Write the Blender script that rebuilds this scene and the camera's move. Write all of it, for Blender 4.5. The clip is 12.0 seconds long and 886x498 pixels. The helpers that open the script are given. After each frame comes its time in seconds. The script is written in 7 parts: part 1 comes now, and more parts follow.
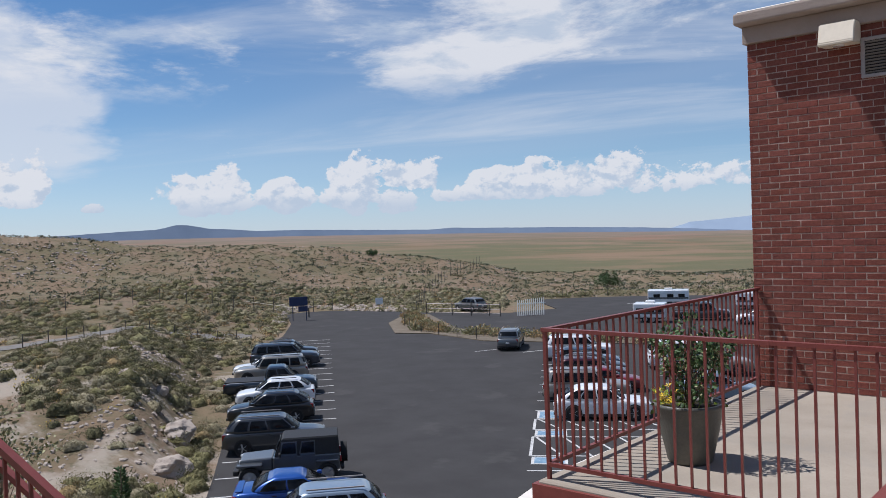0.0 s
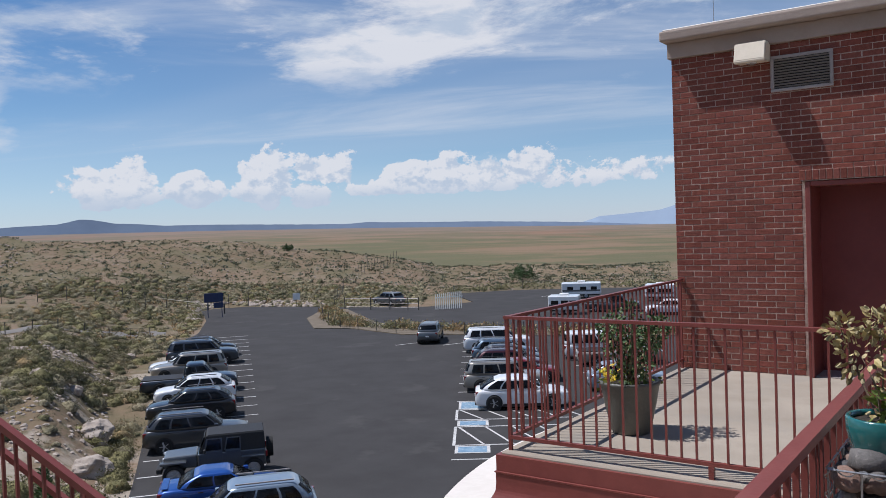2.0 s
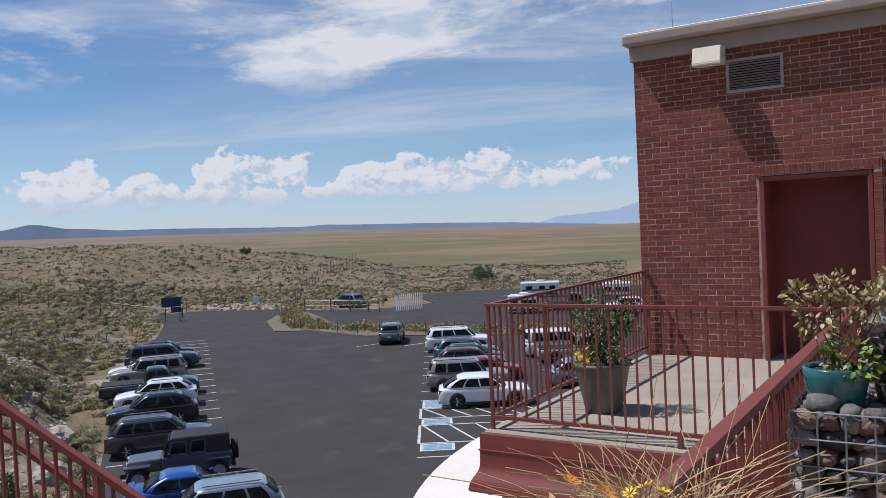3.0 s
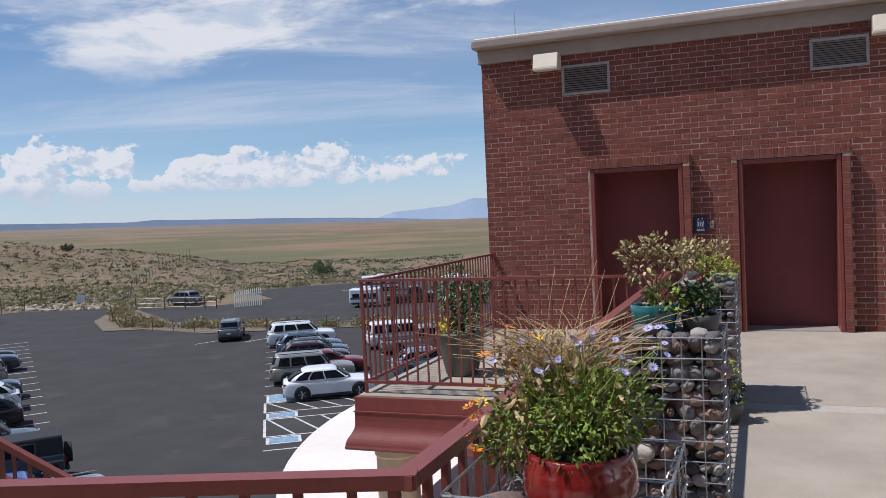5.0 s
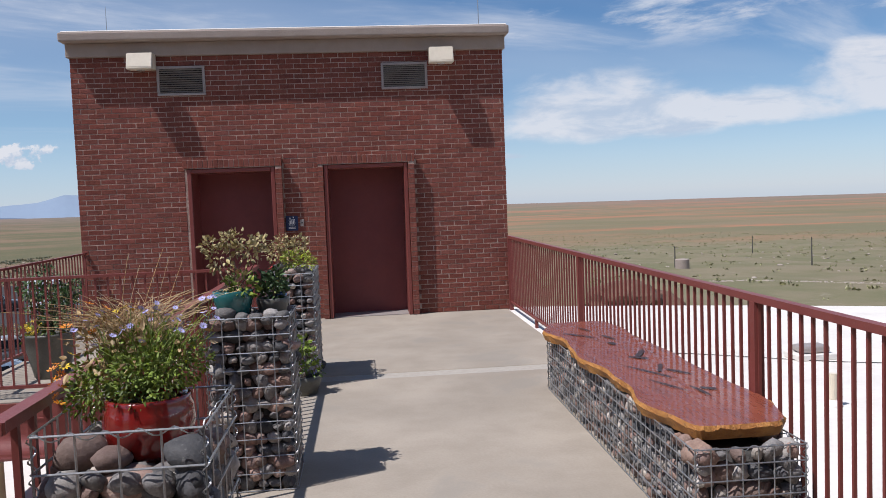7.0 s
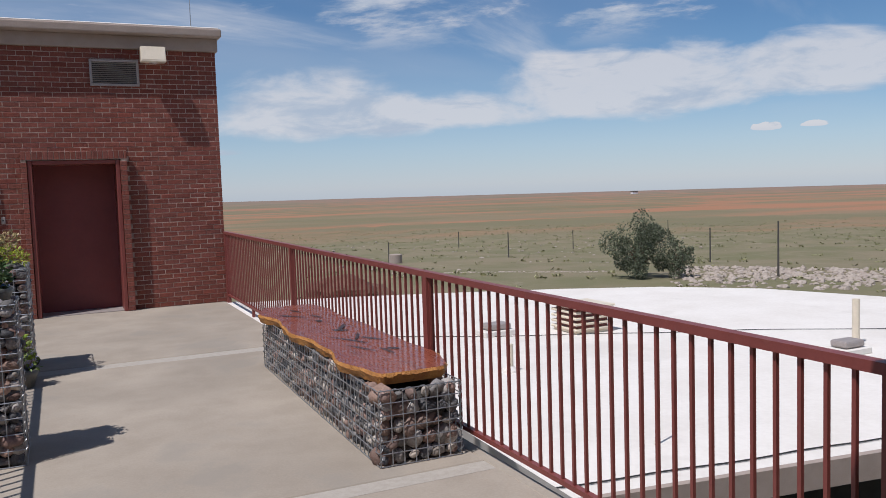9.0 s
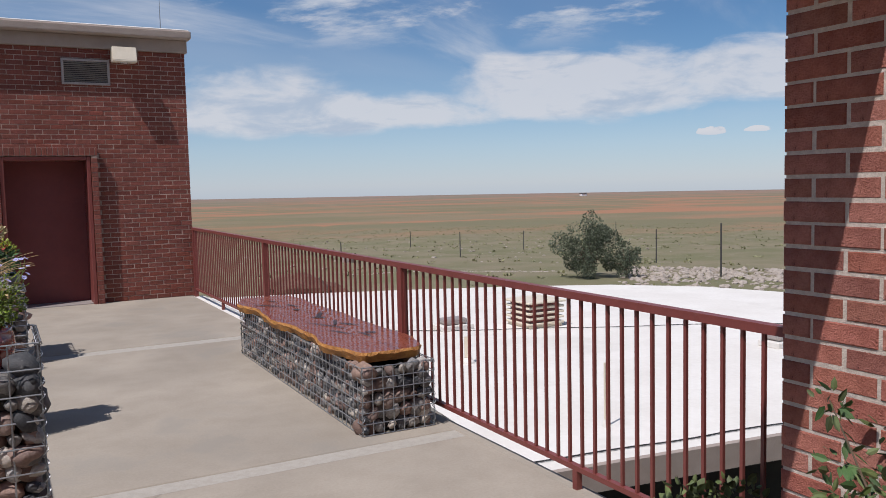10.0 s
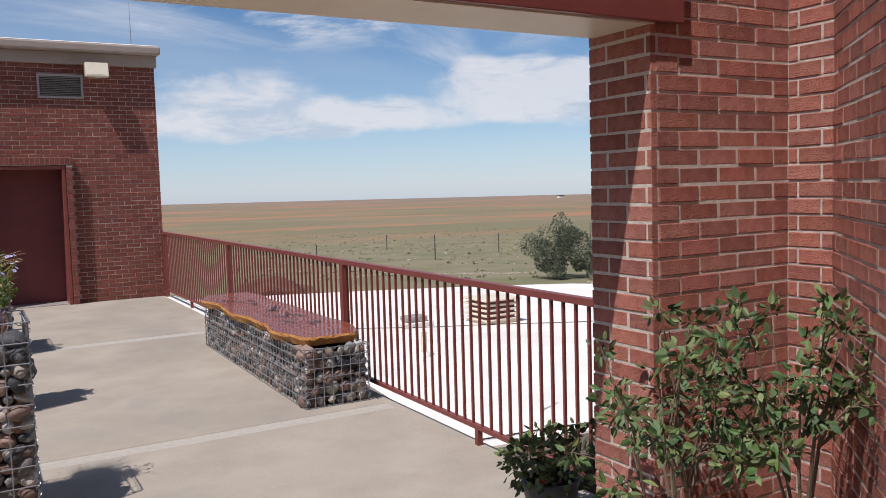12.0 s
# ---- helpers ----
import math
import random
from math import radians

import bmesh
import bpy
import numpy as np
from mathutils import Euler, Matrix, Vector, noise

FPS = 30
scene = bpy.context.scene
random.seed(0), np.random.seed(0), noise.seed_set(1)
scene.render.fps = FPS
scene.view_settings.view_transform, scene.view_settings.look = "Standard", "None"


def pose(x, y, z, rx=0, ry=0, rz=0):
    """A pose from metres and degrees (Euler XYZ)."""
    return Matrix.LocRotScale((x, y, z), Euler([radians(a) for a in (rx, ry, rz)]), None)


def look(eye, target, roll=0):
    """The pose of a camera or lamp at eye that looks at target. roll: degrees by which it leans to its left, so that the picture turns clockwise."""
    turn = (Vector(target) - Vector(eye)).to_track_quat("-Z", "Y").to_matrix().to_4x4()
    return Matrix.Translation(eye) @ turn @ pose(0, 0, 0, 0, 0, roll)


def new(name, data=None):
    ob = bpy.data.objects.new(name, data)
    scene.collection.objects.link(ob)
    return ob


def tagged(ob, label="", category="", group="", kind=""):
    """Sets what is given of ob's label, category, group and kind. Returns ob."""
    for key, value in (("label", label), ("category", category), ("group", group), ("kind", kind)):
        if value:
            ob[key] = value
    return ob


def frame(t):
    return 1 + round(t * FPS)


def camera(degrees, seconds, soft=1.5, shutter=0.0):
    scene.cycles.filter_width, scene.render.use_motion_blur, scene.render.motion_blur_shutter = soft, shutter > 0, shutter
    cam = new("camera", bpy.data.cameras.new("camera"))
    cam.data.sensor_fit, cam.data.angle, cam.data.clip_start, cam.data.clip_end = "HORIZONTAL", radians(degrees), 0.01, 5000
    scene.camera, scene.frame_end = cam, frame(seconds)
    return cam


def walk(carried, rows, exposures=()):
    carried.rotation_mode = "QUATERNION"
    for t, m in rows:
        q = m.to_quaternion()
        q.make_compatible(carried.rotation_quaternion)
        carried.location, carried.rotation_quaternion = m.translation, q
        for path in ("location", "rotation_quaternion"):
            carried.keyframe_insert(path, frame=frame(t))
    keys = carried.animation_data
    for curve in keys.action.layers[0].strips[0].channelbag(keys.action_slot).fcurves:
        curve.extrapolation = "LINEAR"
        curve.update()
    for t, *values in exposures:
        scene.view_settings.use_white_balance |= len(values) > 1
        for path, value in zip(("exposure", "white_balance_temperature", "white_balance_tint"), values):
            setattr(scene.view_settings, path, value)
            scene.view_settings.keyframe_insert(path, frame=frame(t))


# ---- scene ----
cam = camera(56.7, 12.0, soft=0.8)
PATH = [
    (0, (3.316, -8.821, 1.733), (1.997, -7.318, 1.7), -2.0),
    (0.5, (3.337, -8.994, 1.752), (2.069, -7.447, 1.713), -2.1),
    (1, (3.408, -9.189, 1.761), (2.179, -7.612, 1.715), -2.1),
    (1.5, (3.419, -9.37, 1.782), (2.217, -7.772, 1.732), -2.1),
    (2, (3.385, -9.579, 1.779), (2.228, -7.948, 1.725), -2.1),
    (2.5, (3.397, -9.818, 1.751), (2.283, -8.158, 1.698), -2.4),
    (4.5, (3.552, -10.666, 1.649), (2.692, -8.861, 1.574), -2.8),
    (5, (3.527, -10.869, 1.628), (2.804, -9.006, 1.544), -2.7),
    (5.5, (3.56, -10.977, 1.632), (3.021, -9.053, 1.537), -2.8),
    (6, (3.658, -11.172, 1.632), (3.27, -9.213, 1.531), -2.8),
    (6.5, (3.707, -11.307, 1.611), (3.514, -9.319, 1.505), -2.6),
    (7, (3.775, -11.499, 1.623), (3.969, -9.512, 1.497), -2.2),
    (7.5, (3.833, -11.706, 1.629), (4.35, -9.779, 1.488), -1.8),
    (9.5, (3.399, -12.613, 1.617), (4.293, -10.831, 1.46), -1.6),
    (10, (3.211, -12.837, 1.619), (4.162, -11.085, 1.461), -1.3),
    (10.5, (3.21, -13.052, 1.626), (4.173, -11.306, 1.469), -1.7),
    (11, (3.226, -13.294, 1.643), (4.199, -11.554, 1.484), -1.7),
    (11.5, (3.154, -13.53, 1.654), (4.14, -11.797, 1.496), -1.7),
    (12, (3.107, -13.778, 1.639), (4.104, -12.051, 1.487), -1.7),
]
walk(cam, [(t, look(eye, target, roll)) for t, eye, target, roll in PATH], [(0.0, -0.01, 6210, 13), (4.5, -0.04, 6210, 14), (5.5, 0.08, 6260, 13), (6.5, 0.08, 6280, 14), (7.0, 0.04, 6280, 14), (7.5, -0.2, 6310, 14), (9.5, -0.2, 6330, 14), (10.5, -0.12, 6360, 14), (11.2, -0.06, 6380, 14), (12.0, 0.04, 6430, 14)])

# ---- world, sun, exposure ----
SUN = Vector((-0.505, -0.225, 1.00)).normalized()          # towards the sun
sun_data = bpy.data.lights.new("sun", "SUN")
sun_data.energy, sun_data.angle, sun_data.color = 4.75, radians(0.53), (1.0, 0.975, 0.945)
sun_lamp = new("sun", sun_data)
sun_lamp.matrix_world = look(SUN * 60, (0, 0, 0))
scene.view_settings.exposure = 0.0


def node(nt, kind, **kw):
    n = nt.nodes.new(kind)
    for k, v in kw.items():
        if k == "op":
            n.operation = v
        elif k == "clamp":
            n.use_clamp = v
        elif k == "noise_dimensions":
            n.noise_dimensions = v
        elif k == "data_type":
            n.data_type = v
    return n


def calc(nt, op, a, b=None, c=None, clamp=False):
    """A math node; a, b, c are sockets or numbers."""
    n = node(nt, "ShaderNodeMath", op=op, clamp=clamp)
    for i, s in enumerate((a, b, c)):
        if s is None:
            continue
        if isinstance(s, (int, float)):
            n.inputs[i].default_value = s
        else:
            nt.links.new(s, n.inputs[i])
    return n.outputs[0]


def blend(nt, fac, a, b, mode="MIX"):
    n = nt.nodes.new("ShaderNodeMixRGB")
    n.blend_type = mode
    for i, s in ((0, fac), (1, a), (2, b)):
        if isinstance(s, (int, float)):
            n.inputs[i].default_value = s
        elif isinstance(s, tuple):
            n.inputs[i].default_value = (*s[:3], 1)
        else:
            nt.links.new(s, n.inputs[i])
    return n.outputs[0]


def ramp(nt, fac, lo, hi):
    """0 below lo, 1 above hi, smooth between."""
    n = nt.nodes.new("ShaderNodeMapRange")
    n.interpolation_type = "SMOOTHSTEP"
    n.inputs[1].default_value, n.inputs[2].default_value = lo, hi
    nt.links.new(fac, n.inputs[0])
    return n.outputs[0]


def noise_tex(nt, vec, scale, detail=4.0, rough=0.55, distortion=0.0):
    n = nt.nodes.new("ShaderNodeTexNoise")
    n.inputs["Scale"].default_value, n.inputs["Detail"].default_value = scale, detail
    n.inputs["Roughness"].default_value, n.inputs["Distortion"].default_value = rough, distortion
    if vec is not None:
        nt.links.new(vec, n.inputs["Vector"])
    return n.outputs["Fac"]


def vec3(nt, x, y, z):
    n = nt.nodes.new("ShaderNodeCombineXYZ")
    for i, s in enumerate((x, y, z)):
        if isinstance(s, (int, float)):
            n.inputs[i].default_value = s
        else:
            nt.links.new(s, n.inputs[i])
    return n.outputs[0]


def make_sky():
    w = bpy.data.worlds.new("sky")
    scene.world = w
    w.use_nodes = True
    nt = w.node_tree
    nt.nodes.clear()
    sky = nt.nodes.new("ShaderNodeTexSky")
    sky.sky_type, sky.sun_disc = "NISHITA", False
    sky.sun_elevation = math.asin(SUN.z)
    sky.sun_rotation = math.atan2(SUN.x, SUN.y)
    sky.altitude, sky.air_density, sky.dust_density, sky.ozone_density = 1700, 1.0, 0.25, 1.2
    co = nt.nodes.new("ShaderNodeTexCoord").outputs["Generated"]
    sep = nt.nodes.new("ShaderNodeSeparateXYZ")
    nt.links.new(co, sep.inputs[0])
    x, y, z = sep.outputs
    az = calc(nt, "ARCTAN2", calc(nt, "MULTIPLY", x, -1.0), y)      # radians, positive to the left of +y
    # high thin clouds on a plane above
    zz = calc(nt, "MAXIMUM", calc(nt, "ADD", z, 0.10), 0.03)
    px, py = calc(nt, "DIVIDE", x, zz), calc(nt, "DIVIDE", y, zz)
    plane = vec3(nt, calc(nt, "MULTIPLY", calc(nt, "ADD", calc(nt, "MULTIPLY", px, 0.85), calc(nt, "MULTIPLY", py, 0.5)), 0.55),
                 calc(nt, "MULTIPLY", calc(nt, "SUBTRACT", calc(nt, "MULTIPLY", py, 0.85), calc(nt, "MULTIPLY", px, 0.5)), 1.25), 3.1)
    cirrus = ramp(nt, noise_tex(nt, plane, 0.62, 9, 0.60, 0.45), 0.50, 0.74)
    veil = ramp(nt, noise_tex(nt, plane, 0.30, 4, 0.5, 0.6), 0.40, 0.75)
    lift = ramp(nt, z, 0.045, 0.16)
    thin = calc(nt, "MULTIPLY", calc(nt, "ADD", calc(nt, "MULTIPLY", cirrus, 0.75), calc(nt, "MULTIPLY", veil, 0.30)), lift, clamp=True)
    # a thick broken cloud high up, ahead and to the left
    puffs = noise_tex(nt, vec3(nt, calc(nt, "MULTIPLY", px, 1.0), py, 0.7), 1.05, 10, 0.62, 0.2)
    da, dz = calc(nt, "MULTIPLY", calc(nt, "SUBTRACT", az, 0.72), 4.2), calc(nt, "MULTIPLY", calc(nt, "SUBTRACT", z, 0.27), 8.5)
    mound = calc(nt, "SUBTRACT", 1.0, calc(nt, "ADD", calc(nt, "MULTIPLY", da, da), calc(nt, "MULTIPLY", dz, dz)), clamp=True)
    thick = calc(nt, "MULTIPLY", ramp(nt, calc(nt, "ADD", puffs, calc(nt, "MULTIPLY", mound, 0.17)), 0.53, 0.66), ramp(nt, z, 0.15, 0.20))
    # heaped clouds low over the plain: bearing, foot, half width (degrees), height of each
    def mounds(rows, under):
        field = None
        for a, foot, w, h in rows:
            da = calc(nt, "DIVIDE", calc(nt, "SUBTRACT", az, radians(a)), radians(w))
            dz = calc(nt, "SUBTRACT", z, foot)
            dz = calc(nt, "MAXIMUM", calc(nt, "DIVIDE", dz, h), calc(nt, "DIVIDE", dz, -h * under))
            f = calc(nt, "SUBTRACT", 1.0, calc(nt, "ADD", calc(nt, "MULTIPLY", da, da), calc(nt, "MULTIPLY", dz, dz)))
            field = f if field is None else calc(nt, "MAXIMUM", field, f)
        return calc(nt, "MAXIMUM", field, -1.0)

    def puffy(dx, dz):
        return noise_tex(nt, vec3(nt, calc(nt, "ADD", az, dx), calc(nt, "MULTIPLY", calc(nt, "ADD", z, dz), 1.25), 8.4), 24.0, 10, 0.60, 0.1)

    def fine_puff():
        return noise_tex(nt, vec3(nt, az, calc(nt, "MULTIPLY", z, 1.1), 1.7), 95.0, 6, 0.6)

    puff, puff_lit = puffy(0.0, 0.0), puffy(0.006, 0.008)
    cumulus = mounds([(68.9, 0.062, 3.4, 0.052), (64.2, 0.041, 0.9, 0.010), (57.2, 0.049, 3.6, 0.060), (52.0, 0.043, 2.7, 0.042), (47.2, 0.048, 2.9, 0.066), (44.6, 0.038, 2.2, 0.034), (43.2, 0.066, 3.0, 0.040),
                      (32.0, 0.051, 13.5, 0.038), (34.5, 0.055, 2.2, 0.050), (29.0, 0.057, 2.6, 0.050), (39.5, 0.046, 2.8, 0.026), (-46.6, 0.052, 1.1, 0.009), (-49.4, 0.053, 0.9, 0.006)], 0.34)
    heaped = ramp(nt, calc(nt, "ADD", cumulus, calc(nt, "MULTIPLY", calc(nt, "SUBTRACT", puff, 0.5), 3.4)), 0.34, 0.52)
    heaped = calc(nt, "MULTIPLY", heaped, ramp(nt, calc(nt, "ADD", cumulus, calc(nt, "MULTIPLY", calc(nt, "SUBTRACT", fine_puff(), 0.5), 2.0)), -0.35, 0.15))
    bank = noise_tex(nt, vec3(nt, az, calc(nt, "MULTIPLY", z, 2.6), 2.2), 8.0, 10, 0.58, 0.3)
    sheet = mounds([(-17.5, 0.085, 10.0, 0.055), (-26.0, 0.084, 8.0, 0.034), (-39.0, 0.100, 12.5, 0.055), (-33.0, 0.105, 5.0, 0.048), (-50.0, 0.105, 8.0, 0.050), (4.0, 0.050, 3.0, 0.012), (-8.0, 0.045, 4.0, 0.007)], 0.55)
    banked = ramp(nt, calc(nt, "ADD", sheet, calc(nt, "MULTIPLY", calc(nt, "SUBTRACT", bank, 0.5), 2.8)), -0.05, 0.75)
    dense = calc(nt, "MAXIMUM", calc(nt, "MAXIMUM", heaped, calc(nt, "MULTIPLY", banked, 0.86)), thick)
    # lit from above, greyer below
    shade = ramp(nt, calc(nt, "SUBTRACT", puff, puff_lit), -0.10, 0.05)
    soft_shade = ramp(nt, noise_tex(nt, vec3(nt, az, calc(nt, "MULTIPLY", z, 3.0), 5.5), 11.0, 7, 0.6, 0.3), 0.34, 0.60)
    shade = blend(nt, heaped, soft_shade, shade)
    shade = calc(nt, "MULTIPLY", shade, calc(nt, "ADD", 0.15, ramp(nt, z, 0.034, 0.062)), clamp=True)
    white = blend(nt, shade, (5.6, 6.5, 7.6), (8.3, 8.45, 8.65))
    # a thin white veil far to the left, above the heaped clouds
    veiled = calc(nt, "MULTIPLY", ramp(nt, calc(nt, "ADD", mounds([(70.0, 0.13, 8.0, 0.11), (75.0, 0.22, 9.0, 0.12)], 0.7), calc(nt, "MULTIPLY", calc(nt, "SUBTRACT", bank, 0.5), 2.0)), 0.0, 0.7), 0.75)
    thin = calc(nt, "MAXIMUM", thin, veiled)
    hs = nt.nodes.new("ShaderNodeHueSaturation")
    hs.inputs["Saturation"].default_value, hs.inputs["Value"].default_value = 1.27, 1.04
    nt.links.new(sky.outputs[0], hs.inputs["Color"])
    boost = hs.outputs[0]
    haze = calc(nt, "SUBTRACT", 1.0, ramp(nt, z, -0.02, 0.15))
    base = blend(nt, calc(nt, "MULTIPLY", haze, 0.55), boost, (4.3, 6.0, 9.0))
    col = blend(nt, thin, base, (7.6, 8.0, 8.5))
    col = blend(nt, calc(nt, "MULTIPLY", dense, 0.93), col, white)
    bg = nt.nodes.new("ShaderNodeBackground")
    nt.links.new(col, bg.inputs[0])
    bg.inputs[1].default_value = 0.089
    out = nt.nodes.new("ShaderNodeOutputWorld")
    nt.links.new(bg.outputs[0], out.inputs[0])


make_sky()


# ---- materials ----
def mat(name, a, b, scale=8.0, rough=0.7, bump=0.2, metal=0.0, fine=6.0, pieces=0.0, coat=0.0, spots=None, stretch=(1, 1, 1), spec=0.5, amount=1.0, stain=0.0):
    """A procedural surface: two tones mixed by noise at two scales, with fine relief; pieces varies it from piece to piece."""
    m = bpy.data.materials.new(name)
    m.use_nodes = True
    nt = m.node_tree
    p = nt.nodes["Principled BSDF"]
    co = nt.nodes.new("ShaderNodeTexCoord").outputs["Object"]
    mp = nt.nodes.new("ShaderNodeMapping")
    mp.inputs["Scale"].default_value = stretch
    nt.links.new(co, mp.inputs[0])
    v = mp.outputs[0]
    n1 = noise_tex(nt, v, scale, 5, 0.6)
    n2 = noise_tex(nt, v, scale * fine, 6, 0.65)
    f = calc(nt, "ADD", calc(nt, "MULTIPLY", n1, 0.6), calc(nt, "MULTIPLY", n2, 0.4))
    f = ramp(nt, f, 0.5 - 0.2 / max(amount, 0.01), 0.5 + 0.2 / max(amount, 0.01))
    col = blend(nt, f, a, b)
    if spots:
        col = blend(nt, calc(nt, "MULTIPLY", ramp(nt, noise_tex(nt, v, spots[1], 5, 0.6), spots[2], spots[2] + 0.1), spots[3]), col, spots[0])
    if stain:
        big = noise_tex(nt, v, scale * 0.23, 4, 0.55, 0.6)
        col = blend(nt, calc(nt, "MULTIPLY", ramp(nt, big, 0.42, 0.66), stain), col, tuple(c * 0.55 for c in a))
    if pieces:
        ri = nt.nodes.new("ShaderNodeNewGeometry").outputs["Random Per Island"]
        ro = nt.nodes.new("ShaderNodeObjectInfo").outputs["Random"]
        r = calc(nt, "FRACT", calc(nt, "ADD", ri, calc(nt, "MULTIPLY", ro, 7.31)))
        hsv = nt.nodes.new("ShaderNodeHueSaturation")
        nt.links.new(calc(nt, "ADD", calc(nt, "MULTIPLY", r, 2 * pieces), 1.0 - pieces), hsv.inputs["Value"])
        nt.links.new(calc(nt, "ADD", calc(nt, "MULTIPLY", calc(nt, "FRACT", calc(nt, "MULTIPLY", r, 5.77)), 0.03 * pieces), 0.5 - 0.015 * pieces), hsv.inputs["Hue"])
        nt.links.new(calc(nt, "ADD", calc(nt, "MULTIPLY", calc(nt, "FRACT", calc(nt, "MULTIPLY", r, 13.1)), 0.5 * pieces), 1.0 - 0.25 * pieces), hsv.inputs["Saturation"])
        nt.links.new(col, hsv.inputs["Color"])
        col = hsv.outputs[0]
    nt.links.new(col, p.inputs["Base Color"])
    p.inputs["Metallic"].default_value = metal
    p.inputs["Specular IOR Level"].default_value = spec
    nt.links.new(calc(nt, "ADD", calc(nt, "MULTIPLY", n2, 0.25), rough - 0.12, clamp=True), p.inputs["Roughness"])
    if coat:
        p.inputs["Coat Weight"].default_value, p.inputs["Coat Roughness"].default_value = coat, 0.06
    if bump:
        bp = nt.nodes.new("ShaderNodeBump")
        bp.inputs["Strength"].default_value, bp.inputs["Distance"].default_value = bump, 0.02
        nt.links.new(f if not spots else n2, bp.inputs["Height"])
        nt.links.new(bp.outputs[0], p.inputs["Normal"])
    return m


def paint(name, c, metal=0.25):
    return mat(name, tuple(x * 0.94 for x in c), c, 3, 0.32, 0.0, metal, coat=0.9, amount=0.3)


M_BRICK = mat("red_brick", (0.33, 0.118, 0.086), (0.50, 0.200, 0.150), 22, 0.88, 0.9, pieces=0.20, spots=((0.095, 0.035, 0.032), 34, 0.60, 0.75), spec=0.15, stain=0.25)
# darker, purpler than the pier's brick; its dimmer light is partly in this colour
M_HBRICK = mat("dimmed_red_brick", (0.165, 0.053, 0.041), (0.258, 0.088, 0.064), 30, 0.85, 0.5, pieces=0.15, spots=((0.085, 0.030, 0.030), 55, 0.58, 0.5), spec=0.15, stain=0.2)
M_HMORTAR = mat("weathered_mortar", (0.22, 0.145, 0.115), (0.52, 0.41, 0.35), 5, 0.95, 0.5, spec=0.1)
M_MORTAR = mat("mortar", (0.50, 0.415, 0.35), (0.68, 0.585, 0.50), 40, 0.95, 0.5, spec=0.1)
M_CONCRETE = mat("concrete", (0.302, 0.258, 0.208), (0.392, 0.338, 0.275), 2.2, 0.85, 0.12, fine=26, spots=((0.25, 0.23, 0.20), 1.1, 0.54, 0.45), spec=0.25, stain=0.22)
M_PATH = mat("dusty_path", (0.14, 0.128, 0.115), (0.19, 0.175, 0.155), 0.9, 0.95, 0.2, fine=20)
M_JOINT = mat("joint_filler", (0.345, 0.308, 0.262), (0.42, 0.38, 0.328), 20, 0.9, 0.2)
M_RED = mat("red_oxide_paint", (0.175, 0.042, 0.035), (0.215, 0.056, 0.046), 9, 0.42, 0.08, fine=9, spots=((0.24, 0.10, 0.085), 21, 0.63, 0.35))
M_DOOR = mat("maroon_door_paint", (0.15, 0.030, 0.030), (0.185, 0.040, 0.038), 3, 0.55, 0.04)
M_CORNICE = mat("tan_stucco", (0.31, 0.25, 0.212), (0.365, 0.298, 0.255), 5, 0.9, 0.25, fine=20)
M_CREAM = mat("cream_painted_metal", (0.62, 0.54, 0.42), (0.70, 0.62, 0.49), 4, 0.45, 0.04)
M_ROOF = mat("white_roof_coating", (0.64, 0.60, 0.545), (0.735, 0.70, 0.65), 0.9, 0.8, 0.08, fine=14, spots=((0.55, 0.51, 0.46), 0.55, 0.60, 0.35), spec=0.2)
M_TAN = mat("tan_column_paint", (0.40, 0.30, 0.20), (0.47, 0.36, 0.25), 3, 0.7, 0.06)
M_GREYMETAL = mat("grey_vent_metal", (0.30, 0.26, 0.24), (0.37, 0.33, 0.31), 8, 0.5, 0.03, 0.2)
M_SLAT = mat("dark_vent_slat", (0.20, 0.18, 0.17), (0.26, 0.24, 0.22), 8, 0.6, 0.03, 0.2)
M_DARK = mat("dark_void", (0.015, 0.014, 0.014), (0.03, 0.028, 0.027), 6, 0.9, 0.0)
M_STEEL = mat("galvanised_wire", (0.32, 0.33, 0.34), (0.48, 0.49, 0.50), 30, 0.42, 0.0, 0.85)
STONE_MATS = [mat("river_stone", a, b, 1.3, 0.75, 0.35, fine=5, pieces=0.4, spots=(c, 3.2, 0.60, 0.5), spec=0.3) for a, b, c in (
    ((0.10, 0.095, 0.092), (0.22, 0.205, 0.195), (0.36, 0.33, 0.31)), ((0.19, 0.125, 0.100), (0.34, 0.235, 0.195), (0.12, 0.07, 0.06)),
    ((0.34, 0.295, 0.25), (0.50, 0.445, 0.39), (0.26, 0.20, 0.16)), ((0.055, 0.055, 0.06), (0.12, 0.118, 0.12), (0.25, 0.24, 0.23)), ((0.22, 0.20, 0.185), (0.36, 0.335, 0.31), (0.12, 0.11, 0.105)))]
# dark colour standing for the shade in the gaps between stones
M_CORE = mat("gap_shade_fill", (0.04, 0.037, 0.034), (0.09, 0.082, 0.075), 18, 0.9, 0.6)
M_SLAB = mat("varnished_redwood", (0.20, 0.050, 0.028), (0.30, 0.085, 0.045), 2.4, 0.28, 0.05, fine=5, coat=0.55, stretch=(5, 0.8, 5), spots=((0.13, 0.035, 0.024), 2.3, 0.55, 0.5))
M_BARK = mat("golden_live_edge", (0.34, 0.125, 0.028), (0.52, 0.245, 0.055), 16, 0.55, 0.7, spots=((0.16, 0.06, 0.02), 22, 0.58, 0.7))
M_INLAY = mat("dark_inlay", (0.03, 0.022, 0.022), (0.055, 0.04, 0.04), 12, 0.35, 0.05)
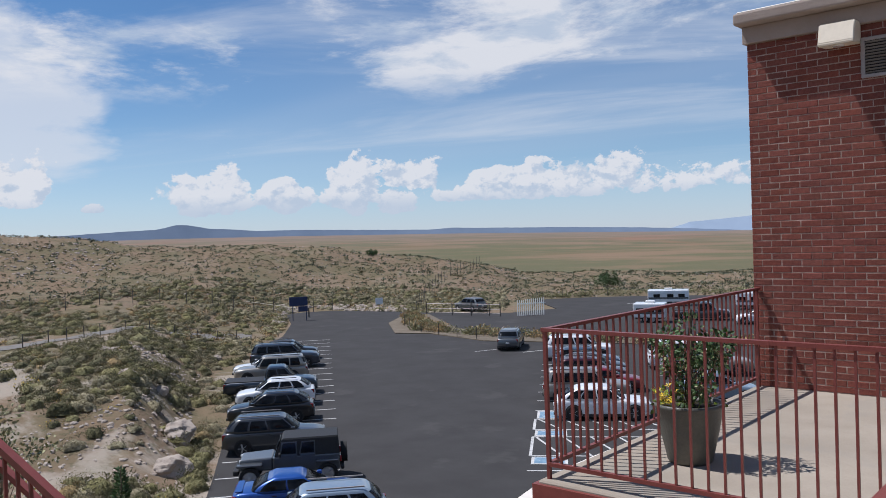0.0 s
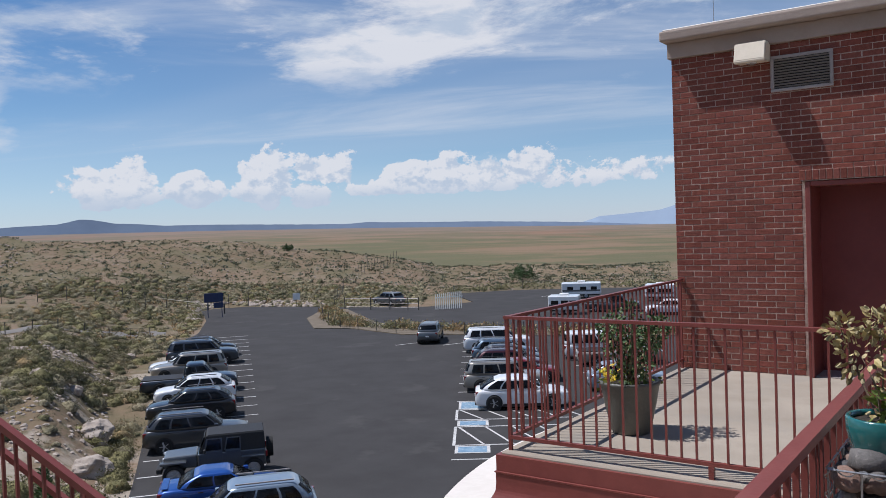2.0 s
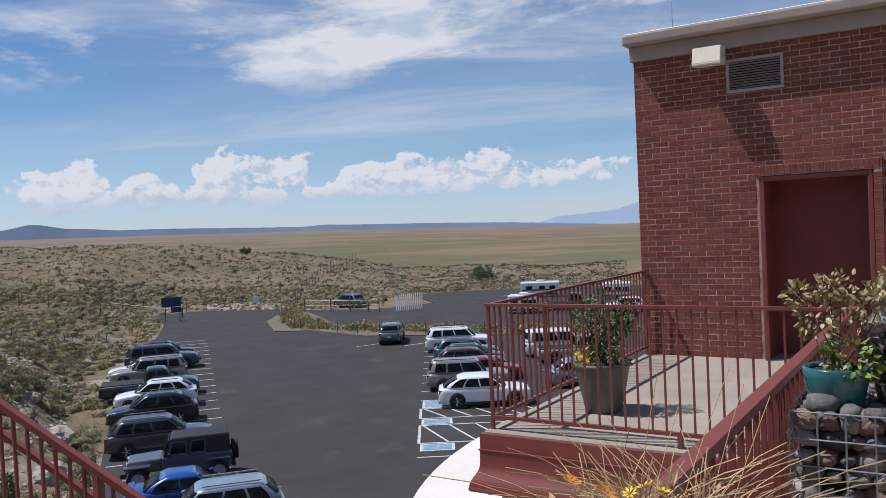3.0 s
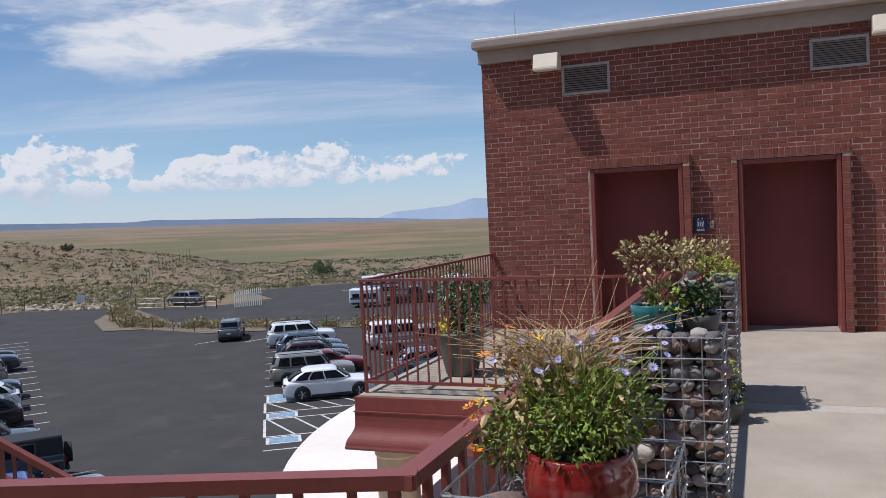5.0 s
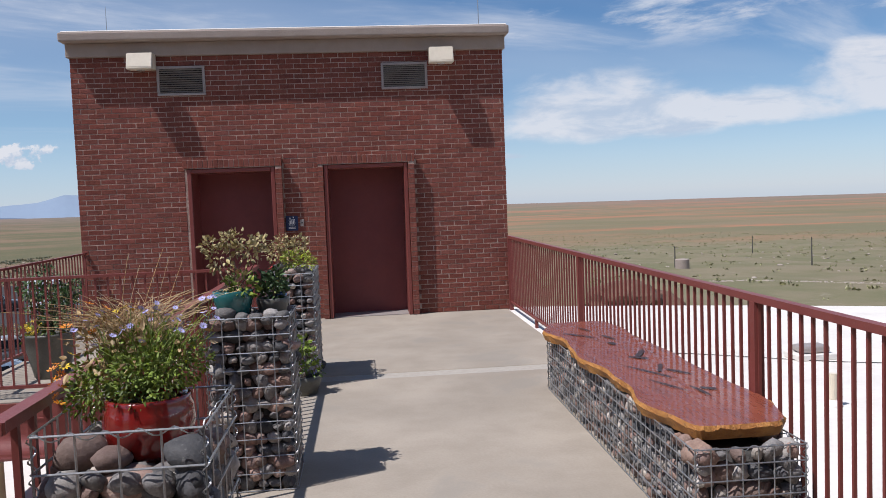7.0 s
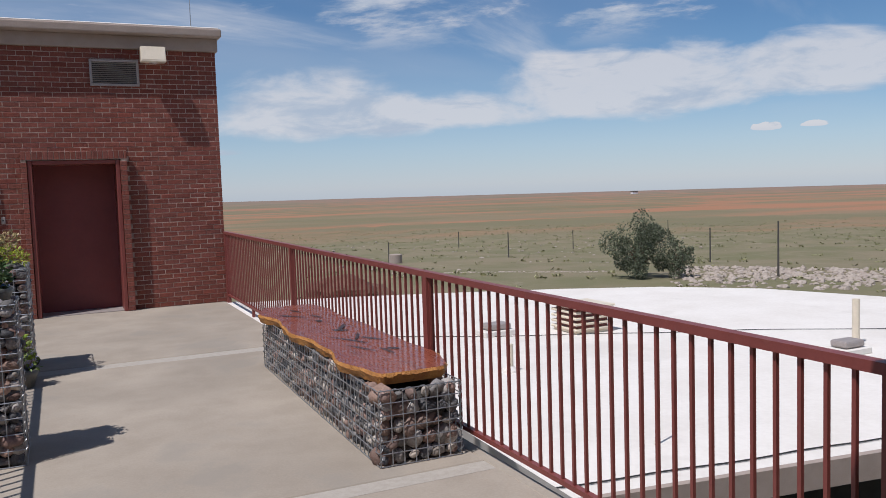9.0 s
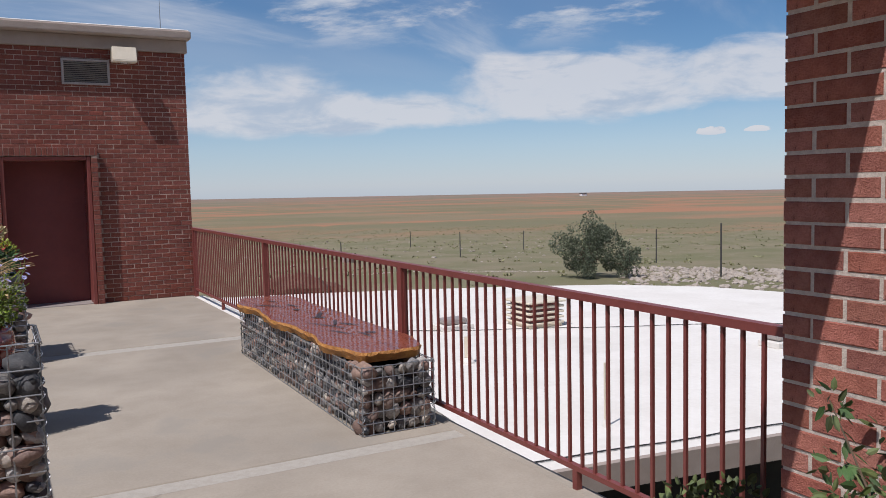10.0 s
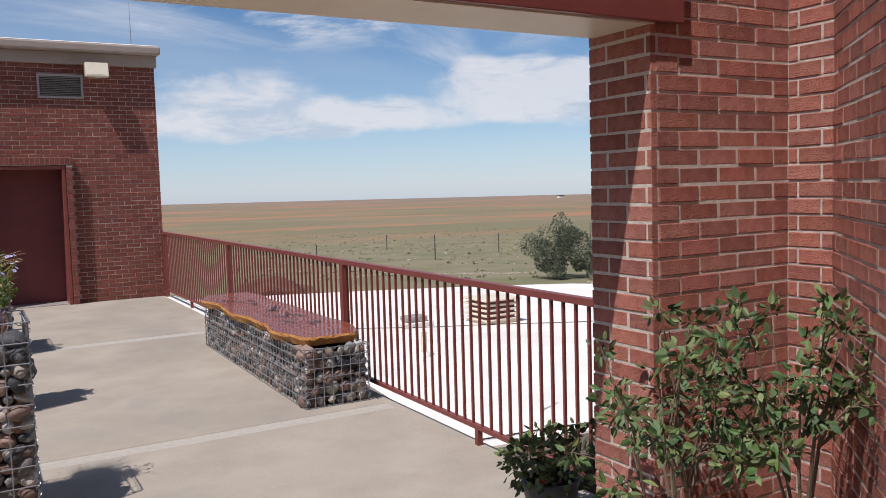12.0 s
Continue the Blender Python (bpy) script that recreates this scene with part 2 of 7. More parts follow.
M_ASPHALT = mat("asphalt", (0.040, 0.038, 0.038), (0.056, 0.054, 0.054), 0.35, 0.93, 0.1, fine=40, spots=((0.075, 0.072, 0.07), 0.23, 0.58, 0.5), spec=0.2)
M_LINE = mat("worn_white_line_paint", (0.42, 0.41, 0.40), (0.62, 0.61, 0.59), 3, 0.8, 0.05, spots=((0.16, 0.155, 0.15), 5, 0.56, 0.6))
M_BLUELINE = mat("worn_blue_line_paint", (0.10, 0.20, 0.30), (0.22, 0.34, 0.44), 3, 0.8, 0.05, spots=((0.40, 0.44, 0.48), 4, 0.52, 0.7))
M_TYRE = mat("tyre_rubber", (0.012, 0.012, 0.012), (0.022, 0.022, 0.022), 20, 0.85, 0.1)
M_RIM = mat("alloy_rim", (0.42, 0.43, 0.44), (0.55, 0.56, 0.57), 10, 0.4, 0.0, 0.5)
M_GLASS = mat("tinted_car_glass", (0.006, 0.007, 0.009), (0.010, 0.011, 0.013), 2, 0.14, 0.0, spec=0.5)
M_BLACKPL = mat("black_plastic", (0.014, 0.014, 0.015), (0.022, 0.022, 0.023), 14, 0.6, 0.05)
M_LAMP = mat("clear_lamp_lens", (0.55, 0.56, 0.57), (0.70, 0.71, 0.72), 8, 0.2, 0.0, coat=1.0)
M_TAIL = mat("red_lamp_lens", (0.20, 0.012, 0.012), (0.28, 0.02, 0.018), 8, 0.2, 0.0, coat=1.0)
M_ROCK = mat("pale_rock", (0.29, 0.238, 0.195), (0.44, 0.375, 0.318), 1.3, 0.9, 0.7, fine=9, spots=((0.22, 0.17, 0.14), 2.4, 0.56, 0.5))
M_STRIP = mat("dusty_strip_soil", (0.115, 0.090, 0.062), (0.185, 0.150, 0.108), 0.8, 0.95, 0.5, fine=9)
M_MOUND = mat("brown_earth", (0.10, 0.060, 0.040), (0.19, 0.115, 0.078), 3.0, 0.95, 0.9, fine=9)
M_SIGNBLUE = mat("blue_sign_paint", (0.008, 0.020, 0.075), (0.012, 0.03, 0.10), 3, 0.45, 0.0)
M_WHITE = mat("white_paint", (0.70, 0.70, 0.69), (0.80, 0.80, 0.79), 4, 0.5, 0.02)
M_POST = mat("dark_fence_steel", (0.05, 0.045, 0.04), (0.09, 0.08, 0.07), 4, 0.7, 0.05)
M_POT_GREY = mat("grey_green_glazed_pot", (0.085, 0.085, 0.07), (0.13, 0.125, 0.105), 6, 0.42, 0.15, fine=8)
M_POT_RED = mat("red_glazed_pot", (0.17, 0.012, 0.010), (0.26, 0.018, 0.014), 5, 0.16, 0.03, coat=0.8, spots=((0.09, 0.01, 0.008), 4, 0.55, 0.6))
M_POT_TEAL = mat("teal_glazed_pot", (0.015, 0.11, 0.11), (0.025, 0.16, 0.155), 5, 0.22, 0.04, coat=0.7)
M_POT_BLUE = mat("blue_glazed_pot", (0.03, 0.07, 0.17), (0.05, 0.11, 0.24), 5, 0.25, 0.03, coat=0.6)
M_SOIL = mat("potting_soil", (0.03, 0.022, 0.016), (0.06, 0.045, 0.032), 30, 0.95, 0.6)
M_TWIG = mat("brown_twig", (0.10, 0.07, 0.045), (0.17, 0.12, 0.08), 30, 0.9, 0.2)


def leaf(name, a, b, pieces=0.45):
    return mat(name, a, b, 6, 0.6, 0.0, pieces=pieces, spec=0.35)


L_GREEN = leaf("green_leaf", (0.115, 0.175, 0.028), (0.21, 0.27, 0.050))
L_DARK = leaf("dark_green_leaf", (0.040, 0.082, 0.026), (0.075, 0.125, 0.042))
L_OLIVE = leaf("olive_leaf", (0.080, 0.110, 0.036), (0.150, 0.180, 0.070))
L_PALE = leaf("pale_variegated_leaf", (0.29, 0.235, 0.105), (0.43, 0.36, 0.18))
L_LIME = leaf("lime_leaf", (0.22, 0.27, 0.03), (0.32, 0.36, 0.05))
L_DRY = leaf("dry_straw", (0.30, 0.20, 0.09), (0.46, 0.33, 0.17))
L_SCRUB = leaf("green_scrub_leaf", (0.185, 0.18, 0.085), (0.30, 0.285, 0.148), 0.3)


def brush(name, a, b):
    return mat(name, a, b, 7, 0.85, 1.0, fine=3.0, pieces=0.24, spec=0.1, amount=1.6)


L_DARKSCRUB = brush("dark_scrub", (0.060, 0.058, 0.030), (0.180, 0.168, 0.095))
L_SAGE = brush("sagebrush", (0.135, 0.118, 0.070), (0.34, 0.300, 0.195))
L_SCRUBMOUND = brush("green_scrub", (0.105, 0.098, 0.044), (0.265, 0.240, 0.125))
L_DRYBRUSH = brush("dry_brush", (0.15, 0.105, 0.05), (0.40, 0.30, 0.165))
L_TREE = leaf("grey_green_tree_leaf", (0.075, 0.092, 0.055), (0.15, 0.165, 0.105), 0.5)
F_PURPLE = leaf("lilac_petal", (0.34, 0.32, 0.58), (0.46, 0.44, 0.70), 0.2)
F_ORANGE = leaf("orange_petal", (0.65, 0.20, 0.01), (0.80, 0.30, 0.02), 0.2)
F_YELLOW = leaf("yellow_petal", (0.62, 0.42, 0.02), (0.75, 0.55, 0.04), 0.2)
F_RED = leaf("red_petal", (0.45, 0.02, 0.02), (0.6, 0.04, 0.04), 0.2)


def ground_material():
    """Dry grassland: tan soil and sparse green, redder patches far out, distance haze mixed into the farthest colour.
    """
    m = bpy.data.materials.new("desert_ground")
    m.use_nodes = True
    nt = m.node_tree
    p = nt.nodes["Principled BSDF"]
    g = nt.nodes.new("ShaderNodeNewGeometry").outputs["Position"]
    sep = nt.nodes.new("ShaderNodeSeparateXYZ")
    nt.links.new(g, sep.inputs[0])
    x, y, z = sep.outputs
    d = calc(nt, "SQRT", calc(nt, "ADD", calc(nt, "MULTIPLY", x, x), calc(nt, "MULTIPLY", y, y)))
    fine = noise_tex(nt, g, 1.6, 8, 0.7)
    mid = noise_tex(nt, g, 0.12, 6, 0.65)
    far = noise_tex(nt, g, 0.0045, 7, 0.6, 0.4)
    near_c = blend(nt, ramp(nt, mid, 0.38, 0.64), (0.205, 0.146, 0.098), (0.150, 0.126, 0.074))
    near_c = blend(nt, calc(nt, "MULTIPLY", ramp(nt, fine, 0.50, 0.63), 0.75), near_c, (0.105, 0.098, 0.055))
    near_c = blend(nt, calc(nt, "MULTIPLY", ramp(nt, noise_tex(nt, g, 0.7, 7, 0.7), 0.60, 0.70), 0.40), near_c, (0.40, 0.335, 0.275))
    worn = calc(nt, "MULTIPLY", ramp(nt, noise_tex(nt, g, 0.16, 7, 0.62, 0.5), 0.50, 0.60), calc(nt, "SUBTRACT", 0.72, calc(nt, "MULTIPLY", ramp(nt, d, 50, 90), 0.62)))
    worn = calc(nt, "MULTIPLY", worn, ramp(nt, calc(nt, "MULTIPLY", x, -1.0), 8.0, 22.0))
    right_c = blend(nt, ramp(nt, mid, 0.36, 0.66), (0.225, 0.190, 0.125), (0.165, 0.158, 0.088))
    right_c = blend(nt, calc(nt, "MULTIPLY", ramp(nt, noise_tex(nt, g, 0.35, 7, 0.7), 0.60, 0.72), 0.5), right_c, (0.42, 0.36, 0.29))
    near_c = blend(nt, ramp(nt, x, 0.0, 12.0), near_c, right_c)
    near_c = blend(nt, worn, near_c, blend(nt, fine, (0.33, 0.285, 0.235), (0.47, 0.415, 0.35)))
    far_c = blend(nt, ramp(nt, far, 0.42, 0.60), (0.125, 0.118, 0.066), (0.215, 0.150, 0.098))
    far_c = blend(nt, calc(nt, "MULTIPLY", ramp(nt, noise_tex(nt, g, 0.0016, 6, 0.62, 0.8), 0.51, 0.62), 0.45), far_c, (0.28, 0.125, 0.078))
    far_c = blend(nt, calc(nt, "MULTIPLY", ramp(nt, noise_tex(nt, g, 0.02, 8, 0.7), 0.58, 0.68), 0.40), far_c, (0.085, 0.095, 0.045))
    far_c = blend(nt, calc(nt, "MULTIPLY", ramp(nt, noise_tex(nt, g, 0.03, 8, 0.7, 1.0), 0.66, 0.74), 0.5), far_c, (0.36, 0.31, 0.25))
    red = ramp(nt, noise_tex(nt, vec3(nt, calc(nt, "MULTIPLY", x, 0.4), y, 0.0), 0.0062, 6, 0.6, 0.6), 0.46, 0.60)
    red = calc(nt, "MULTIPLY", calc(nt, "MULTIPLY", red, ramp(nt, x, -40.0, 90.0)), 0.75)
    far_c = blend(nt, calc(nt, "MULTIPLY", ramp(nt, x, -40.0, 90.0), 0.5), far_c, (0.235, 0.205, 0.125))
    far_c = blend(nt, red, far_c, (0.38, 0.175, 0.105))
    col = blend(nt, ramp(nt, d, 150, 330), near_c, far_c)
    # painted haze: the plain fades to a dull brown-grey with range
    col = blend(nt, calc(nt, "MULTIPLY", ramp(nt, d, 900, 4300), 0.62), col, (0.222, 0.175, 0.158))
    nt.links.new(col, p.inputs["Base Color"])
    p.inputs["Roughness"].default_value = 0.95
    p.inputs["Specular IOR Level"].default_value = 0.1
    bp = nt.nodes.new("ShaderNodeBump")
    bp.inputs["Strength"].default_value, bp.inputs["Distance"].default_value = 0.6, 0.25
    nt.links.new(noise_tex(nt, g, 1.1, 8, 0.7), bp.inputs["Height"])
    nt.links.new(bp.outputs[0], p.inputs["Normal"])
    return m


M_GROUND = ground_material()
# distance haze is put into the blue base colours of these ridges
M_MESA = mat("haze_blue_mesa", (0.145, 0.185, 0.25), (0.175, 0.22, 0.29), 0.002, 0.95, 0.0, spec=0.0)
M_MOUNTAIN = mat("haze_pale_mountain", (0.27, 0.335, 0.425), (0.30, 0.37, 0.46), 0.002, 0.95, 0.0, spec=0.0)


# ---- mesh helpers ----
def thing(name, at, label, category, group="", kind="", rz=0.0):
    e = new(name)
    e.empty_display_size = 0.2
    e.matrix_basis = pose(*at, 0, 0, rz)
    return tagged(e, label, category, group, kind)


def part(name, bm, material, parent=None, label="", smooth=False):
    me = bpy.data.meshes.new(name)
    bm.normal_update()
    bm.to_mesh(me)
    bm.free()
    if smooth:
        me.polygons.foreach_set("use_smooth", [True] * len(me.polygons))
    me.materials.append(material)
    ob = new(name, me)
    ob.parent = parent
    return tagged(ob, label)


def raw(name, verts, faces, material, parent=None, label="", smooth=False):
    me = bpy.data.meshes.new(name)
    me.from_pydata([tuple(v) for v in verts], [], [tuple(f) for f in faces])
    me.materials.append(material)
    if smooth:
        me.polygons.foreach_set("use_smooth", [True] * len(me.polygons))
    ob = new(name, me)
    ob.parent = parent
    return tagged(ob, label)


def share(name, me, parent, m):
    ob = new(name, me)
    ob.parent = parent
    ob.matrix_basis = m
    return ob


def box(bm, x0, x1, y0, y1, z0, z1, bevel=0.0, seg=1):
    v = [bm.verts.new(p) for p in ((x0, y0, z0), (x1, y0, z0), (x1, y1, z0), (x0, y1, z0), (x0, y0, z1), (x1, y0, z1), (x1, y1, z1), (x0, y1, z1))]
    fs = [bm.faces.new([v[i] for i in f]) for f in ((0, 3, 2, 1), (4, 5, 6, 7), (0, 1, 5, 4), (1, 2, 6, 5), (2, 3, 7, 6), (3, 0, 4, 7))]
    if bevel:
        es = {e for f in fs for e in f.edges}
        bmesh.ops.bevel(bm, geom=list(es), offset=bevel, segments=seg, affect="EDGES", profile=0.5)
    return bm


def boxbm(*a, **k):
    return box(bmesh.new(), *a, **k)


def tube(bm, p, q, r0, r1=None, seg=8, caps=True):
    """A tapered rod from p to q."""
    p, q = Vector(p), Vector(q)
    r1 = r0 if r1 is None else r1
    d = (q - p).normalized()
    a = d.orthogonal().normalized()
    b = d.cross(a)
    r = [[bm.verts.new(c + (a * math.cos(t) + b * math.sin(t)) * k) for t in (2 * math.pi * i / seg for i in range(seg))] for c, k in ((p, r0), (q, r1))]
    for i in range(seg):
        bm.faces.new((r[0][i], r[0][(i + 1) % seg], r[1][(i + 1) % seg], r[1][i]))
    if caps:
        bm.faces.new(r[0][::-1])
        bm.faces.new(r[1])
    return bm


def bar(bm, p, q, w, h):
    """A straight bar of w x h section from p to q; h stands upright as far as it can."""
    p, q = Vector(p), Vector(q)
    d = (q - p).normalized()
    up = Vector((0, 0, 1)) if abs(d.z) < 0.95 else Vector((0, 1, 0))
    s = d.cross(up).normalized() * (w / 2)
    t = s.cross(d).normalized() * (h / 2)
    v = [bm.verts.new(c + i * s + j * t) for c in (p, q) for i, j in ((-1, -1), (1, -1), (1, 1), (-1, 1))]
    for f in ((3, 2, 1, 0), (4, 5, 6, 7), (0, 1, 5, 4), (1, 2, 6, 5), (2, 3, 7, 6), (3, 0, 4, 7)):
        bm.faces.new([v[i] for i in f])
    return bm


def lathe(bm, prof, seg=32, at=(0, 0, 0)):
    """A turned body from (radius, height) pairs."""
    rings = []
    for r, z in prof:
        rings.append([bm.verts.new((at[0] + r * math.cos(2 * math.pi * i / seg), at[1] + r * math.sin(2 * math.pi * i / seg), at[2] + z)) for i in range(seg)])
    for a, b in zip(rings, rings[1:]):
        for i in range(seg):
            bm.faces.new((a[i], a[(i + 1) % seg], b[(i + 1) % seg], b[i]))
    bm.faces.new(rings[0][::-1])
    return bm


def extrude_poly(pts, z0, z1):
    bm = bmesh.new()
    lo, hi = [bm.verts.new((x, y, z0)) for x, y in pts], [bm.verts.new((x, y, z1)) for x, y in pts]
    bm.faces.new(hi)
    bm.faces.new(lo[::-1])
    n = len(pts)
    for i in range(n):
        bm.faces.new((lo[i], lo[(i + 1) % n], hi[(i + 1) % n], hi[i]))
    bmesh.ops.recalc_face_normals(bm, faces=bm.faces)
    return bm


# ---- the land ----
CX, CY = 3.3, -9.0                   # the polar sheet's middle
LOT_Z = -8.5


def table(rows, x):
    return float(np.interp(x, [r[0] for r in rows], [r[1] for r in rows]))


CREST = [(-180, -3), (0, -3.0), (20.7, -2.95), (29, -3.05), (34.8, -2.89), (38.7, -2.1), (44.6, -1.27), (48.5, -0.66), (54, -0.22), (58, -0.16), (62, -0.08), (64.8, 0.5), (67.7, 0.9), (72, 1.0), (90, 0.5)]
SKYLINE = [(-180, -0.6), (-60, -0.86), (-40, -0.82), (-26, -0.76), (-13, -0.68), (0, -0.52), (20, -0.36), (25, -0.28), (32, -0.10), (40, 0.10), (51, 0.30), (60, 0.4), (90, 0.4)]
R_LEFT = [(0, -8.6), (26, -9.2), (32, -8.9), (38, -7.9), (45, -6.2), (54, -5.2), (62, -5.35), (75, -5.75), (95, -6.2), (110, -6.2), (130, -4.4), (150, -1.9)]
R_RIGHT = [(0, -8.6), (14, -5.4), (24, -4.6), (50, -4.6), (100, -6.9), (200, -12.0), (500, -21.5), (1500, -37.5)]


def land(az, r):
    """Height of the ground at a bearing (degrees to the left of +y) and range."""
    zc = 1.7 + (172 if az > 36 else 190) * math.tan(radians(table(CREST, az)))
    rc = 172 if az > 36 else 190
    z_end = 1.7 + 4000 * math.tan(radians(table(SKYLINE, az)))
    foot = float(np.interp(az, (30, 37, 43, 50), (130, 127, 121, 119)))
    mid, left = [(0, -8.6), (foot, -8.6), ((foot + rc) / 2, -8.6 * 0.54 + zc * 0.46), (rc, zc)], R_LEFT + [(rc, zc)]
    back = [(rc + 40, zc - 3), (rc + 200, min(zc - 9, -16)), (700, -22.0), (1500, -24.0 + 0.3 * z_end), (4000, z_end)]
    zl, zm = table(left + back, r), table(mid + back, r)
    zr = table(R_RIGHT + [(4000, z_end)], r)
    # the parking row's back edge runs almost straight away from the terrace
    edge = float(np.interp(r, (20, 40, 55, 75, 105, 140), (60.5, 58.2, 58.2, 56.2, 52.2, 49)))
    wl = min(max((az - edge) / float(np.interp(r, (60, 95), (4.5, 9))), 0), 1)
    wl = wl * wl * (3 - 2 * wl)
    wr = min(max((14 - az) / 8, 0), 1)
    z = zl * wl + zm * (1 - wl)
    z = zr * wr + z * (1 - wr)
    amp = min(0.012 * r, 2.2) * min(max((r - 20) / 60, 0), 1) * (wl if r < 135 and wr < 0.5 else 0.75)
    if wl > 0.5 and 52 < r < 104:
        amp *= 0.45
    if r > 500:
        amp = 0.5
    p = Vector((r * math.sin(radians(az)), r * math.cos(radians(az)), 0))
    return z + amp * (0.55 * noise.noise(p * 0.045) + 0.35 * noise.noise(p * 0.13) + 0.18 * noise.noise(p * 0.4))


def ground_at(x, y):
    dx, dy = x - CX, y - CY
    return land(math.degrees(math.atan2(-dx, dy)), math.hypot(dx, dy))


def build_ground():
    azs = list(np.arange(-75, 90, 0.6)) + list(np.arange(90, 285, 6.5))
    rs = [1, 6, 12] + list(np.geomspace(16, 260, 95)) + list(np.geomspace(280, 4000, 46))
    verts, faces, n = [], [], len(azs)
    for r in rs:
        for a in azs:
            aa = a if a <= 180 else a - 360
            verts.append((CX - r * math.sin(radians(a)), CY + r * math.cos(radians(a)), land(aa, r)))
    for i in range(len(rs) - 1):
        for j in range(n):
            k = (j + 1) % n
            faces.append((i * n + j, (i + 1) * n + j, (i + 1) * n + k, i * n + k))
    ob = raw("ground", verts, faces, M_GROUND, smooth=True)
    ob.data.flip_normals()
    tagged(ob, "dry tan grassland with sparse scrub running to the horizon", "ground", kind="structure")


build_ground()


def far_ridge(name, rows, r, material, label):
    """A far ridge: bearings and elevation angles of its top edge."""
    verts, faces = [], []
    n = 160
    a0, a1 = rows[0][0], rows[-1][0]
    for i in range(n + 1):
        a = a0 + (a1 - a0) * i / n
        e = table(rows, a) + 0.018 * noise.noise(Vector((a * 1.7, 3.3, 0))) + 0.01 * noise.noise(Vector((a * 6.1, 1.3, 0)))
        for k, f in ((0, 1.0), (260, -2.2)):
            rr = r - k
            verts.append((CX - rr * math.sin(radians(a)), CY + rr * math.cos(radians(a)), 1.7 + rr * math.tan(radians(e if f > 0 else f))))
    for i in range(n):
        faces.append((2 * i, 2 * i + 1, 2 * i + 3, 2 * i + 2))
    ob = raw(name, verts, faces, material, smooth=True)
    tagged(ob, label, "mountain", kind="structure")


far_ridge("backdrop_mesa", [(21, -0.34), (24, -0.12), (28, 0.10), (33, 0.30), (38.5, 0.44), (40.5, 0.52), (42, 0.44), (45, 0.52), (51, 0.72), (54, 0.75), (55.5, 0.90), (57, 0.98), (58.6, 1.30), (59.2, 1.30), (60.5, 1.02), (63, 0.95), (66, 0.80), (76, 0.7)], 4420, M_MESA, "long flat-topped mesas far on the horizon, painted haze-blue")
far_ridge("backdrop_mountain", [(8, -0.5), (13, 0.5), (16, 0.85), (18.3, 1.02), (19.0, 1.05), (20.5, 0.62), (22, 0.50), (24.5, 0.34), (25.5, 0.02), (27, -0.3)], 4700, M_MOUNTAIN, "far mountain with pale blue haze painted into its colour")

# ---- the parking area ----
LP0, LU, LV = Vector((-58.71, 44.52)), Vector((0.7613, -0.6484)), Vector((-0.6484, -0.7613))
LSTEP = 2.6624
RP0, RU, RV = Vector((-23.9, 29.76)), Vector((0.5451, -0.8384)), Vector((0.8384, 0.5451))


def lrow(s, d):
    p = LP0 + LU * (s * LSTEP) + LV * d
    return p.x, p.y


def rrow(s, d):
    p = RP0 + RU * (s * 2.74) + RV * d
    return p.x, p.y


LOT_PTS = [lrow(24, 4.9), lrow(17, 5.5), lrow(9, 6.5), lrow(1, 6.6), lrow(-3, 5.0), (-77.5, 54.5), (-88, 62), (-90, 68), (-76, 71.5), (-70, 72), (-60, 76), (-57.5, 83), (-68.5, 93.5), (-62, 101), (-52, 107), (-38, 111), (-12, 112), (6, 100), (12, 60), (8, 20), (2, 6), (-8, -1), (-14, -4)]


def build_lot():
    ob = part("road", extrude_poly(LOT_PTS, LOT_Z - 0.4, LOT_Z), M_ASPHALT)
    tagged(ob, "dark asphalt parking area with faint tyre stains", "parking lot", kind="structure")


build_lot()


def ground_strip(name, p, q, w, material, label, z=LOT_Z):
    p, q = Vector((*p, 0)), Vector((*q, 0))
    d = (q - p).normalized()
    s = Vector((-d.y, d.x, 0)) * (w / 2)
    pts = [p - s, q - s, q + s, p + s]
    ob = part(name, extrude_poly([(a.x, a.y) for a in pts], z + 0.004, z + 0.010), material)
    return tagged(ob, label, "road marking", kind="structure")


for s in range(-1, 22):
    ground_strip("parking_line", lrow(s, 0), lrow(s, 5.4), 0.11, M_LINE, "thin worn white stall line on asphalt")
for s in range(-9, 1):
    ground_strip("parking_line", rrow(s, 0), rrow(s, 5.2), 0.11, M_LINE, "thin worn white stall line on asphalt")
for s in (-6, -5, -4, -3, -2, -1, 0, 1):
    ground_strip("parking_line", rrow(s, 8.2), rrow(s, 13.0), 0.11, M_LINE, "thin worn white stall line on asphalt")
for s0, s1 in ((0.80, 1.66), (2.22, 3.5)):
    ground_strip("parking_line", rrow(s0, 0.05), rrow(s1, 0.05), 0.14, M_LINE, "worn white border of an access aisle")
    for s in (s0, s1):
        ground_strip("parking_line", rrow(s, 0), rrow(s, 6.2), 0.12, M_LINE, "worn white border of an access aisle")
    for k in range(5):
        ground_strip("parking_line", rrow(s0, 0.2 + 1.35 * k), rrow(s1, 1.5 + 1.35 * k), 0.11, M_LINE, "worn white hatching of an access aisle")
ground_strip("parking_line", rrow(4.36, 0), rrow(4.36, 6.2), 0.11, M_LINE, "thin worn white stall line on asphalt")
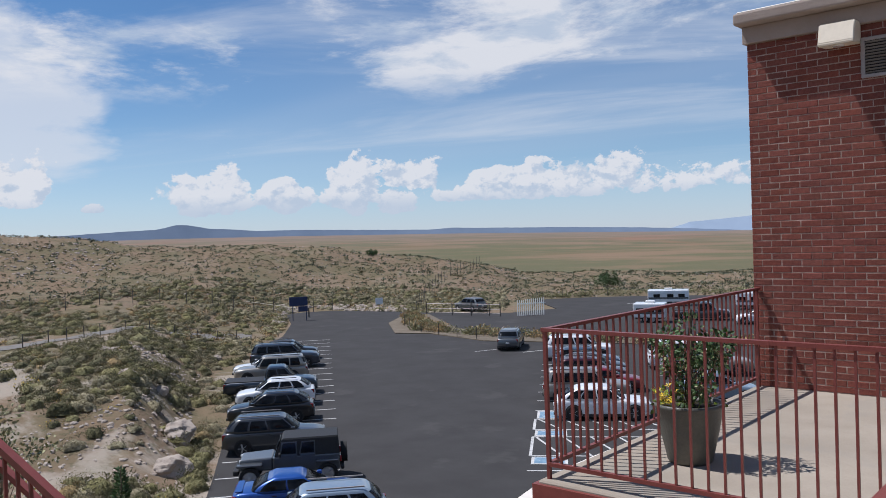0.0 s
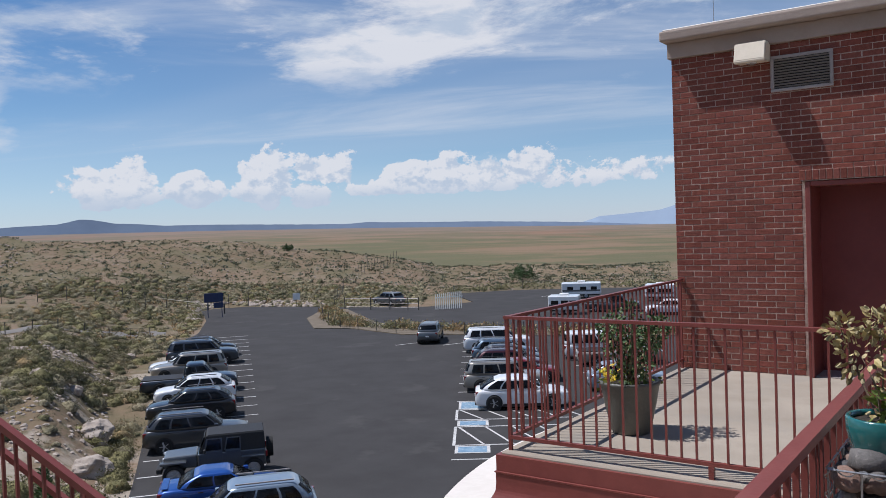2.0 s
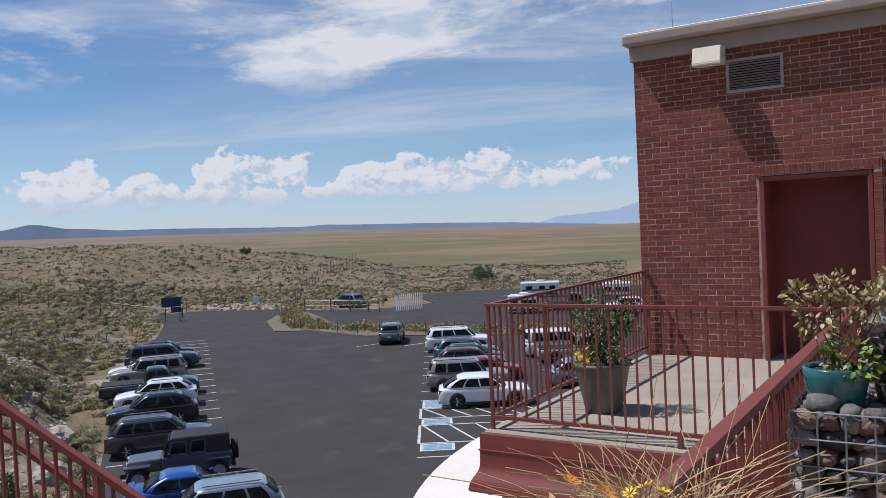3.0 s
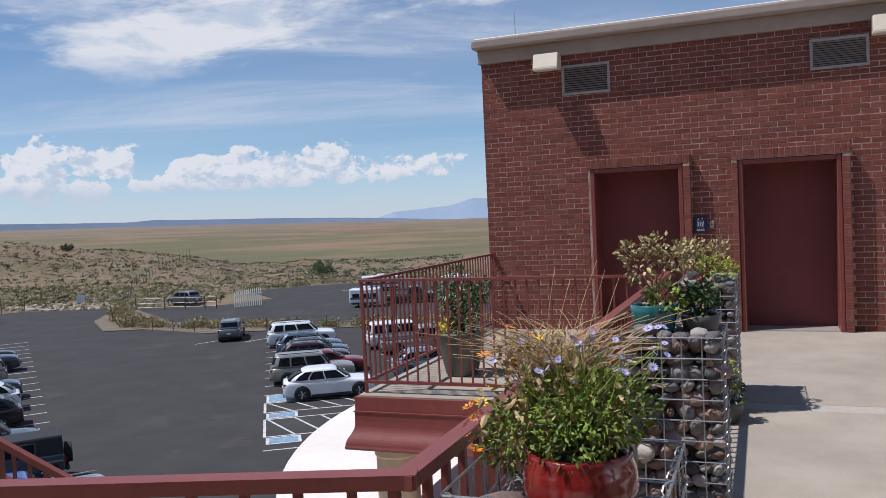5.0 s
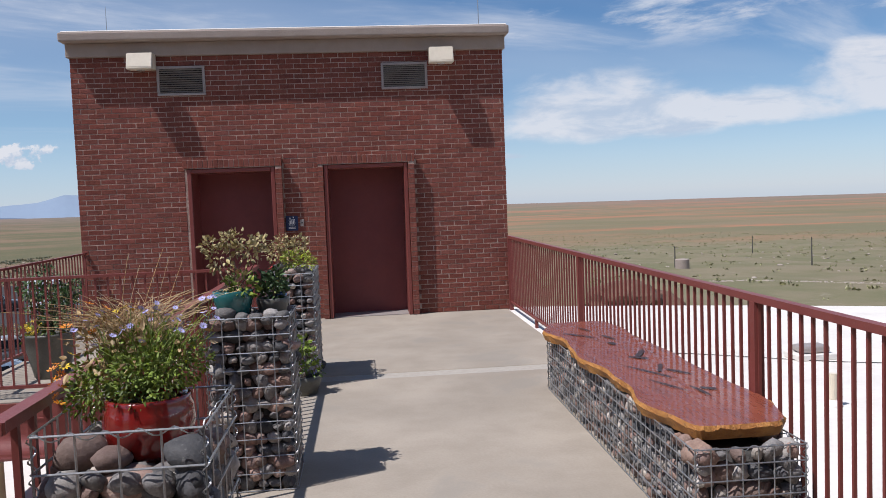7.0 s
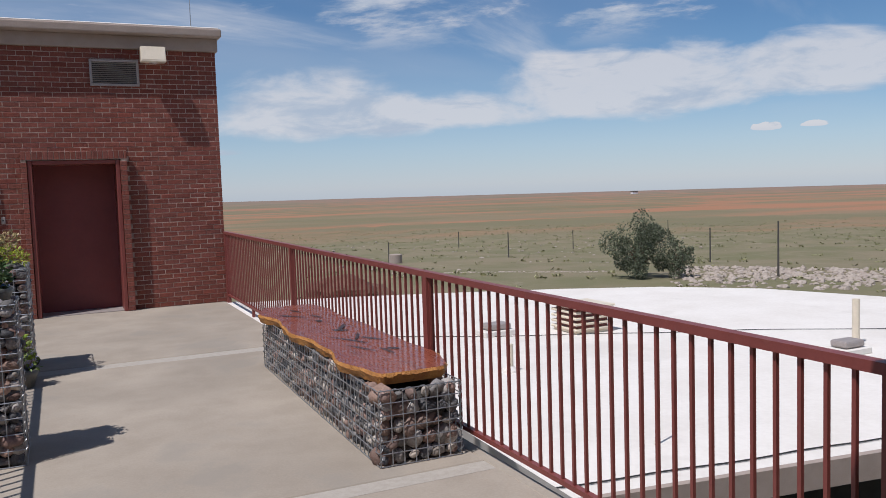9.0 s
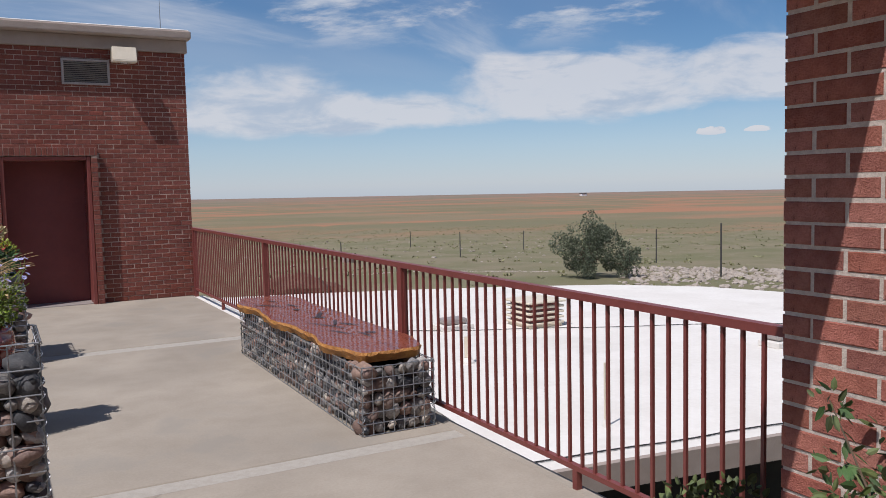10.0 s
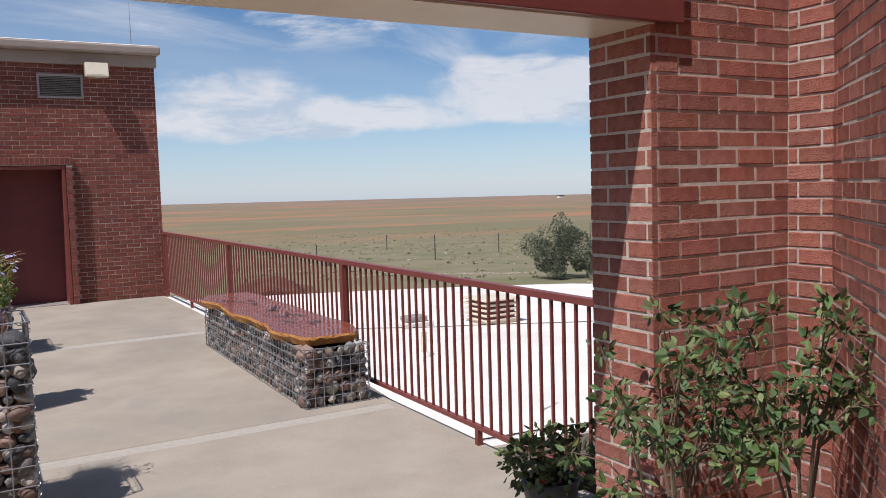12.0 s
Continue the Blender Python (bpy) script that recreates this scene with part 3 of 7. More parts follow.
for s0, s1 in ((0.06, 0.74), (1.74, 2.16), (3.56, 4.0)):
    ground_strip("parking_marking", rrow((s0 + s1) / 2, 0.12), rrow((s0 + s1) / 2, 1.75), (s1 - s0) * 2.74, M_LINE, "worn white border of a blue stall marking")
    ground_strip("parking_marking", rrow((s0 + s1) / 2, 0.26), rrow((s0 + s1) / 2, 1.6), (s1 - s0) * 2.74 - 0.26, M_BLUELINE, "worn blue accessible stall marking", LOT_Z + 0.006)
ground_strip("parking_line", (-42.0, 46.6), (-40.2, 50.6), 0.12, M_LINE, "thin worn white stall line on asphalt")
ground_strip("parking_line", (-38.0, 48.2), (-36.4, 51.8), 0.12, M_LINE, "thin worn white stall line on asphalt")
for p, q in (((-52, 92), (-51, 95)), ((-45, 88), (-44, 91)), ((-38, 78), (-37, 80)), ((-44, 80), (-43, 82))):
    ground_strip("parking_line", p, q, 0.16, M_LINE, "short worn white lane mark on asphalt")

# the trail behind the bank
TRAIL_A, TRAIL_R = (54.5, 56, 58.6, 60.5, 62.4, 65, 69.2, 90), (93, 90.5, 86, 83.5, 81, 77, 69, 64)
verts, faces = [], []
for i, a in enumerate(np.linspace(90, 54.5, 110)):
    r = float(np.interp(a, TRAIL_A, TRAIL_R))
    for k in (-1.9, -0.95, 0, 0.95, 1.9):
        rr = r + k
        verts.append((CX - rr * math.sin(radians(a)), CY + rr * math.cos(radians(a)), land(a, rr) + 0.05))
    if i:
        faces += [(5 * i - 5 + j, 5 * i - 4 + j, 5 * i + 1 + j, 5 * i + j) for j in range(4)]
path = raw("path", verts, faces, M_PATH, smooth=True)
path.data.flip_normals()
tagged(path, "narrow pale grey path along the top of the bank", "path", kind="structure")

# ---- the terrace ----
BX = 5.83                                         # the elevator building's width


def floor_piece(name, x0, x1, y0, y1):
    ob = part(name, boxbm(x0, x1, y0, y1, -0.16, 0.0, bevel=0.012), M_CONCRETE)
    return tagged(ob, "weathered pale concrete terrace slab with faint stains", "floor", kind="structure")


floor_piece("floor", 0.0, 2.838, -4.12, -0.002)
floor_piece("floor", 2.85, 5.80, -3.87, -0.002)
floor_piece("floor", 2.85, 5.80, -8.19, -4.09)
floor_piece("floor", 2.85, 5.80, -17.0, -8.34)
tagged(part("floor_joint", boxbm(2.86, 5.79, -4.088, -3.872, -0.15, -0.006), M_JOINT), "pale patched joint strip across the terrace", "floor joint", kind="structure")
tagged(part("floor_joint", boxbm(2.86, 5.79, -8.339, -8.191, -0.15, -0.004), M_JOINT), "pale joint across the terrace", "floor joint", kind="structure")
bm = extrude_poly([(-0.02, -0.012), (0.13, -0.012), (0.22, -0.05), (1.75, -1.192), (1.75, -1.34), (-0.02, -0.30)], 0.0, 7.05)
bmesh.ops.transform(bm, matrix=Matrix(((1, 0, 0, 5.822), (0, 0, -1, -0.002), (0, 1, 0, 0), (0, 0, 0, 1))), verts=bm.verts)
bmesh.ops.recalc_face_normals(bm, faces=bm.faces)
tagged(part("curb", bm, M_ROOF), "white coated roof edge sloping up to the terrace", "curb", kind="structure")
tagged(part("curb", boxbm(5.802, 5.90, -10.9, -7.054, -0.30, -0.012, bevel=0.01), M_CONCRETE), "concrete edge strip of the terrace", "curb", kind="structure")
tagged(part("terrace_base", boxbm(2.9, 5.78, -16.9, 0.0, -8.6, -0.162), M_TAN), "tan wall carrying the terrace", "wall", kind="structure")
tagged(part("floor", extrude_poly([(2.838, -17.0), (2.838, -9.27), (-0.7, -10.39), (-0.7, -17.0)], -0.16, 0.0), M_CONCRETE), "pale concrete terrace slab beside the entrance", "floor", kind="structure")


def edge_moulding():
    """Stepped red fascia with a bulging gutter along the deck's open edges."""
    prof = [(0.0, -0.022), (-0.03, -0.022), (-0.03, -0.150), (-0.042, -0.152), (-0.042, -0.162), (-0.034, -0.166), (-0.034, -0.245), (-0.036, -0.275)]
    prof += [(-0.036 - 0.072 * (0.5 - 0.5 * math.cos(math.pi * k / 9)) ** 1.1, -0.275 - 0.185 * k / 9) for k in range(1, 10)]      # the flare
    prof += [(-0.114, -0.478), (-0.109, -0.497), (-0.085, -0.505), (0.0, -0.52)]
    bm = bmesh.new()
    a = [bm.verts.new((2.9, -4.12 + d, z)) for d, z in prof]
    b = [bm.verts.new((0.0 + d, -4.12 + d, z)) for d, z in prof]
    c = [bm.verts.new((0.0 + d, 0.0, z)) for d, z in prof]
    for p, q in ((a, b), (b, c)):
        for i in range(len(prof) - 1):
            bm.faces.new((p[i], p[i + 1], q[i + 1], q[i]))
    bmesh.ops.recalc_face_normals(bm, faces=bm.faces)
    ob = part("trim", bm, M_RED)
    tagged(ob, "red painted stepped fascia and gutter under the deck edge", "trim", kind="structure")
    ob = part("deck_base", boxbm(0.02, 2.88, -4.10, -0.02, -0.515, -0.162), M_RED)
    tagged(ob, "red painted structure under the deck", "trim", kind="structure")


edge_moulding()
col = thing("column", (0.28, -3.93, -8.5), "round tan painted column under the deck", "column")
part("shaft", lathe(bmesh.new(), [(0.20, 0), (0.20, 7.90), (0.215, 7.92), (0.215, 7.983)], 28), M_TAN, col, smooth=False)

# lower white roofs
arc = [(5.4 + 7.7 * math.cos(radians(a)), 0.2 + 7.7 * math.sin(radians(a))) for a in np.linspace(128, 238, 40)]
left_roof = [(2.86, 6.3)] + arc + [(2.86, -6.3)]
tagged(part("roof", extrude_poly(left_roof, -1.36, -1.2), M_ROOF), "flat white coated roof with a curved edge", "roof", kind="structure")
inner = [(5.4 + (x - 5.4) * 0.955, 0.2 + (y - 0.2) * 0.955) for x, y in arc]
tagged(part("wall_lower", extrude_poly([(2.80, 5.9)] + inner + [(2.80, -5.9)], -8.6, -1.362), M_TAN), "curved tan wall under the white roof", "wall", kind="structure")
right_roof = [(5.95, -6.3), (7.6, -6.4), (11.0, -6.85), (16, -7.6), (20.6, -8.6), (21.2, -5), (20.9, -2.2), (20.2, 0.1), (19.3, 2.6), (17.7, 4.4), (15.5, 5.7), (13.1, 6.8), (10.6, 7.8), (8.1, 8.6), (5.95, 9.0)]
tagged(part("roof", extrude_poly(right_roof, -1.36, -1.2), M_ROOF), "broad flat white coated roof beyond the railing", "roof", kind="structure")
# near-black colour stands for the shade in the recess below this roof
tagged(part("wall_lower", extrude_poly([(5.95 + (x - 5.95) * 0.96, y + (0.75 if y < 0 else -0.5)) for x, y in right_roof], -8.6, -1.362), M_DARK), "recessed wall under the white roof, its shade painted near-black", "wall", kind="structure")
tagged(part("trim", extrude_poly([(6.0, -6.44), (7.6, -6.50), (11.0, -6.95), (16, -7.7), (20.6, -8.72), (20.6, -8.62), (16, -7.62), (11.0, -6.87), (7.6, -6.42), (6.0, -6.33)], -1.46, -1.19), M_CORNICE), "tan metal edge of the white roof", "trim", kind="structure")


# ---- brickwork ----
COURSE, BRICK, JOINTW = 0.0725, 0.215, 0.010             # the pier
HCOURSE, HBRICK, HJOINT = 0.0677, 0.195, 0.008           # the elevator building
brick_meshes = {}


def brick_mesh(length, height=COURSE - JOINTW, depth=0.03, material=None):
    """One brick's visible block in (u, out, up), with eased front edges; shared by all of its length."""
    key = (round(length, 3), round(height, 3), material)
    if key not in brick_meshes:
        e = 0.004
        v = [(0, 0, 0), (length, 0, 0), (length, 0, height), (0, 0, height),
             (0, -depth + e, 0), (length, -depth + e, 0), (length, -depth + e, height), (0, -depth + e, height),
             (e, -depth, e), (length - e, -depth, e), (length - e, -depth, height - e), (e, -depth, height - e)]
        f = [(0, 1, 5, 4), (1, 2, 6, 5), (2, 3, 7, 6), (3, 0, 4, 7), (4, 5, 9, 8), (5, 6, 10, 9), (6, 7, 11, 10), (7, 4, 8, 11), (8, 9, 10, 11)]
        me = bpy.data.meshes.new("brick")
        me.from_pydata(v, [], f)
        me.materials.append(material or M_BRICK)
        brick_meshes[key] = me
    return brick_meshes[key]


def brick_face(parent, origin, angle, width, z0, z1, holes=(), singles=None, shift=0.0, course=COURSE, brick=BRICK, joint=JOINTW, material=None, lift=0.0):
    """Bricks on a vertical face whose left end is at origin and which runs at angle degrees; its outside lies to the right of that
    way. singles(u, z): whether a brick there is an object of its own."""
    rng = random.Random(round(origin[0] * 31 + origin[1] * 17 + width * 7))
    ang = radians(angle)
    turn = Matrix.Translation((origin[0], origin[1], 0)) @ Matrix.Rotation(ang, 4, "Z")
    places = []
    n0, n1 = int(round(z0 / course)), int(round(z1 / course))
    for c in range(n0, n1):
        z = c * course + lift
        u = -shift - (brick + joint) * (0.5 if c % 2 else 0.0)
        while u < width:
            spans = [(max(u, 0.0), min(u + brick, width))]
            for h0, h1, g0, g1 in holes:
                if g0 < z + course * 0.5 < g1:
                    cut = []
                    for s0, s1 in spans:
                        if s1 <= h0 or s0 >= h1:
                            cut.append((s0, s1))
                        else:
                            if h0 - s0 > 0.03:
                                cut.append((s0, h0))
                            if s1 - h1 > 0.03:
                                cut.append((h1, s1))
                    spans = cut
            for s0, s1 in spans:
                if s1 - s0 > 0.011:
                    places.append((s0, z, s1 - s0, course - joint))
            u += brick + joint
    verts, faces, count = [], [], 0
    for u, z, ln, ht in places:
        me = brick_mesh(ln, ht, material=material)
        off = rng.uniform(-0.0025, 0.002)
        m = turn @ Matrix.Translation((u, off, z + joint * 0.5)) @ Matrix.Rotation(rng.uniform(-0.006, 0.006), 4, "Y")
        if singles and count < 300 and singles(u, z):
            share("brick", me, parent, m)
            count += 1
        else:
            base = len(verts)
            verts += [tuple(m @ v.co) for v in me.vertices]
            faces += [tuple(base + i for i in p.vertices) for p in me.polygons]
    if faces:
        ob = raw("brickwork", verts, faces, material or M_BRICK, parent)
        tagged(ob, kind="stuff")


# ---- the elevator building ----
D1, D2, DOOR_H = (1.46, 2.628), (3.285, 4.44), 2.125
WALL_TOP = 3.655
house = thing("elevator_building", (0, 0, 0), "small red brick elevator tower with maroon doors and tan cornice", "building")


def cut_box(x0, x1, y0, y1, z0, z1, holes):
    """A wall slab from x0 to x1 with upright openings (a, b, top) from its foot."""
    bm = bmesh.new()
    x = x0
    for a, b, top in holes:
        box(bm, x, a, y0, y1, z0, z1)
        box(bm, a, b, y0, y1, top, z1)
        x = b
    box(bm, x, x1, y0, y1, z0, z1)
    bmesh.ops.remove_doubles(bm, verts=bm.verts, dist=0.0005)
    return bm


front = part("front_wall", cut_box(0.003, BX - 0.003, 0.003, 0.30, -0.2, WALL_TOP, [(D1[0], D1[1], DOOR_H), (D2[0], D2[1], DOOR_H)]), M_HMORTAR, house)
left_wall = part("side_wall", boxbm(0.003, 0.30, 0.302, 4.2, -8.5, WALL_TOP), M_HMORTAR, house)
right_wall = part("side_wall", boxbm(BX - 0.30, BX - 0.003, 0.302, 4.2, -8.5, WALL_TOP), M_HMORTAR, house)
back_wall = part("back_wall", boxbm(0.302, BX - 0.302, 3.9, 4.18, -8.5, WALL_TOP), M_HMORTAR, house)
part("shaft_floor", boxbm(0.302, BX - 0.302, 0.302, 3.898, -0.2, -0.01), M_DARK, house)
bm = boxbm(-0.075, BX + 0.075, -0.195, 4.35, WALL_TOP + 0.185, WALL_TOP + 0.305, bevel=0.022, seg=3)
cornice = part("cornice", bm, M_CORNICE, house, "tan stucco cornice with a projecting lip")
part("cornice_band", boxbm(-0.035, BX + 0.035, -0.045, 4.25, WALL_TOP + 0.002, WALL_TOP + 0.183, bevel=0.006), M_CORNICE, cornice)
part("roof_cap", boxbm(-0.05, BX + 0.05, -0.15, 4.26, WALL_TOP + 0.307, WALL_TOP + 0.33, bevel=0.01), M_ROOF, cornice, "white roof membrane edge")
for x, h in ((0.42, 0.42), (1.05, 0.12), (5.30, 0.10), (5.56, 0.75)):
    part("lightning_rod", tube(bmesh.new(), (x, 0.3, WALL_TOP + 0.32), (x, 0.3, WALL_TOP + 0.32 + h), 0.008, 0.003, 6), M_STEEL, house, "thin metal lightning rod")

for a, b in (D1, D2):
    door = part("door", boxbm(a + 0.05, b - 0.05, 0.40, 0.445, 0.012, DOOR_H - 0.05), M_DOOR, house, "flat maroon painted steel elevator door")
    for x0, x1, z0, z1 in ((a, a + 0.055, 0.0, DOOR_H), (b - 0.055, b, 0.0, DOOR_H), (a + 0.055, b - 0.055, DOOR_H - 0.055, DOOR_H)):
        part("door_frame", boxbm(x0 + 0.001, x1 - 0.001, -0.10, 0.46, z0, z1 - 0.001, bevel=0.006), M_RED, door, "red painted steel door frame")
    part("threshold", boxbm(a + 0.056, b - 0.056, -0.04, 0.398, 0.0, 0.011), M_GREYMETAL, door)


def pilaster(x0, x1, z0, z1):
    return part("brick_surround", boxbm(x0, x1, -0.114, 0.005, z0, z1), M_HMORTAR, house)


PIER_W = 0.092
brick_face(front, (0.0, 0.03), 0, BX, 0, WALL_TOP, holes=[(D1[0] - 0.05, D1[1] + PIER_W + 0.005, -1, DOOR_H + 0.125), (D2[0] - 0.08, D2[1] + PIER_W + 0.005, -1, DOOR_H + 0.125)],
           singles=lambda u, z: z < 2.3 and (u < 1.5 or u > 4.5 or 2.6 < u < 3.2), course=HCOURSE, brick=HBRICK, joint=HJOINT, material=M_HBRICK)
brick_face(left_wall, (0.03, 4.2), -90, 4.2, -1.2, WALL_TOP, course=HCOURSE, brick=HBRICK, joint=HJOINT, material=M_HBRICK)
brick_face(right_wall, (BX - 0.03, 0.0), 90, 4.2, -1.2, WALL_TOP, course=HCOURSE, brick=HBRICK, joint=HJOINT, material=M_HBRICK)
for x0, x1 in ((D1[1] + 0.004, D1[1] + PIER_W), (D2[1] + 0.004, D2[1] + PIER_W), (D2[0] - 0.075, D2[0] - 0.004)):
    s = pilaster(x0 + 0.006, x1 - 0.006, 0.0, DOOR_H + 0.002)
    for c in range(int(DOOR_H / HCOURSE)):
        share("brick", brick_mesh(x1 - x0, HCOURSE - HJOINT, material=M_HBRICK), s, Matrix.Translation((x0, -0.090, c * HCOURSE + 0.006)))
        share("brick", brick_mesh(0.110, HCOURSE - HJOINT, material=M_HBRICK), s, Matrix.Translation((x1 - 0.030, -0.117, c * HCOURSE + 0.006)) @ Matrix.Rotation(radians(90), 4, "Z"))
for x0, x1 in ((D1[0] - 0.05, D1[1] + PIER_W), (D2[0] - 0.075, D2[1] + PIER_W)):
    s = pilaster(x0 + 0.006, x1 - 0.006, DOOR_H + 0.004, DOOR_H + 0.122)
    u = x0
    while u < x1 - 0.03:
        share("brick", brick_mesh(min(0.060, x1 - u), 0.106, material=M_HBRICK), s, Matrix.Translation((u, -0.090, DOOR_H + 0.012)))
        u += 0.068
    share("brick", brick_mesh(0.110, 0.106, material=M_HBRICK), s, Matrix.Translation((x1 - 0.030, -0.117, DOOR_H + 0.012)) @ Matrix.Rotation(radians(90), 4, "Z"))


def wall_vent(x0, x1, z0, z1):
    v = thing("wall_vent", (x0, 0, z0), "grey metal louvred vent set high in the brick wall", "vent", "wall vents")
    w, h = x1 - x0, z1 - z0
    part("backing", boxbm(0.02, w - 0.02, -0.004, 0.01, 0.02, h - 0.02), M_DARK, v)
    for a in ((0, w, 0, 0.035), (0, w, h - 0.035, h), (0, 0.035, 0.036, h - 0.036), (w - 0.035, w, 0.036, h - 0.036)):
        part("frame", boxbm(a[0], a[1], -0.03, -0.004, a[2], a[3], bevel=0.004), M_GREYMETAL, v)
    n = 11
    for i in range(n):
        z = 0.05 + (h - 0.10) * i / (n - 1)
        bm = bmesh.new()
        bar(bm, (0.036, -0.014, z), (w - 0.036, -0.014, z), 0.020, 0.006)
        bmesh.ops.rotate(bm, cent=(0, -0.014, z), matrix=Matrix.Rotation(radians(-35), 3, "X"), verts=bm.verts)
        part("slat", bm, M_SLAT, v)


wall_vent(1.12, 1.755, 3.125, 3.52)
wall_vent(4.13, 4.77, 3.14, 3.505)


def wall_lamp(x0):
    v = thing("wall_lamp", (x0, 0, 3.45), "cream metal floodlight box with a downward lens", "lamp", "floodlights")
    bm = bmesh.new()
    prof = [(0.0, 0.02), (-0.262, 0.0), (-0.266, 0.03), (-0.205, 0.225), (0.0, 0.235)]
    a, b = [bm.verts.new((0.0, y, z)) for y, z in prof], [bm.verts.new((0.33, y, z)) for y, z in prof]
    bm.faces.new(a)
    bm.faces.new(b[::-1])
    for i in range(5):
        bm.faces.new((a[i], b[i], b[(i + 1) % 5], a[(i + 1) % 5]))
    bmesh.ops.recalc_face_normals(bm, faces=bm.faces)
    bmesh.ops.bevel(bm, geom=list(bm.edges), offset=0.008, segments=2, affect="EDGES")
    part("housing", bm, M_CREAM, v)
    part("lens", lathe(bmesh.new(), [(0.05, -0.012), (0.055, 0.0), (0.05, 0.03)], 20, (0.165, -0.16, 0.006)), M_LAMP, v, "clear round lens")
    bm = bmesh.new()
    tube(bm, (0.0, -0.012, 0.10), (-0.14, -0.012, 0.14), 0.006, seg=6)
    tube(bm, (-0.14, -0.012, 0.14), (-0.42, -0.012, 0.175), 0.006, seg=6)
    part("cable", bm, M_RED, v, "thin red painted cable on the wall")


wall_lamp(0.79)
wall_lamp(4.79)


# ---- railings ----
def railing(name, pts, top, posts, feet, label, gap=0.104, bw=0.0155, tw=0.050, th=0.038, bot=0.105, pw=0.027):
    """A steel railing along pts (plan corners), with posts and short feet at given run lengths."""
    r = thing(name, (pts[0][0], pts[0][1], 0), label, "railing")
    o = Vector((pts[0][0], pts[0][1], 0))
    P = [Vector((*p, 0)) - o for p in pts]
    bal = {}
    run = 0.0
    for seg, (a, b) in enumerate(zip(P, P[1:])):
        ln, d = (b - a).length, (b - a).normalized()
        e = d * (tw / 2)
        lap = Vector((0, 0, 0.0015 * (seg % 2)))
        part("top_rail", bar(bmesh.new(), a - e + lap + Vector((0, 0, top - th / 2)), b + e * 0.98 + lap + Vector((0, 0, top - th / 2)), tw + lap.z, th), M_RED, r)
        part("bottom_rail", bar(bmesh.new(), a + Vector((0, 0, bot)), b + Vector((0, 0, bot)), 0.034, 0.028), M_RED, r)
        if "b" not in bal:
            bm = boxbm(-bw / 2, bw / 2, -bw / 2, bw / 2, bot + 0.012, top - th + 0.001)
            bal["m"] = part("baluster", bm, M_RED, r)
            bal["b"] = bal["m"].data
            bal["m"].matrix_basis = Matrix.Translation(a + d * gap) @ Matrix.Rotation(math.atan2(d.y, d.x), 4, "Z")
            k = 2
        else:
            k = 1
        n = int(ln / gap)
        step = ln / n
        for i in range(k, n):
            share("baluster", bal["b"], r, Matrix.Translation(a + d * (step * i)) @ Matrix.Rotation(math.atan2(d.y, d.x), 4, "Z"))
        for q in posts:
            if run - 1e-6 <= q < run + ln:
                c = a + d * (q - run)
                part("post", boxbm(c.x - pw, c.x + pw, c.y - pw, c.y + pw, -0.02, top - th), M_RED, r)
        for q in feet:
            if run <= q < run + ln:
                c = a + d * (q - run)
                part("foot", boxbm(c.x - 0.018, c.x + 0.018, c.y - 0.018, c.y + 0.018, -0.02, bot - 0.01), M_RED, r)
        run += ln
    return r


railing("terrace_railing", [(5.84, -0.03), (5.84, -11.05)], 1.045, [0.03, 3.77, 7.32, 10.9], [1.7, 5.5, 9.4], "red painted steel railing along the terrace edge above the white roof")
railing("deck_railing", [(0.05, -0.03), (0.05, -4.05), (2.80, -4.05)], 1.06, [0.03, 4.019, 6.74], [2.1, 5.6], "red painted steel railing round the small deck", tw=0.042, th=0.024, bw=0.0145, pw=0.013)
railing("terrace_railing", [(2.83, -4.15), (2.815, -9.315), (-0.6, -10.40)], 1.09, [0.05, 2.6, 5.19, 6.9, 8.5], [1.4, 3.9], "red painted steel railing turning along the near terrace edge", gap=0.113, tw=0.050, th=0.032, bw=0.019, pw=0.011)



def stair_railing():
    """A sloping guard beside steps that lead down below the terrace."""
    a, b = Vector((-3.6, -7.28, 1.40)), Vector((0.55, -6.10, -1.03))
    r = thing("stair_railing", (a.x, a.y, a.z - 1.0), "red painted sloping steel stair railing below the terrace", "railing")
    o = Vector((a.x, a.y, a.z - 1.0))
    d = b - a
    part("top_rail", bar(bmesh.new(), a - o, b - o, 0.055, 0.045), M_RED, r)
    part("hand_rail", bar(bmesh.new(), a - o + Vector((-0.1, 0.25, -0.42)), b - o + Vector((-0.1, 0.25, -0.42)), 0.045, 0.04), M_RED, r)
    part("bottom_rail", bar(bmesh.new(), a - o - Vector((0, 0, 0.88)), b - o - Vector((0, 0, 0.88)), 0.035, 0.03), M_RED, r)
    n = 38
    bal = None
    for i in range(1, n):
        p = a - o + d * (i / n)
        if bal is None:
            bal = part("baluster", boxbm(-0.01, 0.01, -0.01, 0.01, -0.88, -0.02), M_RED, r)
            bal.matrix_basis = Matrix.Translation(p)
        else:
            share("baluster", bal.data, r, Matrix.Translation(p))
    for k in (0.0, 0.5, 1.0):
        p = a - o + d * k
        part("post", boxbm(p.x - 0.027, p.x + 0.027, p.y - 0.027, p.y + 0.027, p.z - 1.05, p.z - 0.02), M_RED, r)
    part("stringer", bar(bmesh.new(), a - o - Vector((0, 0, 1.16)), b - o - Vector((0, 0, 1.16)), 0.06, 0.26), M_RED, r)


stair_railing()

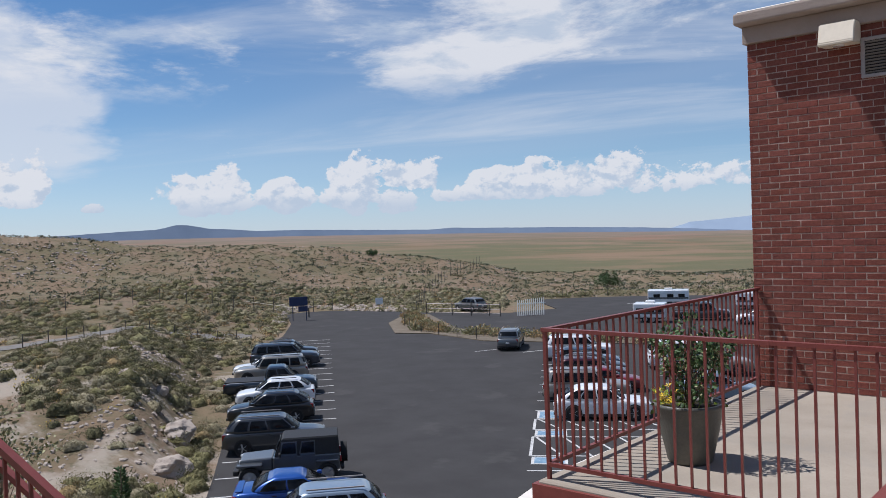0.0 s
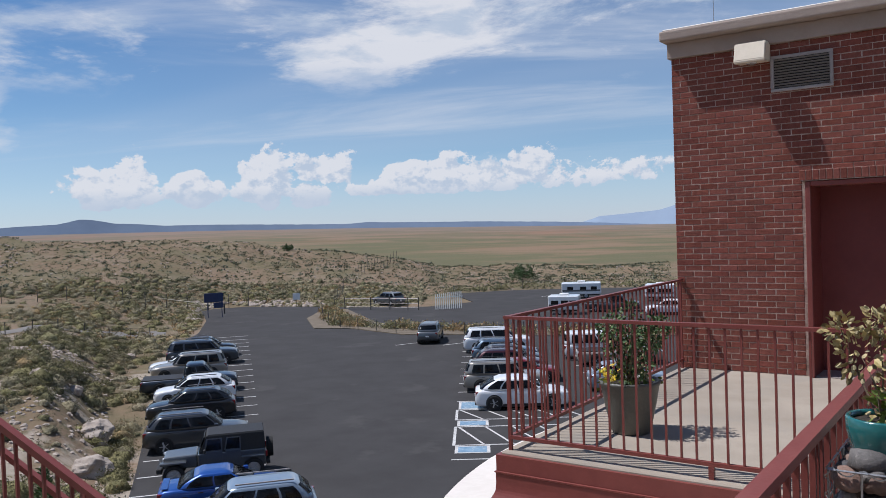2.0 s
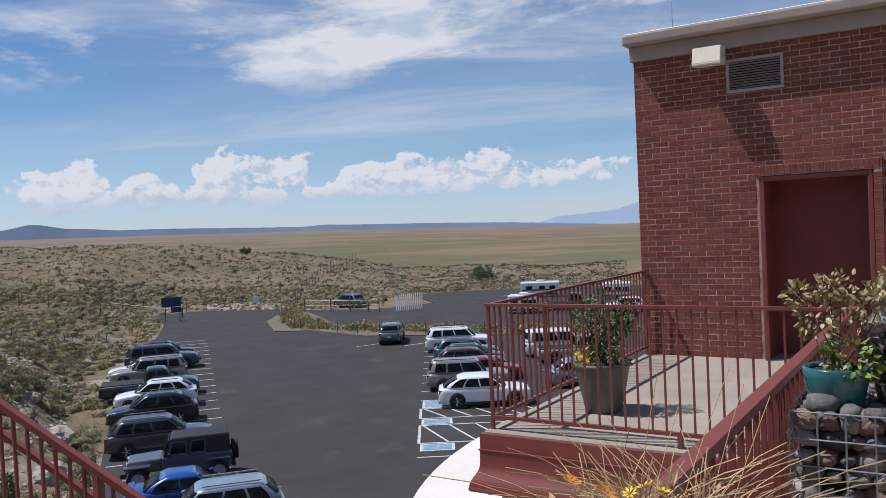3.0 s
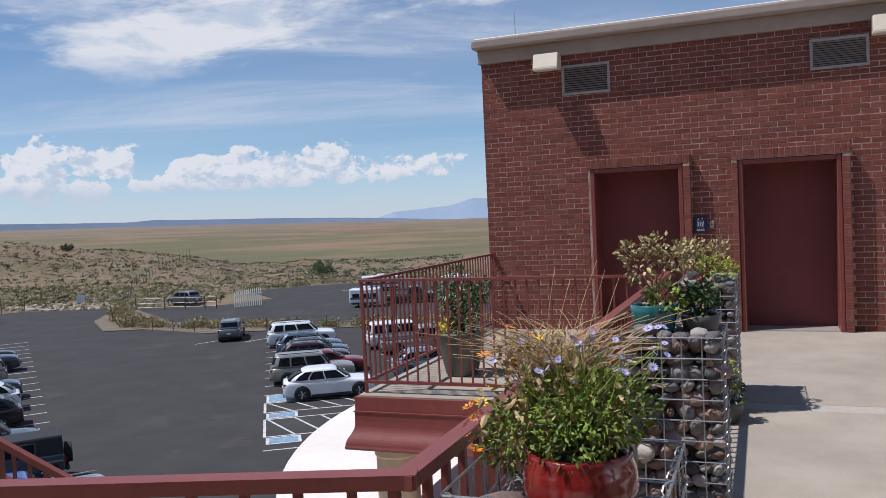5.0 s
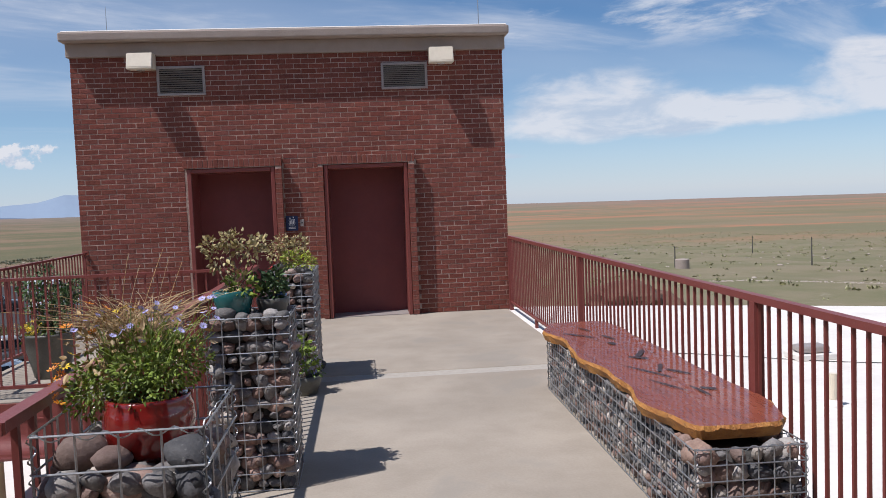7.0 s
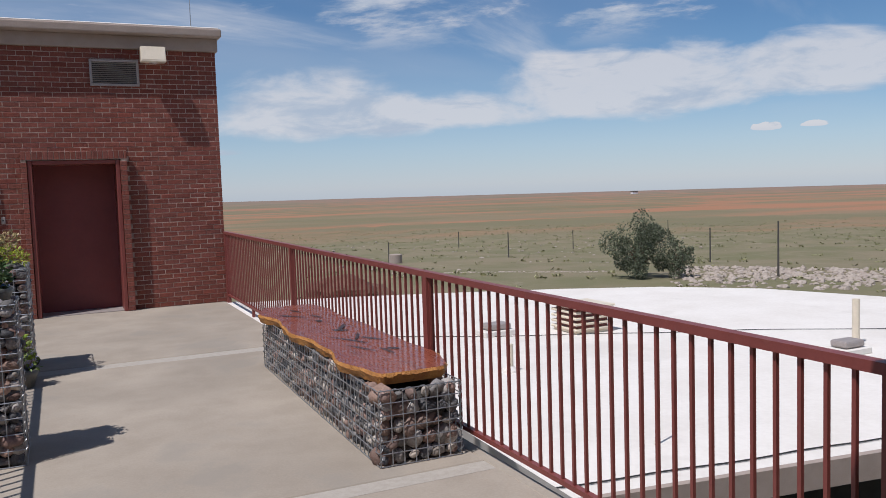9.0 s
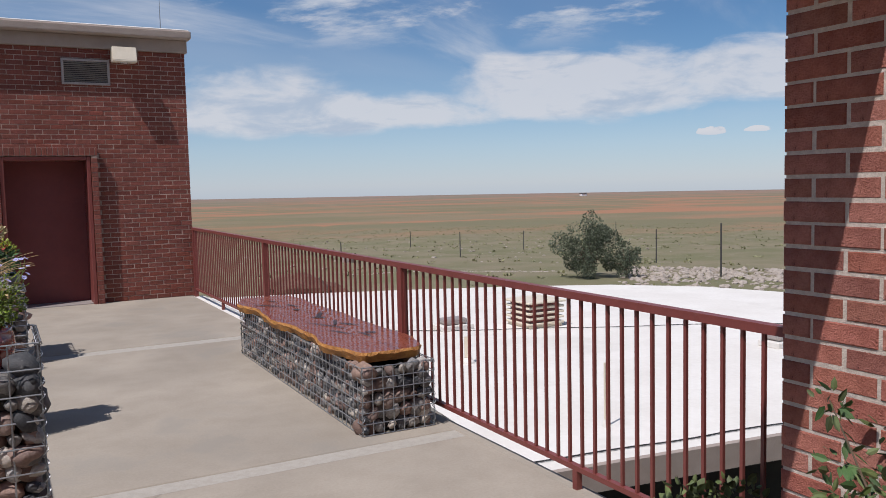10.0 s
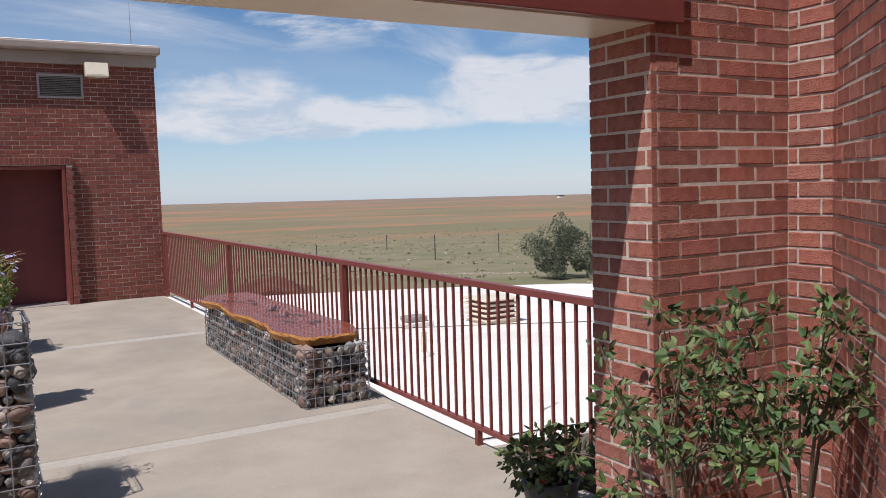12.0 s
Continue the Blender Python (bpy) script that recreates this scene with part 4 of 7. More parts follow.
# ---- the entrance bay ----
pier = thing("brick_pier", (5.44, -11.42, 0), "sunlit red brick pier joining an angled brick wall", "wall")
PZ = 3.4
core = part("pier_core", boxbm(-0.0275, 1.60, 0.0025, 0.352, -0.2, PZ), M_MORTAR, pier)
brick_face(core, (0.0, 0.36), -90, 0.36, 0, PZ, singles=lambda u, z: z < 2.6, lift=0.022)
brick_face(core, (0.0, 0.03), 0, 0.78, 0, PZ, singles=lambda u, z: z < 2.6, shift=0.1, lift=0.022)
brick_face(core, (1.6, 0.329), 180, 1.6, 0, PZ)
ret = part("return_core", boxbm(0.784, 1.60, -0.235, 0.0035, -0.2, PZ), M_MORTAR, pier)
brick_face(ret, (0.81, 0.0), -90, 0.235, 0, PZ, singles=lambda u, z: z < 2.6, shift=0.06, lift=0.022)
ang = part("angled_core", extrude_poly([(0.784, -0.2144), (-0.4053, -1.4037), (0.0, -1.8), (1.6, -0.2375)], -0.2, PZ), M_MORTAR, pier)
brick_face(ang, (0.80, -0.237), -135, 1.65, 0, PZ, singles=lambda u, z: z < 2.6, shift=0.15, lift=0.022)
beam = thing("beam", (2.2, -11.42, 2.235), "painted beam with a red steel face spanning to the brick pier", "beam")
part("soffit", boxbm(0.0, 3.235, 0.0, 0.33, 0.0, 0.5), M_CREAM, beam, "cream painted underside")
part("fascia", boxbm(0.0, 3.36, -0.035, -0.004, 0.006, 0.52, bevel=0.004), M_RED, beam, "red painted steel fascia")
# two unseen walls, added and made tall to hold back southern sky light
tagged(part("wall_entrance", boxbm(5.06, 5.4, -17.0, -13.0, -0.2, 7.0), M_BRICK), "unseen tall brick wall added to block sky light", "wall", kind="structure")
tagged(part("wall_back", boxbm(-3.0, 12.0, -17.6, -17.3, -0.2, 7.5), M_BRICK), "unseen tall brick wall added behind the terrace to block sky light", "wall", kind="structure")
tagged(part("pier_far", boxbm(1.9, 2.19, -11.45, -11.05, 0.0, 2.8), M_BRICK), "red brick pier carrying the beam", "wall", kind="structure")


# ---- gabions and stones ----
rng = random.Random(7)


def stone_meshes(n, sub=2):
    out = []
    for k in range(n):
        bm = bmesh.new()
        bmesh.ops.create_icosphere(bm, subdivisions=sub, radius=1.0)
        flat = 0.62 + 0.06 * (k % 4)
        for v in bm.verts:
            f = 1.0 + 0.34 * noise.noise(v.co * 1.1 + Vector((k * 5.1, 0, 0))) + 0.10 * noise.noise(v.co * 2.6 + Vector((0, k * 3.7, 0)))
            v.co = Vector((v.co.x * f * 1.15, v.co.y * f * 0.92, v.co.z * f * flat))
        me = bpy.data.meshes.new("stone")
        bm.to_mesh(me)
        bm.free()
        me.polygons.foreach_set("use_smooth", [True] * len(me.polygons))
        me.materials.append(STONE_MATS[(0, 1, 2, 3, 4, 1, 1, 4, 3, 0, 1, 4)[k % 12]])
        out.append(me)
    return out


STONES = stone_meshes(12)


def put_stone(parent, at, r, flat_axis=None):
    m = Matrix.Translation(at) @ Euler((rng.uniform(-0.5, 0.5) + (1.57 if flat_axis == "y" and rng.random() < 0.5 else 0), rng.uniform(-0.5, 0.5), rng.uniform(0, 6.3))).to_matrix().to_4x4() @ Matrix.Scale(r, 4)
    share("stone", rng.choice(STONES), parent, m)


def helix(bm, p, q, radius, pitch, wire):
    p, q = Vector(p), Vector(q)
    d = (q - p).normalized()
    a = d.orthogonal().normalized()
    b = d.cross(a)
    n = max(6, int((q - p).length / pitch * 7))
    last = None
    for i in range(n + 1):
        t = i / n
        ang = 2 * math.pi * (q - p).length / pitch * t
        c = p + (q - p) * t + (a * math.cos(ang) + b * math.sin(ang)) * radius
        if last is not None:
            tube(bm, last, c, wire, seg=4, caps=False)
        last = c


def wire_panel(parent, p, u, v, nu, nv, wire=0.0036):
    """A grid of welded wires from corner p along the edges u and v."""
    p, u, v = Vector(p), Vector(u), Vector(v)
    out = u.cross(v).normalized() * wire * 1.6
    for ends, count, way, off in ((v, nu, u, out * 0), (u, nv, v, out)):
        first = part("wire", tube(bmesh.new(), (0, 0, 0), ends, wire, seg=5), M_STEEL, parent)
        first.matrix_basis = Matrix.Translation(p + off)
        for i in range(1, count + 1):
            share("wire", first.data, parent, Matrix.Translation(p + off + way * (i / count)))


def gabion(name, x0, x1, y0, y1, h, label, size, cell=0.10, sides="frlb", top=True, fill=1.0, front_size=None, rz=0.0):
    """A welded wire basket packed with stones. size: a stone's usual radius."""
    g = thing(name, (x0, y0, 0), label, "gabion", "gabions", rz=rz)
    w, d, size0 = x1 - x0, y1 - y0, size
    hf = h * fill
    ins = size * 1.35
    # plain box closing the basket's inside; gap shade is painted into it
    part("stone_core", boxbm(ins, w - ins, ins, d - ins, 0.0, hf - ins, bevel=0.02), M_CORE, g, "dark filler box, painted as the shade between the stones")
    nu, nv, nz = max(2, round(w / cell)), max(2, round(d / cell)), max(3, round(h / cell))
    wire_panel(g, (0, 0, 0.006), (w, 0, 0), (0, 0, h), nu, nz)
    wire_panel(g, (w, 0, 0.006), (0, d, 0), (0, 0, h), nv, nz)
    wire_panel(g, (w, d, 0.006), (-w, 0, 0), (0, 0, h), nu, nz)
    wire_panel(g, (0, d, 0.006), (0, -d, 0), (0, 0, h), nv, nz)
    runs = [((*c, 0.01), (*c, h), 0.055) for c in ((0, 0), (w, 0), (w, d), (0, d))] + [((0, 0, h), (w, 0, h), 0.09), ((w, 0, h), (w, d, h), 0.09)]
    for a, b, pitch in runs:
        bm = bmesh.new()
        helix(bm, a, b, 0.011, pitch, 0.0024)
        part("lacing_wire", bm, M_STEEL, g, "coiled lacing wire along an edge")
    step = size * 1.58

    def fill_face(ax, at, length):
        size = (front_size or size0) if ax == "f" else size0
        step = size * 1.58
        rows = int((hf - size * 0.6) / (step * 0.86))
        for r in range(rows):
            z = size * 0.75 + r * (hf - 1.5 * size) / max(rows - 1, 1)
            n = max(2, int(length / step))
            for i in range(n):
                u = size * 0.9 + (length - 1.8 * size) * (i + (0.25 if r % 2 else -0.05)) / max(n - 1, 1)
                u = min(max(u + rng.uniform(-0.2, 0.2) * size, size * 0.85), length - size * 0.85)
                k = size * rng.choice((0.62, 0.8, 0.95, 1.05, 1.2, 1.42))
                q = k * 1.02 + 0.006
                pos = {"f": (u, q, z), "b": (u, d - q, z), "r": (w - q, u, z), "l": (q, u, z)}[ax]
                put_stone(g, pos, k, "y")

    for s in sides:
        fill_face(s, 0, w if s in "fb" else d)
    if top:
        for i in range(max(2, int(w / step))):
            for j in range(max(2, int(d / step))):
                put_stone(g, (size + (w - 2 * size) * i / max(int(w / step) - 1, 1), size + (d - 2 * size) * j / max(int(d / step) - 1, 1), hf - size * 0.4 + rng.uniform(-0.02, 0.02)), size * rng.uniform(0.8, 1.15))
    return g


gabion("gabion", 2.91, 3.33, -4.30, -3.44, 1.00, "tall wire gabion packed with grey river stones by the doors", 0.046)
gabion("gabion", 2.88, 3.345, -6.86, -6.41, 0.985, "tall wire gabion of mixed river stones carrying potted plants", 0.045)
gabion("gabion", 2.885, 3.33, -9.28, -8.80, 1.03, "low-filled wire gabion with large rounded stones and a red pot", 0.047, fill=0.87)
gabion("gabion", 5.21, 5.725, -8.02, -4.86, 0.445, "long wire gabion of small river stones under a wooden seat", 0.044, cell=0.075, sides="frl", top=False, front_size=0.054, rz=-1.0)
for x, y, z, r in ((2.965, -9.14, 0.945, 0.078), (3.05, -9.17, 0.925, 0.058), (3.27, -9.19, 0.94, 0.066), (2.965, -8.97, 0.93, 0.07), (3.28, -8.96, 0.90, 0.05), (3.15, -9.22, 0.88, 0.036), (3.20, -9.215, 0.885, 0.032), (2.95, -9.24, 0.885, 0.05)):
    s = new("river_stone", rng.choice(STONES))
    s.matrix_basis = Matrix.Translation((x, y, z)) @ Euler((rng.uniform(-0.4, 0.4), rng.uniform(-0.4, 0.4), rng.uniform(0, 6))).to_matrix().to_4x4() @ Matrix.Scale(r, 4)
    tagged(s, "large smooth rounded stone lying on the gabion", "stone", "loose stones")
for x, y, z, r in ((2.98, -6.78, 1.01, 0.06), (3.24, -6.80, 1.0, 0.045), (3.16, -6.82, 0.99, 0.035), (3.25, -4.2, 1.02, 0.055), (3.14, -4.24, 1.015, 0.05), (3.2, -4.05, 1.02, 0.05)):
    s = new("river_stone", rng.choice(STONES))
    s.matrix_basis = Matrix.Translation((x, y, z)) @ Euler((0.2, 0.1, rng.uniform(0, 6))).to_matrix().to_4x4() @ Matrix.Scale(r, 4)
    tagged(s, "smooth rounded stone lying on the gabion", "stone", "loose stones")


# ---- the slab seat ----
def slab_seat():
    b = thing("bench_seat", (5.485, -6.315, 0.449), "varnished live-edge redwood slab seat on the gabion", "bench")
    n = 260
    top, mid, low = [], [], []
    for i in range(n):
        a = 2 * math.pi * i / n
        c, q = math.cos(a), math.sin(a)
        k = 1.0 / (abs(c) ** 10 + abs(q) ** 10) ** 0.1
        x, y = c * k, q * k                                  # a rounded square, -1 to 1
        yy = 1.60 * y + 0.02
        free = x < 0                                          # the wavy edge over the terrace
        wave = 0.024 * math.sin(yy * 5.1 + 0.6) + 0.014 * math.sin(yy * 11.3 + 1.0) + 0.03 * noise.noise(Vector((yy * 2.2, 1.0, 0)))
        chip = 0.016 * noise.noise(Vector((yy * 7, x * 4, 3.0))) + 0.012 * noise.noise(Vector((yy * 23, x * 17, 5.0)))
        half = 0.262 if free else 0.325
        xx = x * half + (-wave if free else 0.35 * wave)
        if not free and yy < -1.05:
            xx -= 0.20 * (-1.05 - yy) ** 2                    # the near corner rounds off
        if yy > 1.3 and free:
            xx += 0.25 * (yy - 1.3)
        end = max(abs(y) - 0.93, 0) / 0.07
        ox, oy = (-1 if free else 1) * (1 - 0.6 * end), end * (1 if y > 0 else -1)
        top.append((xx, yy, 0.070 + 0.004 * noise.noise(Vector((xx * 5, yy * 2, 0)))))
        b1 = 0.012 + chip * 0.8
        mid.append((xx + ox * b1, yy + oy * b1, 0.050 + chip))
        low.append((xx - ox * (0.012 - chip), yy - oy * 0.012, 0.0))
    bm = bmesh.new()
    bm.faces.new([bm.verts.new(p) for p in top])
    bmesh.ops.recalc_face_normals(bm, faces=bm.faces)
    if list(bm.faces)[0].normal.z < 0:
        bmesh.ops.reverse_faces(bm, faces=bm.faces)
    part("seat_top", bm, M_SLAB, b, "glossy red-brown varnished wood")
    bm = bmesh.new()
    rings = [[bm.verts.new(p) for p in r] for r in (top, mid, low)]
    for r0, r1 in zip(rings, rings[1:]):
        for i in range(n):
            bm.faces.new((r0[i], r1[i], r1[(i + 1) % n], r0[(i + 1) % n]))
    bm.faces.new(rings[2])
    bmesh.ops.recalc_face_normals(bm, faces=bm.faces)
    part("live_edge", bm, M_BARK, b, "rough golden live edge")
    marks = ((-0.10, 0.95, 0.16, 0.03, 0.6), (0.10, 0.80, 0.10, 0.028, 0.2), (0.05, 0.55, 0.05, 0.05, 0.0), (0.12, 0.15, 0.12, 0.04, -0.5), (0.06, 0.0, 0.06, 0.05, 0.9), (-0.03, -0.40, 0.22, 0.022, 0.4), (0.09, -0.30, 0.10, 0.03, -0.4), (0.14, -0.45, 0.09, 0.035, 0.5), (-0.05, -0.75, 0.14, 0.02, 0.35), (0.08, -0.95, 0.10, 0.02, 0.1), (0.14, -0.9, 0.05, 0.04, 0.8), (0.02, 1.2, 0.09, 0.02, 0.3))
    for x, y, ln, w, turn in marks:
        ln, w = ln * 1.1, w * 0.5
        bm = bmesh.new()
        pts = []
        for i in range(14):
            a = 2 * math.pi * i / 14
            f = 1 + 0.75 * noise.noise(Vector((math.cos(a) * 2.5 + x * 9, math.sin(a) * 2.5 + y * 7, 0)))
            px, py = math.cos(a) * w * f, math.sin(a) * ln * f
            pts.append((x + px * math.cos(turn) - py * math.sin(turn), y + px * math.sin(turn) + py * math.cos(turn), 0.0765))
        bm.faces.new([bm.verts.new(p) for p in pts])
        part("inlay", bm, M_INLAY, b, "dark burnt mark in the wood")


slab_seat()


# ---- plants ----
def leaf_rows(n, place, size, rnd, curl=0.25, narrow=0.38, up=0.3):
    """Vertices and faces for n folded leaves; place(i) gives a point and the way that the leaf points."""
    verts, faces = [], []
    for i in range(n):
        p, d = place(i)
        d = (d + Vector((rnd.uniform(-1, 1), rnd.uniform(-1, 1), rnd.uniform(-1, 1))) * up).normalized()
        s = d.cross(Vector((rnd.uniform(-1, 1), rnd.uniform(-1, 1), rnd.uniform(-0.3, 1)))).normalized()
        nrm = s.cross(d)
        ln = size * rnd.uniform(0.65, 1.3)
        w = ln * narrow
        b = len(verts)
        drop = nrm * w * curl
        verts += [p, p + d * ln * 0.28 + s * w * 0.85 - drop, p + d * ln * 0.30, p + d * ln * 0.28 - s * w * 0.85 - drop,
                  p + d * ln * 0.66 + s * w * 0.72 - drop * 1.8, p + d * ln * 0.68 - drop, p + d * ln * 0.66 - s * w * 0.72 - drop * 1.8, p + d * ln - nrm * ln * curl * 0.6]
        faces += [(b, b + 2, b + 1), (b, b + 3, b + 2), (b + 1, b + 2, b + 5, b + 4), (b + 2, b + 3, b + 6, b + 5), (b + 4, b + 5, b + 7), (b + 5, b + 6, b + 7)]
    return verts, faces


def leaves(name, parent, material, n, place, size, seed, label="", **k):
    v, f = leaf_rows(n, place, size, random.Random(seed), **k)
    ob = raw(name, v, f, material, parent, label)
    return ob


def strand(bm, pts, r0, r1, seg=4):
    """One tapering stalk through the points."""
    n, rings = len(pts), []
    for i, p in enumerate(pts):
        p = Vector(p)
        d = (Vector(pts[min(i + 1, n - 1)]) - Vector(pts[max(i - 1, 0)])).normalized()
        a = d.cross(Vector((0.31, 0.95, 0.05))).normalized()
        b = d.cross(a)
        r = r0 + (r1 - r0) * i / (n - 1)
        rings.append([bm.verts.new(p + (a * math.cos(6.2832 * k / seg) + b * math.sin(6.2832 * k / seg)) * r) for k in range(seg)])
    for q0, q1 in zip(rings, rings[1:]):
        for k in range(seg):
            bm.faces.new((q0[k], q0[(k + 1) % seg], q1[(k + 1) % seg], q1[k]))
    return bm


def stems(parent, name, base, tips, r, material, seed, bend=0.1, seg=5):
    rnd = random.Random(seed)
    for tip in tips:
        start = Vector(base) + Vector((rnd.uniform(-1, 1), rnd.uniform(-1, 1), 0)) * r * 4
        off = Vector((rnd.uniform(-1, 1), rnd.uniform(-1, 1), rnd.uniform(-0.3, 0.3))) * bend
        pts = [start.lerp(Vector(tip), t) + off * math.sin(math.pi * t) for t in (0, 0.2, 0.4, 0.6, 0.8, 1.0)]
        part(name, strand(bmesh.new(), pts, r * 1.3, r * 0.4, seg), material, parent)


def flowers(parent, name, material, spots, size, seed, petals=9):
    rnd = random.Random(seed)
    for c in spots:
        verts, faces = [], []
        tilt = Euler((rnd.uniform(-0.7, 0.7), rnd.uniform(-0.7, 0.7), rnd.uniform(0, 6))).to_matrix()
        k = size * rnd.uniform(0.8, 1.2)
        for i in range(petals):
            a = 2 * math.pi * i / petals
            d, s = Vector((math.cos(a), math.sin(a), 0.25)), Vector((-math.sin(a), math.cos(a), 0))
            b = len(verts)
            verts += [Vector(c) + tilt @ (q * k) for q in (d * 0.12, d * 0.6 + s * 0.17, d, d * 0.6 - s * 0.17)]
            faces.append((b, b + 1, b + 2, b + 3))
        raw(name, verts, faces, material, parent)


def pot(parent, prof, material, name="pot", label="", soil=None):
    p = part(name, lathe(bmesh.new(), prof, 36), material, parent, label, smooth=True)
    if soil:
        part("soil", lathe(bmesh.new(), [(soil[0], soil[1] - 0.01), (soil[0], soil[1]), (0.001, soil[1] + 0.01)], 24), M_SOIL, p)
    return p


def ball(rnd, c, r, flat=1.0, low=-1.0):
    while True:
        v = Vector((rnd.uniform(-1, 1), rnd.uniform(-1, 1), rnd.uniform(low, 1)))
        if 0.25 < v.length < 1:
            return Vector(c) + Vector((v.x * r, v.y * r, v.z * r * flat)), v.normalized()


# the tall pot on the small deck
def deck_plant():
    t = thing("potted_shrub", (0.66, -3.10, 0), "tall leafy shrub and yellow flowers in a grey-green pot", "plant")
    t.scale = (0.88, 0.88, 0.90)
    pot(t, [(0.17, 0.0), (0.185, 0.02), (0.245, 0.28), (0.275, 0.44), (0.292, 0.465), (0.292, 0.49), (0.262, 0.49), (0.25, 0.44)], M_POT_GREY, label="grey-green glazed tapered pot", soil=(0.25, 0.44))
    rnd = random.Random(3)
    clumps = [((rnd.uniform(-0.25, 0.28), rnd.uniform(-0.22, 0.22), rnd.uniform(0.60, 1.02)), rnd.uniform(0.08, 0.14)) for _ in range(15)] + [((0.0, 0, 0.62), 0.12), ((0.02, 0, 1.10), 0.11), ((0.30, 0.05, 1.0), 0.08), ((-0.22, 0, 0.98), 0.09)]
    stems(t, "stem", (0, 0, 0.44), [c for c, r in clumps], 0.008, M_TWIG, 5, 0.06)
    leaves("foliage", t, L_DARK, 1000, lambda i: ball(rnd, *clumps[i % len(clumps)]), 0.040, 11, curl=0.3)
    leaves("foliage", t, L_SCRUB, 300, lambda i: ball(rnd, *clumps[i % len(clumps)]), 0.036, 12, curl=0.3)
    part("trellis_stake", tube(bmesh.new(), (0.03, 0.02, 0.4), (0.03, 0.02, 1.25), 0.011), M_TWIG, t)
    spots = [ball(rnd, (-0.12, -0.16, 0.55), 0.11, 0.9)[0] for _ in range(34)]
    flowers(t, "flower", F_YELLOW, spots, 0.035, 4, 7)
    leaves("foliage", t, L_GREEN, 120, lambda i: ball(rnd, (rnd.uniform(-0.2, 0.2), rnd.uniform(-0.2, 0.1), 0.5), 0.1), 0.05, 13)


deck_plant()


# the red pot on the near gabion
def red_pot_plant():
    t = thing("potted_daisies", (3.12, -9.01, 0.885), "bushy green daisies with lilac and orange flowers in a red pot", "plant")
    pot(t, [(0.075, 0.0), (0.09, 0.008), (0.122, 0.055), (0.134, 0.105), (0.130, 0.150), (0.122, 0.172), (0.124, 0.184), (0.116, 0.188), (0.108, 0.182), (0.104, 0.165)], M_POT_RED, label="glossy red glazed round pot", soil=(0.104, 0.16))
    rnd = random.Random(21)
    lobes = [((0.05, 0.0, 0.27), 0.11), ((-0.03, 0.04, 0.28), 0.12), ((-0.12, 0.02, 0.24), 0.10), ((0.09, 0.04, 0.28), 0.09), ((-0.17, 0.02, 0.19), 0.08), ((0.0, -0.05, 0.24), 0.10)]
    leaves("foliage", t, L_GREEN, 3300, lambda i: ball(rnd, *lobes[i % 6], 0.9), 0.017, 5, curl=0.2, narrow=0.24, up=0.8)
    leaves("foliage", t, L_LIME, 200, lambda i: ball(rnd, *lobes[i % 6], 1.0), 0.016, 6, curl=0.2, narrow=0.3, up=0.8)
    tips = [(rnd.uniform(-0.20, 0.20), rnd.uniform(-0.08, 0.16), rnd.uniform(0.34, 0.46)) for _ in range(56)]
    stems(t, "flower_stem", (0, 0, 0.19), tips, 0.0022, L_GREEN, 8, 0.05, 4)
    flowers(t, "flower", F_PURPLE, tips[:50], 0.0115, 9, 12)
    flowers(t, "flower", F_ORANGE, [(-0.24, -0.05, 0.30), (-0.25, -0.06, 0.22), (-0.22, 0.0, 0.40), (-0.26, -0.03, 0.24), (-0.17, 0.05, 0.46), (-0.23, -0.07, 0.19), (-0.24, -0.06, 0.21), (-0.23, -0.04, 0.27), (-0.15, 0.0, 0.38), (-0.13, 0.08, 0.44), (-0.235, -0.05, 0.26), (-0.25, -0.045, 0.285), (-0.225, -0.06, 0.235)], 0.019, 10, 8)
    flowers(t, "flower", F_YELLOW, [(-0.24, 0.02, 0.28), (-0.23, 0.05, 0.31), (-0.10, 0.16, 0.43), (-0.08, 0.17, 0.42), (-0.12, 0.15, 0.42), (-0.07, 0.15, 0.43), (-0.26, 0.0, 0.25)], 0.016, 14, 8)
    v, f = [], []
    for i in range(330):                               # dry leaves round the green heart
        p, d = ball(rnd, (rnd.uniform(-0.20, 0.08), rnd.uniform(-0.02, 0.16), 0.33), 0.11, 1.0)
        a, b = leaf_rows(1, lambda k: (p, d), 0.03, rnd, narrow=0.22, up=0.7)
        n = len(v)
        v += a
        f += [tuple(n + q for q in face) for face in b]
    raw("dry_foliage", v, f, L_DRY, t)
    bm = bmesh.new()
    for i in range(420):                                # dry curling grass behind
        p = Vector((rnd.uniform(-0.16, 0.02), rnd.uniform(0.06, 0.24), 0.24))
        d = Vector((rnd.uniform(-0.22, 0.16), rnd.uniform(-0.2, 0.25), 1)).normalized()
        bend = Vector((rnd.uniform(-1, 1), rnd.uniform(-1, 1), -0.75)) * 0.26
        ln = rnd.uniform(0.18, 0.40)
        strand(bm, [p + d * ln * u + bend * u * u * ln * 2.2 for u in (0, 0.17, 0.34, 0.5, 0.67, 0.84, 1.0)], 0.0013, 0.0009, 3)
    tagged(part("dry_grass", bm, L_DRY, t, "dry straw-coloured curling grass"), "dry straw-coloured curling grass", kind="stuff")
    for i in range(6):
        bm = bmesh.new()                                 # a few long seed stalks
        p = Vector((rnd.uniform(-0.2, -0.02), rnd.uniform(0.05, 0.2), 0.2))
        d = Vector((rnd.uniform(-0.02, 0.26), rnd.uniform(0.0, 0.30), 1)).normalized()
        ln = rnd.uniform(0.28, 0.44)
